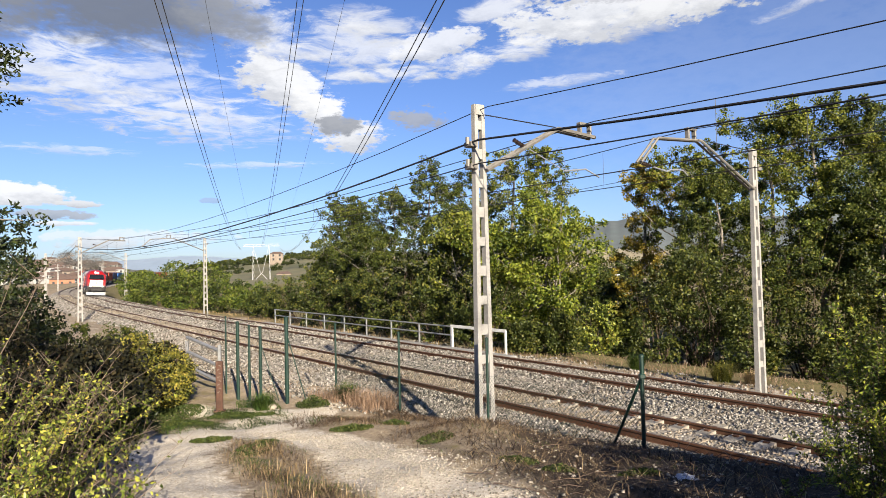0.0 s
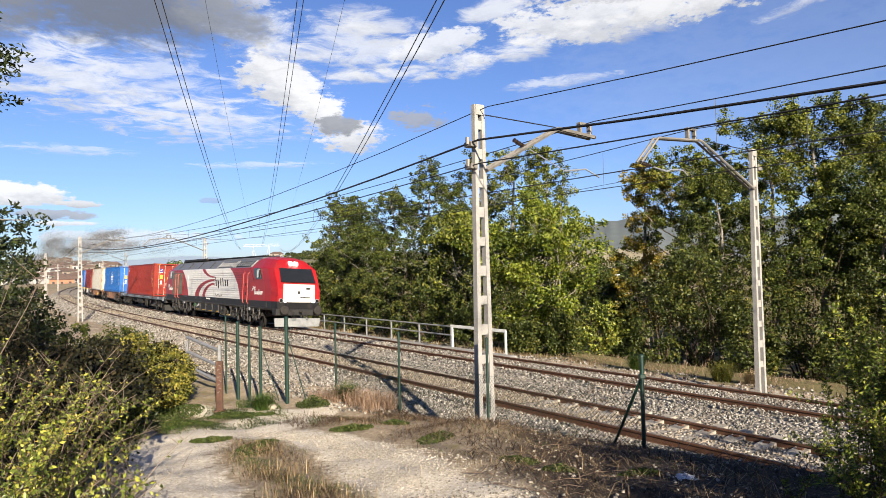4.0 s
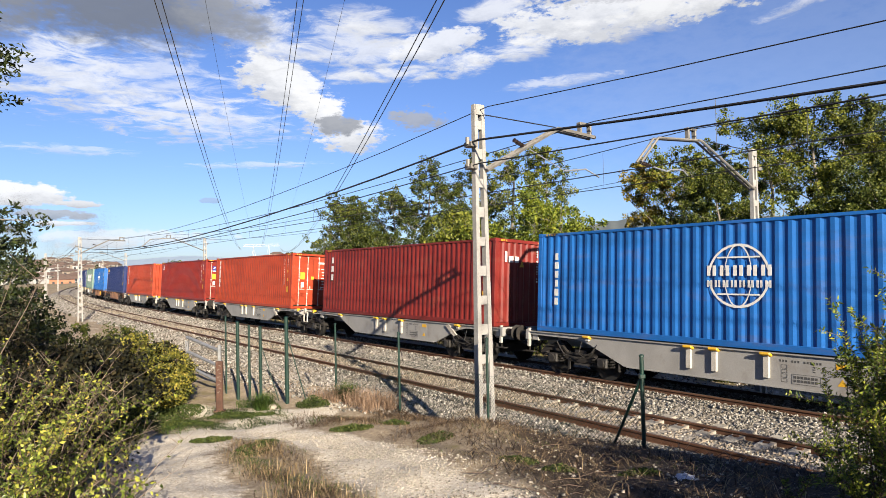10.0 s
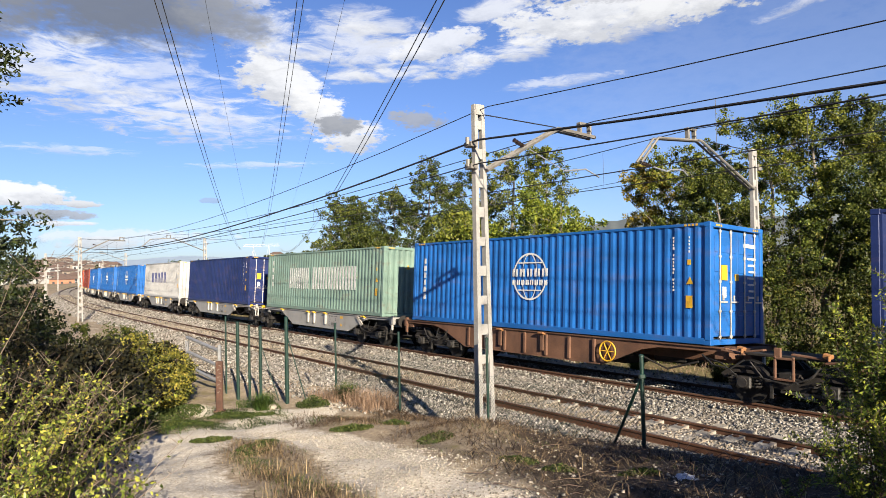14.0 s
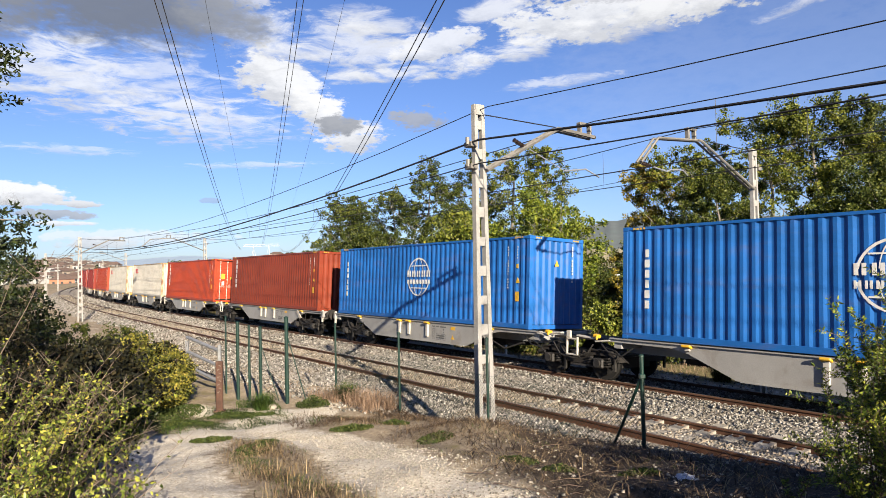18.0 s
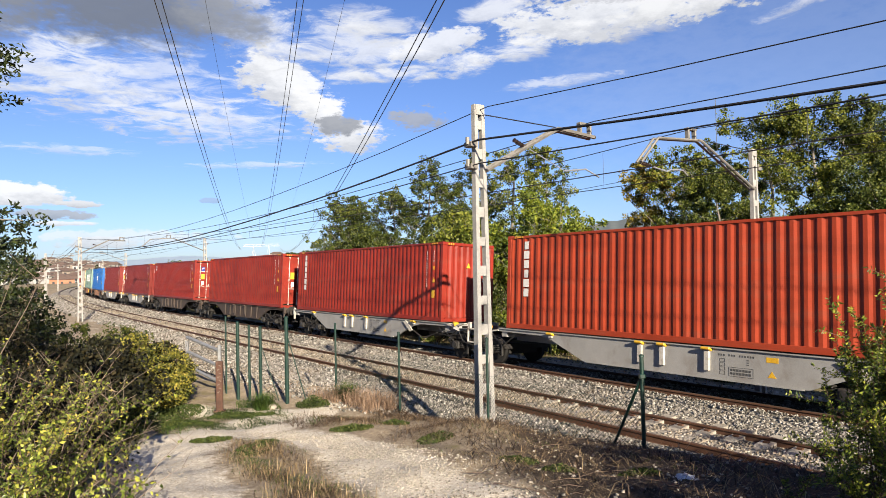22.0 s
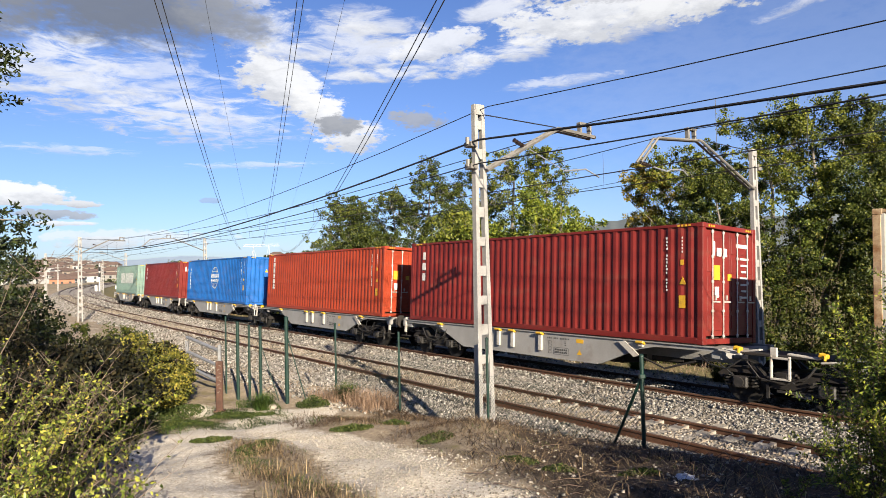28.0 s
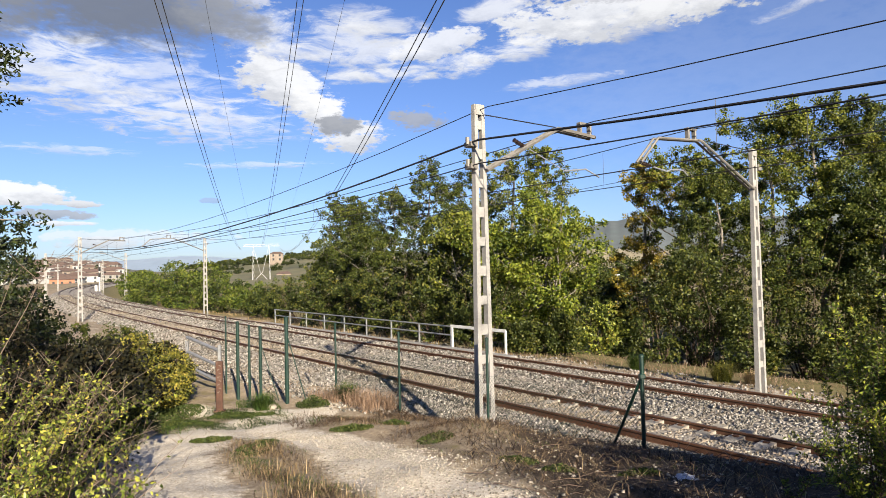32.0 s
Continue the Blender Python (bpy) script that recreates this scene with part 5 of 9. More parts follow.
def wagon(style):
    """An articulated pair of platforms on three bogies."""
    body, trim, lock = STYLES[style]
    t = thing("container_wagon", {"grey": "grey articulated container wagon with yellow twist-lock flaps", "rusty": "rust-brown articulated container wagon, heavily weathered",
                                  "dark": "dark brown articulated container wagon, dirty"}[style], "wagon", "wagons of the train")
    half = 7.8
    for sgn in (-1, 1):
        c = sgn * half
        for sy in (-1, 1):
            y = sy * 1.12
            out = [(c - 6.5, 1.16), (c + 6.5, 1.16), (c + 6.5, 1.07), (c + 4.7, 1.05), (c + 4.2, 0.95), (c + 3.0, 0.46), (c - 3.0, 0.46), (c - 4.2, 0.95), (c - 4.7, 1.05), (c - 6.5, 1.07)]
            part("side_sill", MB().prism(out, "y", y - 0.035, y + 0.035), body, t)
            part("sill_flange", MB().box((c, y - sy * 0.0, 1.165), (13.0, 0.16, 0.03)).box((c, y, 0.455), (5.8, 0.14, 0.03)), body, t)
            for i, x in enumerate((-4.2, -1.1, -0.45, 0.75, 4.3)):
                px = c + x
                if style == "grey" or i % 2:
                    lowz = 0.62 if abs(x) < 2 else 1.02
                    part("flap_bracket", MB().box((px, y + sy * 0.06, (1.14 + lowz) / 2), (0.13, 0.09, 1.14 - lowz), ch=0.01), trim, t)
                    part("twist_lock_flap", MB().box((px, y + sy * 0.10, 1.125), (0.23, 0.15, 0.065), Matrix.Rotation(0.35 * sy, 3, "X"), 0.015), lock, t)
            if style != "grey":
                for x in np.arange(-2.7, 2.8, 0.9):
                    part("sill_rib", MB().box((c + x, y + sy * 0.05, 0.80), (0.09, 0.08, 0.62), ch=0.01), body, t)
            if style == "grey":
                part("data_panel", data_marks(c + 1.55, y + sy * 0.037), material("grey_writing", [(0.0270, 0.0270, 0.0270), (0.0540, 0.0540, 0.0540)], 30, 0.8, 0, 0), t, "dark painted data marks")
                part("warning_patch", MB().box((c + 2.25, y + sy * 0.037, 1.0), (0.26, 0.005, 0.11)), YELLOW, t)
                tri = MB().prism([(c + 2.15, 0.62), (c + 2.33, 0.62), (c + 2.24, 0.76)], "y", y + sy * 0.036 - 0.003, y + sy * 0.036 + 0.003)
                part("warning_sign", tri, YELLOW, t)
                part("sill_brace", MB().prism([(c + 3.6, 1.10), (c + 3.8, 1.14), (c + 4.25, 0.80), (c + 4.1, 0.74)], "y", y + sy * 0.04, y + sy * 0.10), trim, t)
        part("centre_beam", MB().box((c, 0, 0.95), (13.2, 0.5, 0.40)), body, t)
        # added dark boxes that close the see-through space where deep shade belongs
        part("brake_cylinder_box", MB().box((c, 0.1, 0.72), (6.4, 1.1, 0.52), ch=0.04).box((c - 4.4, 0.2, 0.8), (1.0, 0.8, 0.4), ch=0.04).box((c + 4.4, 0.2, 0.8), (1.0, 0.8, 0.4), ch=0.04), SOOT_SHADE, t)
        for x in (-6.3, -3.2, 0.0, 3.2, 6.3):
            part("cross_beam", MB().box((c + x, 0, 1.02), (0.25, 2.2, 0.24), ch=0.01), body, t)
        part("brake_gear", MB().tube([(c - 3.5, -0.5, 0.75), (c, -0.5, 0.6), (c + 3.5, -0.5, 0.75)], 0.05, 6).cyl((c - 1.2, -0.3, 0.65), (c - 0.5, -0.3, 0.65), 0.17, 12).tube(
            [(c + 4.2, -1.15, 0.8), (c + 5.0, -1.2, 0.55), (c + 5.8, -1.15, 0.8)], 0.025, 6), SOOT_SHADE, t)
    # hand wheel on the rear platform
    wheel = MB()
    pts = [(-half + 3.2 + 0.26 * math.cos(a), -1.24, 0.82 + 0.26 * math.sin(a)) for a in np.linspace(0, 2 * math.pi, 21)]
    wheel.tube(pts, 0.022, 6, False)
    for a in (0, math.pi / 3, 2 * math.pi / 3):
        d = Vector((0.26 * math.cos(a), 0, 0.26 * math.sin(a)))
        o = Vector((-half + 3.2, -1.24, 0.82))
        wheel.cyl(o - d, o + d, 0.014, 5)
    if style == "rusty":
        part("hand_wheel", wheel, YELLOW, t)
    # walkway frame over the middle bogie
    fr = MB()
    for x in (-0.19, 0.19):
        fr.box((x, -1.20, 0.86), (0.05, 0.06, 0.50), ch=0.01)
    for z in (0.62, 1.06):
        fr.box((0, -1.20, z), (0.43, 0.06, 0.05), ch=0.01)
    fr.box((-0.14, -1.18, 1.16), (0.14, 0.08, 0.24), ch=0.01)
    part("step_frame", fr, trim, t)
    part("walkway", MB().box((0, 0, 1.06), (2.2, 1.5, 0.06), ch=0.01), SOOT_SHADE, t)
    for x, w, z, tilt in ((-1.15, 0.55, 1.10, 0.10), (-0.65, 0.42, 1.17, -0.16), (0.45, 0.62, 1.14, 0.07), (1.05, 0.5, 1.07, -0.12)):
        part("coupler_plate", MB().box((x, -1.12, z), (w, 0.16, 0.045), Matrix.Rotation(tilt, 3, "Y"), 0.01), trim, t)
    for x in (-0.95, 0.85):
        part("twist_lock", MB().box((x, -1.16, 1.19), (0.17, 0.16, 0.10), Matrix.Rotation(0.2, 3, "Y"), 0.02).cyl((x + 0.05, -1.24, 1.10), (x + 0.05, -1.24, 1.20), 0.03, 8), lock, t)
    for x0 in (-1.9, 1.0):
        part("brake_pipe", MB().tube([(x0, -1.16, 0.98), (x0 + 0.3, -1.22, 0.78), (x0 + 0.7, -1.2, 0.72), (x0 + 1.0, -1.14, 0.95)], 0.022, 6).tube([(x0 + 0.1, -1.18, 0.92), (x0 + 0.5, -1.2, 0.84), (x0 + 0.9, -1.16, 0.55)], 0.016, 6), BLACK, t)
    for x in (14.3, -14.3):
        part("end_post", MB().box((x, -1.15, 0.98), (0.09, 0.08, 0.56), ch=0.01), trim, t)
        part("step_plate", MB().box((x, -1.12, 0.56), (0.42, 0.16, 0.03)).box((x, -1.12, 0.66), (0.03, 0.03, 0.2)), SOOT_SHADE, t)
    for sgn in (-1, 1):
        part("headstock", MB().box((sgn * 14.35, 0, 1.06), (0.14, 2.4, 0.30), ch=0.015), body, t)
        add_buffers(t, sgn * 14.42, sgn, style)
    for x in (-12.4, 0.0, 12.4):
        add_bogie(t, x)
    return t


def flat_wagon():
    body, trim, lock = STYLES["slate"]
    t = thing("flat_wagon", "slate grey flat container wagon with low sills", "wagon", "wagons of the train")
    for sy in (-1, 1):
        y = sy * 1.2
        part("side_sill", MB().box((0, y, 1.06), (19.0, 0.09, 0.24), ch=0.015), body, t)
        for k in range(9):
            part("deck_patch", MB().box((-8 + 2 * k, y + sy * 0.06, 1.10), (0.24, 0.08, 0.09)), (RUST if k % 2 else trim), t)
        part("truss_rod", MB().tube([(-6, y * 0.8, 0.95), (-2, y * 0.8, 0.5), (2, y * 0.8, 0.5), (6, y * 0.8, 0.95)], 0.05, 6), SOOT_SHADE, t)
        part("brake_lever", MB().box((3.2, y * 0.95, 0.62), (0.12, 0.08, 0.7)).box((2.6, y * 0.95, 0.62), (0.12, 0.08, 0.6)), SOOT_SHADE, t)
    part("deck", MB().box((0, 0, 1.13), (19.0, 2.3, 0.06)), body, t)
    part("centre_beam", MB().box((0, 0, 0.9), (18.6, 0.6, 0.34)), SOOT_SHADE, t)
    part("belly_beam", MB().prism([(-5.6, 0.98), (5.6, 0.98), (4.2, 0.42), (-4.2, 0.42)], "y", -0.85, 0.85), SOOT_SHADE, t)
    for x in (-4.6, -3.4, -1.2, 0.9, 2.2, 4.4):
        part("hanger", MB().box((x, -1.12, 0.78), (0.10, 0.08, 0.36), ch=0.01), SOOT_SHADE, t)
    part("brake_box", MB().box((0, -0.9, 0.66), (1.6, 0.5, 0.4), ch=0.03), SOOT_SHADE, t)
    for sgn in (-1, 1):
        part("headstock", MB().box((sgn * 9.5, 0, 1.05), (0.14, 2.5, 0.34), ch=0.015), body, t)
        add_buffers(t, sgn * 9.55, sgn, "slate")
        add_bogie(t, sgn * 7.2)
    return t


# ---- locomotive ----
def livery():
    """Red ends, white middle and red swooshes, painted by place on the body."""
    m = bpy.data.materials.new("locomotive_paint")
    m.use_nodes = True
    g = Nodes(m.node_tree)
    tc = g.add("ShaderNodeTexCoord")
    x, y, z = g.add("ShaderNodeSeparateXYZ", ins={0: tc.outputs["Object"]}).outputs

    def ell(cx, cz, rx, rz):
        a, b = g.math("DIVIDE", g.math("SUBTRACT", x, cx), rx), g.math("DIVIDE", g.math("SUBTRACT", z, cz), rz)
        return g.math("ADD", g.math("MULTIPLY", a, a), g.math("MULTIPLY", b, b))

    def inside(v, lim=1.0, soft=0.01):
        return g.step(v, lim + soft, lim - soft)

    def both(a, b):
        return g.math("MULTIPLY", a, b)

    def either(a, b):
        return g.math("MAXIMUM", a, b)
    rear = both(inside(ell(-9.5, 1.0, 5.1, 3.05)), g.step(x, -4.0, -4.1))
    rear = either(rear, g.step(x, -9.4, -9.5))
    front = both(g.math("SUBTRACT", 1.0, inside(ell(2.0, 0.9, 4.3, 2.9))), g.step(x, 3.0, 3.1))
    front = either(front, g.step(x, 6.3, 6.35))
    # three bands that bend and fade into points
    def band(cz, ro, ri):
        return both(both(inside(ell(1.35, cz, *ro)), g.math("SUBTRACT", 1.0, inside(ell(1.35, cz, *ri)))), g.step(x, 1.36, 1.34))
    s1, s2, s3 = band(1.5, (2.5, 0.97), (1.88, 0.84)), band(1.5, (4.2, 1.22), (3.25, 1.08)), band(3.85, (3.1, 1.05), (2.45, 0.95))
    s1, s2, s3 = both(s1, g.step(z, 1.50, 1.52)), both(s2, g.step(z, 1.50, 1.52)), both(s3, g.step(z, 3.6, 3.5))
    red = either(either(rear, front), either(s1, either(s2, s3)))
    n = g.noise(tc.outputs["Object"], 1.2, 6, 0.65)
    n2 = g.noise(tc.outputs["Object"], 30.0, 3, 0.6)
    col = g.mix(red, (0.47, 0.465, 0.450), (0.190, 0.0062, 0.0082))
    roof = g.step(z, 3.39, 3.41)
    lean = g.math("MULTIPLY", g.math("SUBTRACT", z, 3.4), 0.33)
    redroof = either(g.step(g.math("SUBTRACT", x, lean), 7.78, 7.80), g.step(g.math("ADD", x, lean), -9.06, -9.08))
    col = g.mix(both(roof, g.math("SUBTRACT", 1.0, redroof)), col, (0.0750, 0.0768, 0.0792))
    col = g.mix(g.step(z, 1.53, 1.51), col, (0.0060, 0.0060, 0.0066))
    grime = g.math("MULTIPLY", g.step(n, 0.5, 0.75), 0.30)
    col = g.mix(grime, col, (0.0720, 0.0600, 0.0510))
    p = g.add("ShaderNodeBsdfPrincipled", ins={"Base Color": col, "Specular IOR Level": 0.28, "Roughness": g.math("MULTIPLY_ADD", n2, 0.15, 0.30)})
    out = g.add("ShaderNodeOutputMaterial")
    g.t.links.new(p.outputs[0], out.inputs[0])
    return m


def loco_end(z):
    """How far the nose reaches, by height."""
    return float(np.interp(z, [0.9, 1.1, 1.9, 2.5, 3.35, 3.9, 4.25], [11.30, 11.40, 11.45, 11.33, 10.80, 10.2, 9.3]))


PROFILE = [(1.36, 1.02), (1.42, 1.12), (1.42, 2.2), (1.42, 3.36), (1.39, 3.42), (1.15, 3.68), (0.90, 3.93), (0.45, 4.06), (0.0, 4.09)]


def loco_shell():
    prof = [(-y, z) for y, z in PROFILE] + [(y, z) for y, z in PROFILE[-2::-1]]
    us = [-1, -0.985, -0.95, -0.88, -0.7, -0.35, 0, 0.35, 0.7, 0.88, 0.95, 0.985, 1]
    v, f = [], []
    k = len(prof)
    for u in us:
        w = 1.0 - 0.13 * max(0, (abs(u) - 0.9) / 0.1) ** 2
        for y, z in prof:
            drop = 0.0 if z < 3.3 else 0.10 * max(0, (abs(u) - 0.86) / 0.14)
            v.append((u * loco_end(z), y * w, z - drop))
    for i in range(len(us) - 1):
        for j in range(k - 1):
            a = i * k + j
            f.append((a, a + 1, a + k + 1, a + k)[::-1])
    for base, flip in ((0, False), ((len(us) - 1) * k, True)):
        for j in range(k // 2):
            q = (base + j, base + j + 1, base + k - 2 - j, base + k - 1 - j)
            if len(set(q)) < 4:
                q = (base + j, base + j + 1, base + k - 1 - j)
            f.append(q[::-1] if flip else q)
    return mesh_from("body_shell", v, [q[::-1] for q in f], livery())


def build_loco():
    t = thing("diesel_locomotive", "red and white diesel locomotive with grey roof, graffiti on its tanks", "locomotive")
    part("body_shell", loco_shell(), None, t)
    glass = material("cab_glass", [(0.006, 0.007, 0.008), (0.012, 0.013, 0.015)], 3, 0.12, 0, 0, spec=0.5)
    red = material("loco_red", [(0.165, 0.0056, 0.0072), (0.195, 0.0078, 0.0085)], 2, 0.35, 0, 0, spec=0.28)
    white = material("loco_white", [(0.336, 0.33, 0.315), (0.384, 0.378, 0.36)], 2, 0.4, 0, 0, 40, 0.08, (0.12, 0.102, 0.0840), 0.3, 1.5)
    grey = material("loco_roof_grey", [(0.0690, 0.0708, 0.0732), (0.0960, 0.0978, 0.101)], 2, 0.5, 0, 0.05, 40, 0.12, (0.0420, 0.0390, 0.0360), 0.5, 1.2)
    rail_red = material("loco_rail_red", [(0.26, 0.045, 0.035), (0.32, 0.07, 0.055)], 3, 0.45, 0, 0)
    gear = GEAR
    grille = material("grille_dark", [(0.0510, 0.0450, 0.0390), (0.0960, 0.0840, 0.0720)], 3, 0.6, 0.4, 0)
    louvre_grey = material("loco_louvre_grey", [(0.12, 0.122, 0.126), (0.17, 0.172, 0.176)], 3, 0.5, 0.2, 0)
    lamp = glow_material("headlamp_glow", (1.0, 0.93, 0.78), 14.0)
    for sgn in (1, -1):
        # windscreen with wipers, a white nose panel, lamps
        zs = (2.62, 3.38)
        v = []
        for z, hw in ((zs[0], 1.02), (zs[1], 0.95)):
            xe = sgn * (loco_end(z) + 0.02)
            v += [(xe, -hw, z - 0.03), (xe, hw, z - 0.03)]
        v += [(a - sgn * 0.05, b, c) for a, b, c in v]
        part("windscreen", MB().add(v, [(0, 1, 3, 2), (4, 6, 7, 5), (0, 2, 6, 4), (1, 5, 7, 3), (0, 4, 5, 1), (2, 3, 7, 6)]), glass, t, "dark windscreen")
        part("nose_panel", MB().box((sgn * 11.38, 0, 1.98), (0.14, 1.86, 1.0), Matrix.Rotation(sgn * -0.02, 3, "Y"), 0.04), white, t, "white nose panel with small marks")
        part("nose_marks", MB().box((sgn * 11.455, 0.35, 1.75), (0.012, 0.6, 0.06)).box((sgn * 11.455, 0.5, 2.25), (0.012, 0.25, 0.10)).box((sgn * 11.455, -0.05, 2.02), (0.012, 0.14, 0.16)), BLACK, t)
        for sy in (-1, 1):
            for k, yy in enumerate((0.82, 1.06)):
                h = part("headlight", MB().tube([(sgn * 11.32, sy * yy, 1.58), (sgn * 11.48, sy * yy, 1.58)], [0.13, 0.11], 16), GALV, t)
                part("lens", MB().tube([(sgn * 11.475, sy * yy, 1.58), (sgn * 11.49, sy * yy, 1.58)], [0.095, 0.08], 16), lamp if (sgn > 0 and k == 0) else glass, h)
            part("roof_light", MB().tube([(sgn * 9.9, sy * 0.16, 3.66), (sgn * 10.5, sy * 0.16, 3.62)], [0.12, 0.11], 14), lamp if sgn > 0 else glass, t)
            # side cab window and door
            part("cab_window", MB().prism([(sgn * 8.26, 3.34), (sgn * 8.26, 3.12), (sgn * 8.59, 2.74), (sgn * 9.52, 2.74), (sgn * 9.46, 2.90), (sgn * 9.17, 3.34)], "y", sy * 1.405 - 0.03, sy * 1.405 + 0.03), glass, t, "dark side window")
            part("mirror", MB().box((sgn * 9.08, sy * 1.52, 3.02), (0.13, 0.09, 0.46), ch=0.03).box((sgn * 9.08, sy * 1.46, 3.28), (0.05, 0.12, 0.04)), GALV, t, "grey mirror housing")
            door = part("cab_door", MB().box((sgn * 7.22, sy * 1.420, 2.30), (0.56, 0.02, 1.56), ch=0.008), red, t, "red cab door")
            part("door_gap", MB().box((sgn * 7.52, sy * 1.424, 2.32), (0.035, 0.012, 1.6)), BLACK, t)
            for zz in (2.41, 1.87):
                part("door_catch", MB().box((sgn * 7.1, sy * 1.435, zz), (0.16, 0.03, 0.17), ch=0.01).cyl((sgn * 7.1, sy * 1.44, zz), (sgn * 7.1, sy * 1.47, zz), 0.03, 8), BLACK, door)
            for xx in (6.90, 7.62):
                part("handrail", MB().tube([(sgn * xx, sy * 1.43, 1.30), (sgn * xx, sy * 1.53, 1.36), (sgn * xx, sy * 1.53, 3.02), (sgn * xx, sy * 1.43, 3.10)], 0.022, 6), rail_red, t, "pale red handrail")
            part("panel_edge", MB().box((sgn * 8.03, sy * 1.424, 2.98), (1.05, 0.012, 0.02), Matrix.Rotation(sgn * 0.86, 3, "Y")), BLACK, t)
            st = MB()
            for z in (0.35, 0.62, 0.90):
                st.box((sgn * 7.27, sy * 1.38, z), (0.5, 0.2, 0.03))
            for xx in (7.02, 7.52):
                st.box((sgn * xx, sy * 1.42, 0.75), (0.05, 0.04, 0.95))
            part("cab_steps", st, gear, t)
            # the emblem of three bent bars, and plain bars for the name
            e0, n0 = (8.0, 8.46) if sgn * sy < 0 else (-10.2, -9.72)
            if sy > 0:
                e0, n0 = (-8.0, -8.46) if sgn < 0 else (10.2, 9.72)
            d = -sy
            mk = MB()
            for k, (w, dz) in enumerate(((0.42, 0.0), (0.46, 0.08), (0.40, 0.17))):
                mk.box((e0 + d * (0.16 + 0.07 * k), sy * 1.421, 2.10 + dz), (w * 0.62, 0.012, 0.05), Matrix.Rotation(-0.45 * d + 0.3 * d * k, 3, "Y"))
                mk.box((e0 + d * (0.40 + 0.03 * k), sy * 1.421, 2.19 + dz * 0.45), (0.24, 0.012, 0.04))
            part("emblem", mk, WHITE, t, "white emblem of bent bars")
            nb = MB()
            for k in range(8):
                tall = k in (0, 4)
                nb.box((n0 + d * (0.06 + k * 0.155), sy * 1.421, 1.95 + (0.05 if tall else 0.0)), (0.105, 0.012, 0.30 if tall else 0.19))
            part("name_bars", nb, WHITE, t, "white plain bars")
        # buffer beam, plough, buffers
        part("buffer_beam", MB().box((sgn * 11.25, 0, 0.95), (0.5, 2.7, 0.36), ch=0.03), BLACK, t)
        pl = MB().prism([(-1.3, 0.16), (1.3, 0.16), (1.35, 0.62), (-1.35, 0.62)], "x", sgn * 11.3 - 0.04, sgn * 11.3 + 0.04)
        part("snow_plough", pl, GALV if sgn > 0 else BLACK, t)
        add_buffers(t, sgn * 11.4, sgn, "loco")
    # ribs and panels on both flanks
    for sy in (-1, 1):
        for k in range(12):
            z = 1.655 + k * 0.134
            part("flank_rib", MB().box((1.42, sy * 1.424, z), (10.66, 0.030, 0.108), ch=0.014), None, t).data.materials.append(t.children[0].data.materials[0])
        part("rib_end", MB().box((6.79, sy * 1.424, 2.40), (0.06, 0.04, 1.62), ch=0.01), red, t)
        part("intake_frame", MB().box((-7.30, sy * 1.42, 2.36), (2.84, 0.05, 1.72), ch=0.012), red, t)
        part("intake_post", MB().box((-7.30, sy * 1.46, 2.36), (0.09, 0.04, 1.62), ch=0.008), rail_red, t)
        gm = MB()
        for k in range(22):
            gm.box((-8.58 + k * 0.122, sy * 1.452, 2.36), (0.055, 0.03, 1.56), Matrix.Rotation(0.5, 3, "Z"))
        part("intake_louvres", gm, grille, t, "dark vertical louvres")
        part("intake_back", MB().box((-7.30, sy * 1.442, 2.36), (2.72, 0.012, 1.60)), BLACK, t)
        part("service_hatch", MB().box((-5.05, sy * 1.421, 2.2), (0.75, 0.01, 1.6), ch=0.004), None, t).data.materials.append(t.children[0].data.materials[0])
        # dark name bars on the white flank
        nm = MB()
        for k, (w, h, dz) in enumerate(((0.07, 0.62, 0.1), (0.30, 0.40, 0), (0.30, 0.52, -0.1), (0.07, 0.55, 0.05), (0.2, 0.50, 0.05), (0.2, 0.40, 0), (0.30, 0.40, 0), (0.30, 0.40, 0))):
            x = 1.40 + k * 0.345
            y = sy * 1.44
            nm.box((x + 0.1, y, 2.47 + dz), (max(w * 0.62, 0.09), 0.012, h))
        part("name_bars", nm, BLACK, t, "dark name strokes")
        sc = MB()
        rr = random.Random(5)
        for k in range(13):
            sc.box((1.6 + k * 0.11, sy * 1.446, 1.68 + rr.uniform(-0.05, 0.05)), (0.14, 0.006, 0.025), Matrix.Rotation(rr.uniform(-1.2, 1.2), 3, "Y"))
        part("scrawl", sc, BLACK, t)
        # frame and tank
        part("sole_bar", MB().box((0, sy * 1.375, 1.33), (20.6, 0.10, 0.34), ch=0.01), BLACK, t)
        plate = MB()
        for k in range(7):
            plate.box((-0.22 + k * 0.12, sy * 1.428, 1.41), (0.07, 0.006, 0.10))
        part("plain_plate", plate, WHITE, t)
        for x in (-2.6, -1.5, 1.8):
            part("data_plate", MB().box((x, sy * 1.428, 1.40), (0.34, 0.006, 0.11)), gear, t)
        tri = MB()
        for c in (-2.6, -1.2, 0.2, 1.7):
            for k in range(5):
                tri.prism([(c + k * 0.13, 0.60), (c + k * 0.13 + 0.08, 0.60), (c + k * 0.13 + 0.04, 0.66)], "y", sy * 1.352 - 0.004, sy * 1.352 + 0.004)
        part("yellow_marks", tri, YELLOW, t)
        for x in (-3.0, -1.75, -0.45, 0.9, 2.2):
            part("tank_hook", MB().box((x, sy * 1.37, 0.98), (0.10, 0.10, 0.26), ch=0.02).box((x + 0.05, sy * 1.37, 0.78), (0.03, 0.05, 0.5)), gear, t)
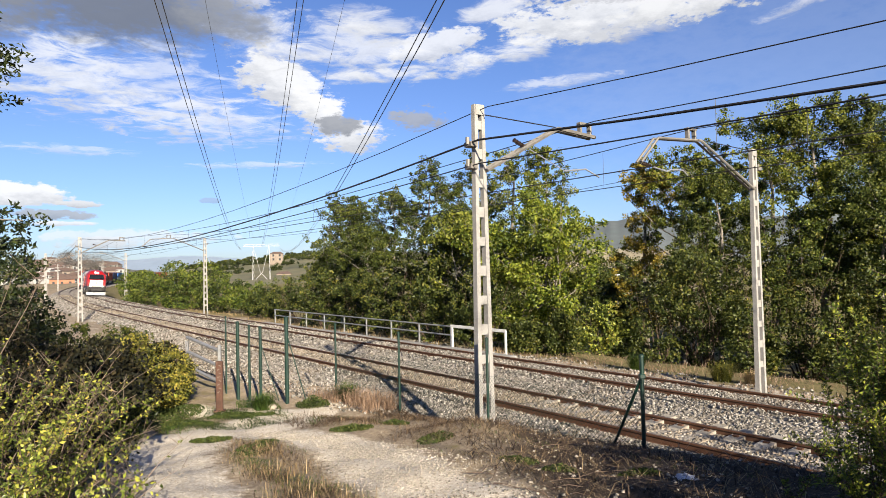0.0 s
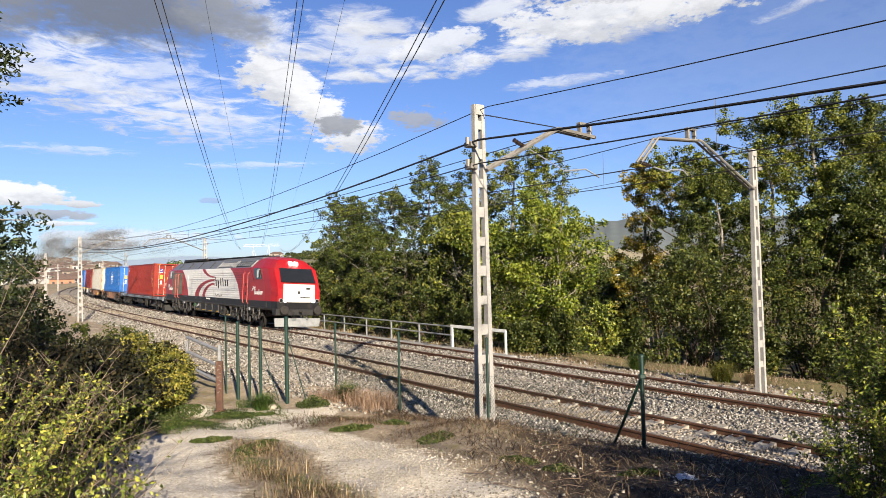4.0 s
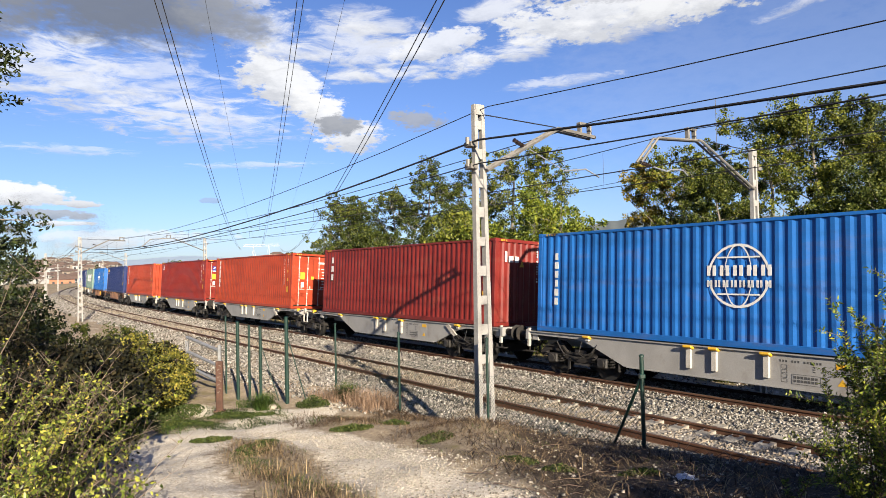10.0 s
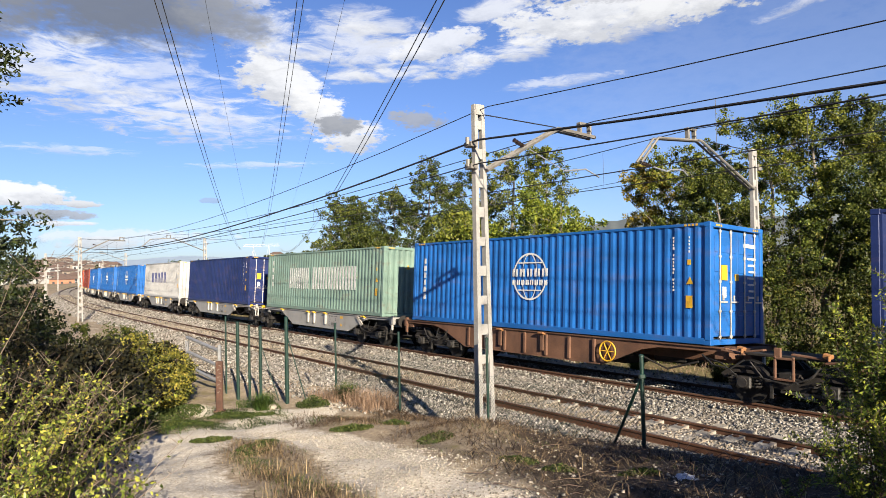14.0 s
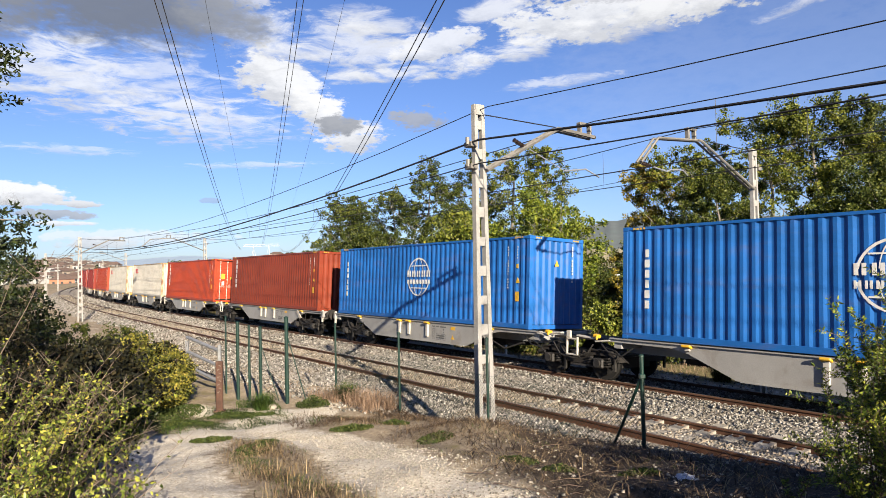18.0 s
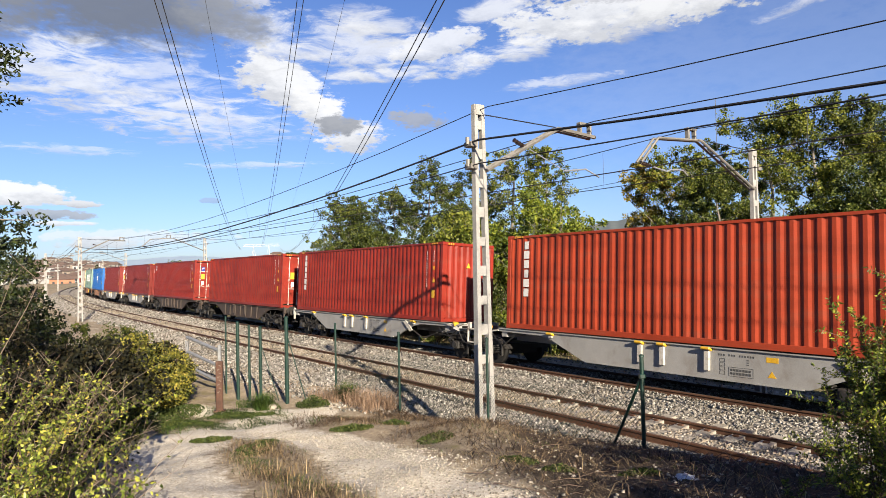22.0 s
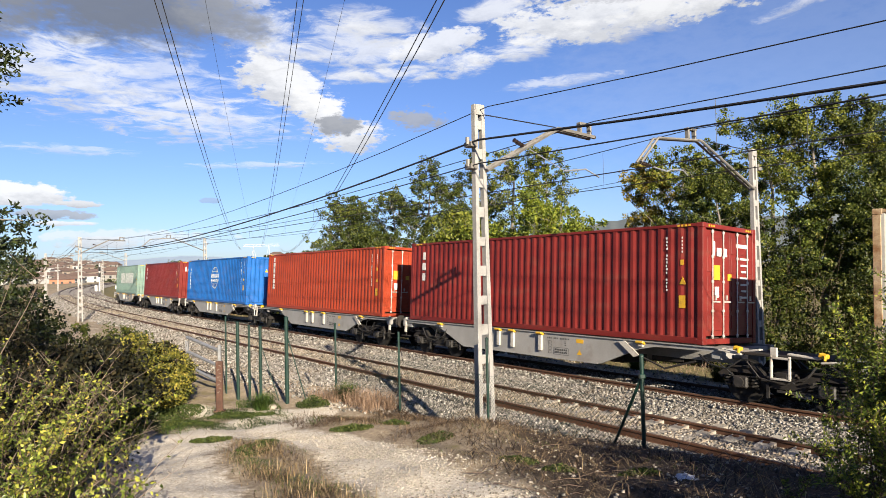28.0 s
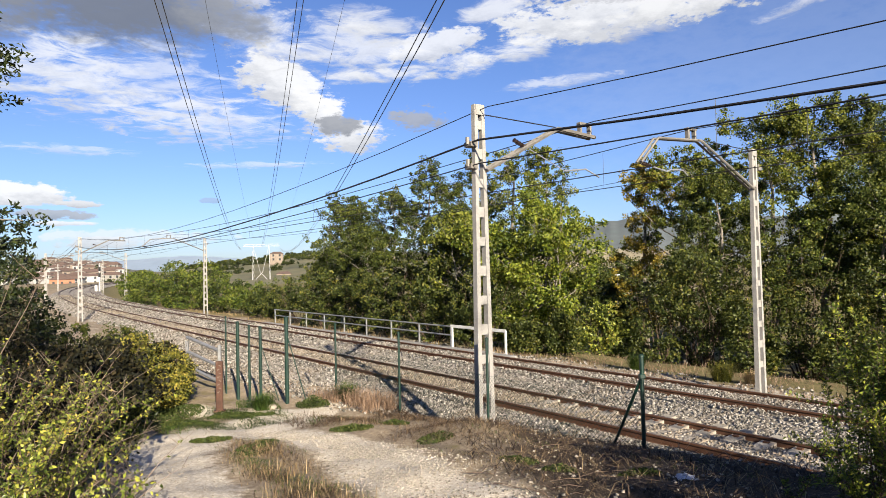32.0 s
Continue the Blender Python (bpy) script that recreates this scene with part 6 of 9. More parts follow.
        part("tank_cap", MB().cyl((2.75, sy * 1.1, 0.82), (2.75, sy * 1.42, 0.82), 0.16, 14).tube([(3.1, sy * 1.2, 1.05), (3.35, sy * 1.32, 0.72), (3.25, sy * 1.3, 0.42)], [0.10, 0.12, 0.05], 8), gear, t)
        gr = MB()
        for k in range(9):
            gr.box((-3.25 + k * 0.065, sy * 1.354, 0.92 + rr.uniform(-0.05, 0.05)), (0.17, 0.006, 0.026), Matrix.Rotation(rr.uniform(-1.3, 1.3), 3, "Y"))
        part("graffiti", gr, material("graffiti_green", [(0.0180, 0.252, 0.0600), (0.0300, 0.3, 0.0840)], 9, 0.6, 0, 0), t, "green spray scrawl")
        gw = MB()
        for k in range(9):
            gw.box((-2.5 + k * 0.06, sy * 1.354, 0.90 + rr.uniform(-0.06, 0.06)), (0.17, 0.006, 0.024), Matrix.Rotation(rr.uniform(-1.4, 1.4), 3, "Y"))
        part("graffiti", gw, WHITE, t, "white spray scrawl")
    part("fuel_tank", MB().box((0, 0, 0.80), (6.4, 2.70, 0.60), ch=0.06), BLACK, t)
    # three-axle bogies
    for sgn in (-1, 1):
        cx = sgn * 6.6
        b = part("bogie_frame", MB().box((cx, 0, 0.72), (4.6, 1.6, 0.24), ch=0.03), SOOT_SHADE, t)
        for sy in (-1, 1):
            side = MB().prism([(cx - 2.5, 0.62), (cx - 2.3, 0.92), (cx + 2.3, 0.92), (cx + 2.5, 0.62), (cx + 2.3, 0.55), (cx + 1.2, 0.70), (cx - 1.2, 0.70), (cx - 2.3, 0.55)], "y", sy * 1.14 - 0.06, sy * 1.14 + 0.06)
            part("side_frame", side, SOOT_SHADE, b)
            for k in (-1, 0, 1):
                x = cx + k * 1.85
                part("axle_box", MB().box((x, sy * 1.2, 0.52), (0.42, 0.2, 0.34), ch=0.04).cyl((x, sy * 1.28, 0.52), (x, sy * 1.36, 0.52), 0.14, 14), gear, b)
                for d in (-0.36, 0.36):
                    pts = [(x + d + 0.10 * math.cos(i * 0.8), sy * 1.22 + 0.10 * math.sin(i * 0.8), 0.42 + 0.014 * i) for i in range(30)]
                    part("coil_spring", MB().tube(pts, 0.022, 5, False), gear, b)
            part("sand_pipe", MB().tube([(cx + 2.45, sy * 1.1, 1.0), (cx + 2.6, sy * 1.05, 0.5), (cx + 2.4, sy * 0.9, 0.12)], 0.03, 6), SOOT_SHADE, b)
            for k, x in enumerate((cx - 2.35, cx - 1.35, cx - 0.45, cx + 0.5, cx + 1.4, cx + 2.3)):
                part("hanger", MB().box((x, sy * 1.33, 1.10), (0.10, 0.07, 0.34), ch=0.015).box((x + 0.05, sy * 1.34, 0.92), (0.22, 0.06, 0.06)), gear, b)
                part("shock_absorber", MB().cyl((x + 0.18, sy * 1.33, 0.50), (x + 0.20, sy * 1.33, 0.82), 0.055, 8).cyl((x + 0.19, sy * 1.33, 0.80), (x + 0.21, sy * 1.33, 1.08), 0.035, 8), gear, b)
                part("hose", MB().tube([(x + 0.30, sy * 1.36, 1.15), (x + 0.42, sy * 1.40, 0.72), (x + 0.62, sy * 1.40, 0.60), (x + 0.80, sy * 1.36, 0.86)], 0.018, 5), gear, b)
            part("frame_flange", MB().box((cx, sy * 1.21, 0.93), (4.5, 0.10, 0.04), ch=0.01).box((cx, sy * 1.24, 0.66), (2.2, 0.08, 0.05), ch=0.01), gear, b)
            part("brake_block", MB().box((cx - 0.95, sy * 1.28, 0.40), (0.14, 0.12, 0.34), ch=0.03).box((cx + 0.95, sy * 1.28, 0.40), (0.14, 0.12, 0.34), ch=0.03), gear, b)
            part("junction_box", MB().box((cx + 1.05, sy * 1.38, 1.00), (0.26, 0.08, 0.18), ch=0.02), GALV, b)
            part("damper", MB().tube([(cx - 0.9, sy * 1.25, 0.95), (cx + 0.3, sy * 1.27, 0.6)], 0.05, 8), SOOT_SHADE, b)
            part("brake_pipe", MB().tube([(cx - 2.2, sy * 1.28, 0.98), (cx - 1.0, sy * 1.3, 0.82), (cx + 0.4, sy * 1.3, 0.94), (cx + 1.6, sy * 1.29, 0.80)], 0.025, 6), SOOT_SHADE, b)
        for k in (-1, 0, 1):
            # dark box in the motor's place, added to blacken the gap between wheels
            part("traction_motor", MB().box((cx + k * 1.85 - 0.45, 0, 0.52), (0.9, 1.5, 0.62), ch=0.08), SOOT_SHADE, b)
            w = part("wheelset", cached("wheelset", wheelset, WHEEL), None, b)
            w.location = (cx + k * 1.85, 0, 0)
    # equipment on the roof
    part("radiator_grille", MB().box((4.6, 0, 3.92), (7.0, 1.7, 0.24), ch=0.10), grey, t)
    for sy in (-1, 1):
        tilt = Matrix.Rotation(sy * 0.76, 3, "X")
        for x0, n, w in ((3.12, 24, 2.95), (6.30, 9, 2.85)):
            gm = MB()
            for k in range(n):
                gm.box((x0 - w * 0.46 + w * 0.92 * k / (n - 1), sy * 1.215, 3.635), (0.05, 0.03, 0.36), tilt)
            if n < 12:
                for k in range(5):
                    u = -0.14 + 0.07 * k
                    gm.box((x0, sy * (1.215 - 0.69 * u), 3.635 + 0.72 * u), (w * 0.92, 0.03, 0.022), tilt)
            part("roof_louvres", gm, louvre_grey, t)
            part("louvre_frame", MB().box((x0, sy * 1.200, 3.63), (w, 0.02, 0.44), tilt), BLACK, t)
            for u in (-0.5, 0.5):
                part("frame_bar", MB().box((x0 + w * u, sy * 1.205, 3.64), (0.12, 0.06, 0.56), tilt), louvre_grey, t)
        for x in (-7.5, -5.0, -2.6, 0.0):
            part("roof_seam", MB().box((x, sy * 1.18, 3.66), (0.05, 0.03, 0.60), Matrix.Rotation(sy * 0.68, 3, "X")), BLACK, t)
    part("roof_walkway", MB().box((2.0, 0, 4.13), (11.0, 1.2, 0.08), ch=0.02).box((-5.6, 0, 4.14), (5.6, 1.5, 0.16), ch=0.04).box((-8.0, 0, 4.09), (1.6, 1.3, 0.14), ch=0.03), BLACK, t, "black roof equipment")
    part("exhaust", MB().box((-1.6, 0, 4.10), (1.6, 0.9, 0.16), ch=0.04).cyl((-1.6, 0, 4.05), (-1.6, 0, 4.24), 0.22, 14), BLACK, t)
    part("roof_fan", MB().cyl((-6.5, 0, 4.0), (-6.5, 0, 4.18), 0.7, 20).cyl((-4.6, 0, 4.0), (-4.6, 0, 4.17), 0.6, 20), grille, t)
    part("horn", MB().cyl((8.8, 0.3, 4.1), (9.3, 0.3, 4.1), 0.05, 8).cyl((8.8, -0.3, 4.1), (9.3, -0.3, 4.1), 0.05, 8), GALV, t)
    return t


LOCO = build_loco()
FLAT = flat_wagon()

# colour, doors ahead, marks, place behind the datum of the train
LOADS = [
    ("red", 1, "patch", 26.61), ("blue", 1, "globe", 43.81), ("cream", 0, "cream", 59.46), ("darkred", 1, "patch", 73.78), ("blue", 0, "globe", 89.41),
    ("maroon", 0, "tex", 103.55), ("orange", 1, "triton", 119.38), ("darkred", 1, "patch", 133.73), ("orange", 0, "triton", 149.16), ("navy", 0, "seaco", 163.34),
    ("blue", 1, "globe", 178.85), ("green", 0, "green", 193.23), ("navy", 1, "plain", 208.28), ("grey", 0, "greybig", 223.05), ("blue", 0, "globe", 238.77),
    ("blue", 1, "globe", 253.11), ("blue", 0, "globe", 268.76), ("brown", 0, "triton", 283.08), ("orange", 1, "triton", 298.63), ("cream", 0, "cream", 312.61),
    ("cream", 0, "cream", 328.56), ("orange", 1, "triton", 342.69), ("red", 0, "triton", 358.31), ("red", 1, "plain", 372.55), ("darkred", 1, "patch", 388.22),
    ("maroon", 0, "tex", 402.41), ("maroon", 1, "tex", 418.14), ("blue", 1, "globe", 432.56), ("green", 1, "green", 447.33), ("cream", 0, "cream", 462.22),
    ("maroon", 1, "tex", 477.95), ("orange", 1, "triton", 492.12), ("blue", 0, "globe", 507.57), ("maroon", 0, "tex", 522.01), ("green", 0, "green", 537.58),
]
WORDS = {"red": "weathered red", "darkred": "dark red", "maroon": "maroon", "orange": "orange-red", "brown": "brown-red", "blue": "bright blue", "navy": "navy blue",
         "cream": "cream", "grey": "light grey", "green": "faded green"}
MARKS = {"patch": "with a small blue patch", "globe": "with a white globe emblem", "cream": "with red letter bars", "tex": "with three white marks", "triton": "with a column of white marks",
         "seaco": "with yellow letter bars", "green": "with large white letter bars", "greybig": "with large dark blue letter bars", "plain": "with plain sides"}
WAGON_STYLE = {1: "rusty", 9: "rusty", 23: "dark", 27: "rusty"}
RUN = []


def build_train():
    made = {}
    for i, (colour, door, style, place) in enumerate(LOADS):
        key = (colour, door, style)
        if key in made:
            t = copy_thing(made[key], Matrix.Identity(4))
        else:
            t = container(colour, bool(door), style, f"{WORDS[colour]} corrugated container {MARKS[style]}, on wagon")
            made[key] = t
        RUN.append((t, place, BASE_Z))
    wag = {}
    for i in range(1, 35, 2):
        st = WAGON_STYLE.get(i, "grey")
        mid = (LOADS[i][3] + LOADS[i + 1][3]) / 2
        if st in wag:
            t = copy_thing(wag[st], Matrix.Identity(4))
        else:
            t = wag[st] = wagon(st)
        RUN.append((t, mid, 0.0))
    RUN.append((FLAT, 26.3, 0.0))
    RUN.append((LOCO, 4.25, 0.0))
    tail = thing("tail_signal", "white tail signal plate at the end of the train", "signal plate")
    part("plate", MB().box((0, -1.1, 1.75), (0.04, 0.30, 0.40), ch=0.01), WHITE, tail)
    part("bracket", MB().box((0, -1.1, 1.4), (0.05, 0.06, 0.5)), STEEL_DARK, tail)
    RUN.append((tail, 529.79 + 14.55, 0.0))


build_train()


# ---- plants ----
BARK = material("bark", [(0.0840, 0.0720, 0.0570), (0.192, 0.174, 0.15)], 3.0, 0.95, 0, 0.5, 30, 0.3, (0.0300, 0.0270, 0.0210), 0.5, 2.0, stretch=(1, 1, 0.3))
TWIG = material("twig", [(0.0330, 0.0204, 0.0138), (0.0900, 0.0600, 0.0420)], 6.0, 0.9, 0, 0.2)
TREE_GREEN = leaf_material("poplar_leaves", [(0.0132, 0.0216, 0.0042), (0.0390, 0.0540, 0.0084), (0.126, 0.141, 0.0204), (0.252, 0.24, 0.0390)])
OLIVE = leaf_material("olive_leaves", [(0.0084, 0.0144, 0.0048), (0.0192, 0.0282, 0.0072), (0.0420, 0.0510, 0.0108), (0.0780, 0.0780, 0.0180)], 0.5, 0.12)
DARKLEAF = leaf_material("dark_green_leaves", [(0.0048, 0.0084, 0.0036), (0.0108, 0.0174, 0.0054), (0.0270, 0.0348, 0.0084), (0.0540, 0.0570, 0.0132)], 0.45, 0.08)
# withered leaves, toned near black to carry the shade inside the thickets
SHADED_DEADBUSH = leaf_material("withered_shaded_leaves", [(0.0020, 0.0026, 0.0010), (0.0048, 0.0055, 0.0020), (0.0125, 0.0120, 0.0036), (0.042, 0.030, 0.010)], 0.7, 0.08)
TREE_DARK = leaf_material("alder_leaves", [(0.0072, 0.0132, 0.0036), (0.0204, 0.0318, 0.0060), (0.0630, 0.0792, 0.0144), (0.156, 0.156, 0.0330)])
TREE_LIME = leaf_material("willow_leaves", [(0.0180, 0.0312, 0.0042), (0.0510, 0.0750, 0.0084), (0.132, 0.153, 0.0180), (0.216, 0.222, 0.0300)])
TREE_GOLD = leaf_material("autumn_leaves", [(0.0720, 0.0720, 0.0120), (0.168, 0.132, 0.0180), (0.252, 0.18, 0.0270)])
SHRUB = leaf_material("shrub_leaves", [(0.0075, 0.01275, 0.00375), (0.02025, 0.02925, 0.006), (0.05625, 0.0675, 0.0135), (0.15, 0.1313, 0.027)])
BRAMBLE = leaf_material("bramble_leaves", [(0.00732, 0.0122, 0.00366), (0.02684, 0.03904, 0.00732), (0.1, 0.1244, 0.01952), (0.2257, 0.2318, 0.03904), (0.2074, 0.0915, 0.03172)], 0.4, 0.12)
YELLOWBUSH = leaf_material("small_yellow_leaves", [(0.01098, 0.01586, 0.00488), (0.04148, 0.0488, 0.01098), (0.1525, 0.1403, 0.0244), (0.3172, 0.244, 0.05124)], 0.4, 0.12)
CURVEGREEN = leaf_material("hedge_leaves", [(0.009, 0.017, 0.004), (0.032, 0.050, 0.008), (0.082, 0.105, 0.015), (0.16, 0.160, 0.028)], 0.5, 0.15)
OLEASTER = leaf_material("narrow_leaves", [(0.0144, 0.0252, 0.006), (0.048, 0.072, 0.012), (0.156, 0.186, 0.024), (0.336, 0.306, 0.0336)], 0.4, 0.16)


def leaf_arrays(p, size, rng, aspect=0.55, droop=0.25, bend=0.18):
    """Diamond leaves, each folded along its rib: points p (n, 3)."""
    n = len(p)
    d = rng.normal(size=(n, 3))
    d[:, 2] -= droop
    d /= np.linalg.norm(d, axis=1, keepdims=True) + 1e-9
    r = rng.normal(size=(n, 3))
    w = np.cross(d, r)
    w /= np.linalg.norm(w, axis=1, keepdims=True) + 1e-9
    nn = np.cross(d, w)
    L = (size * rng.uniform(0.65, 1.3, n))[:, None]
    a = p - d * L * 0.5
    b = p + d * L * 0.5
    c1 = p + w * L * aspect * 0.5 + nn * L * bend
    c2 = p - w * L * aspect * 0.5 + nn * L * bend
    v = np.stack([a, c1, b, c2], 1).reshape(-1, 3)
    k = np.arange(n)[:, None] * 4
    return v, np.concatenate([k + np.array([[0, 1, 2]]), k + np.array([[0, 2, 3]])], 0)


def clumped(rng, centres, radius, per):
    """Leaf points gathered in uneven balls round the centres."""
    n = len(centres) * per
    c = np.repeat(centres, per, 0)
    g = rng.normal(size=(n, 3))
    g /= np.linalg.norm(g, axis=1, keepdims=True)
    r = rng.random((n, 1)) ** 0.5
    rad = np.repeat(radius, per)[:, None] if hasattr(radius, "__len__") else radius
    return c + g * r * rad * np.array([1, 1, 0.75])


def tree_parts(t, h, spread, seed, mat, lean=(0, 0), base=0.25, stems=1, leaf=0.17, clumps=170, per=70, clump_r=0.55, shape="oval", bark=BARK):
    rng = np.random.default_rng(seed)
    limbs = MB()
    tips = []
    for st in range(stems):
        ox, oy = (0, 0) if stems == 1 else rng.normal(size=2) * spread * 0.18
        top = Vector((ox * 2.2 + lean[0] * h, oy * 2.2 + lean[1] * h, h * rng.uniform(0.86, 0.97)))
        pts, rad = [], []
        for i in range(8):
            u = i / 7
            pts.append(Vector((ox, oy, -0.3)).lerp(top, u) + Vector(tuple(rng.normal(size=3) * 0.018 * h * u)))
            rad.append(max(0.012, h * 0.016 * (1 - u) ** 0.8 / stems ** 0.4))
        limbs.tube(pts, rad, 8)
        nb = 24 if stems == 1 else 10
        for b in range(nb):
            u = base + (0.95 - base) * (b + rng.random()) / nb
            p0 = pts[int(u * 7)].lerp(pts[min(7, int(u * 7) + 1)], u * 7 % 1)
            prof = {"oval": math.sin(math.pi * min(1, (u - base * 0.6) / (1.06 - base * 0.6))) ** 0.7, "cone": (1.1 - u), "tall": 0.55 + 0.45 * math.sin(math.pi * u)}[shape]
            ang = b * 2.4 + rng.uniform(-0.5, 0.5)
            ln = spread * max(0.2, prof) * rng.uniform(0.65, 1.1)
            e = p0 + Vector((math.cos(ang) * ln, math.sin(ang) * ln, ln * rng.uniform(0.35, 1.0)))
            mid = p0.lerp(e, 0.5) + Vector((0, 0, -0.08 * ln))
            r0 = max(0.012, h * 0.006 * (1.1 - u))
            limbs.tube([p0, mid, e], [r0, r0 * 0.7, 0.008], 5)
            tips.append((p0, mid, e))
            for k in range(3):
                q = mid.lerp(e, rng.random())
                e2 = q + Vector(tuple(rng.normal(size=3))) * ln * 0.3
                limbs.tube([q, e2], [r0 * 0.5, 0.006], 4)
                tips.append((q, q.lerp(e2, 0.5), e2))
    part("trunk", limbs, bark, t)
    tips += [(pts[5], pts[6], pts[7])] * 4
    cs = []
    for i in range(clumps):
        p0, mid, e = tips[rng.integers(len(tips))]
        u = rng.random() ** 0.6
        q = mid.lerp(e, u) + Vector(tuple(rng.normal(size=3) * spread * 0.10))
        cs.append(tuple(q))
    cs = np.array(cs)
    rr = clump_r * rng.uniform(0.5, 1.3, len(cs))
    p = clumped(rng, cs, rr, per)
    v, f = leaf_arrays(p, leaf, rng, 0.7)
    part("crown", mesh_arrays("crown", v, f, mat), None, t)


def tree(x, y, top, spread, seed, mat, label, **kw):
    spread *= 1.12
    gz = ground_z(x, y)
    t = thing("tree", label, "tree", "trees behind the line", Matrix.Translation((x, y, gz)))
    tree_parts(t, top - gz, spread, seed, mat, **kw)
    return t


def shrub(x, y, top, sx, sy, seed, mat, label, leaf=0.12, count=4200, clump=0.34, twigs=14, name="shrub", group="shrubs", hollow=0.35, gz=None):
    """A thicket: upright stems from the ground and clumps of leaves, thicker outside."""
    gz = ground_z(x, y) if gz is None else gz
    h = top - gz
    rng = np.random.default_rng(seed)
    t = thing(name, label, "shrub", group, Matrix.Translation((x, y, gz)))
    st = MB()
    for k in range(twigs):
        a, r = rng.uniform(0, 6.28), rng.uniform(0, 0.35)
        p0 = Vector((math.cos(a) * sx * r * 0.5, math.sin(a) * sy * r * 0.5, -0.1))
        e = Vector((math.cos(a) * sx * rng.uniform(0.3, 0.95), math.sin(a) * sy * rng.uniform(0.3, 0.95), h * rng.uniform(0.55, 0.98)))
        m = p0.lerp(e, 0.5) + Vector(tuple(rng.normal(size=3) * 0.06 * h))
        st.tube([p0, m, e], [0.012 * h / 2 + 0.004, 0.006, 0.003], 5)
    part("woody_stem", st, TWIG, t)
    nc = max(12, count // 45)
    g = rng.normal(size=(nc, 3))
    g /= np.linalg.norm(g, axis=1, keepdims=True)
    r = hollow + (1 - hollow) * rng.random((nc, 1)) ** 0.6
    c = g * r * np.array([sx, sy, h * 0.55]) + np.array([0, 0, h * 0.48])
    lump = 1 + 0.22 * np.sin(c[:, 0] * 2.1 + seed) * np.sin(c[:, 1] * 1.7 + seed * 2)
    c[:, 2] *= lump
    c[:, 2] = np.clip(c[:, 2], 0.12, h * 1.02)
    p = clumped(rng, c, clump * rng.uniform(0.5, 1.3, nc), 45)
    p[:, 2] = np.maximum(p[:, 2], 0.03)
    v, f = leaf_arrays(p, leaf, rng, 0.65)
    part("foliage", mesh_arrays("foliage", v, f, mat), None, t)
    return t


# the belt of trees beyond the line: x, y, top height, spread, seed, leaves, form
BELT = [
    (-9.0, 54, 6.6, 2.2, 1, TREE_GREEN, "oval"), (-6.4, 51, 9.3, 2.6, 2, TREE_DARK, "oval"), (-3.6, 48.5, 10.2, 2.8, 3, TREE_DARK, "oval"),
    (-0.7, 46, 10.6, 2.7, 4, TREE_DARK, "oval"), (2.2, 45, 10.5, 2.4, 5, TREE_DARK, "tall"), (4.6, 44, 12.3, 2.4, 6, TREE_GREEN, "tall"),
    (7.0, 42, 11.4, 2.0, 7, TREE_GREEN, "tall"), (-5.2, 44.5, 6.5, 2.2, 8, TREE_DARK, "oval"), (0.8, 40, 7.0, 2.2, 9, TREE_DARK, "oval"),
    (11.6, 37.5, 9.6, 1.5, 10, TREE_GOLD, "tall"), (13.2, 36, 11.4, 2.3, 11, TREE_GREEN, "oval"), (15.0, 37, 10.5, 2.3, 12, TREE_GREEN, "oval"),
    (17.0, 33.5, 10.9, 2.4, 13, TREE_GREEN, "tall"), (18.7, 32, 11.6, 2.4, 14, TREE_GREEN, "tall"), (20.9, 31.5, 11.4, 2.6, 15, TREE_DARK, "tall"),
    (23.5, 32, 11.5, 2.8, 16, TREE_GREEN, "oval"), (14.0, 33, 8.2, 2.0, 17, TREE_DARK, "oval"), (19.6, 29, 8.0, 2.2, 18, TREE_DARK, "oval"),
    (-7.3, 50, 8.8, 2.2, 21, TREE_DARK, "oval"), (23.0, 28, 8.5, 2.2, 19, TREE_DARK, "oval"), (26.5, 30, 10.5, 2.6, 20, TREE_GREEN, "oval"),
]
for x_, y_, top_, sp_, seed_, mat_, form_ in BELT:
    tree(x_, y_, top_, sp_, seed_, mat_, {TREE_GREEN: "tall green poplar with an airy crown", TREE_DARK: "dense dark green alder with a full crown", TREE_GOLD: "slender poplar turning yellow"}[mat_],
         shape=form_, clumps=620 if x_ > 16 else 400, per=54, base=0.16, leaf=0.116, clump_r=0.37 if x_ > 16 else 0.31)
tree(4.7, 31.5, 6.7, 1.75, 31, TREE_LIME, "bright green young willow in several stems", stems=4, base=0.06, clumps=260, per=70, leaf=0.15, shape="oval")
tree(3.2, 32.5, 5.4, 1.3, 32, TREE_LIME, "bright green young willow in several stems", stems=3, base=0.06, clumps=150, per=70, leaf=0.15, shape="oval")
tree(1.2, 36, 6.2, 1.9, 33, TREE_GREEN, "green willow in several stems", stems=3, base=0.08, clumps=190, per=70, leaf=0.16)

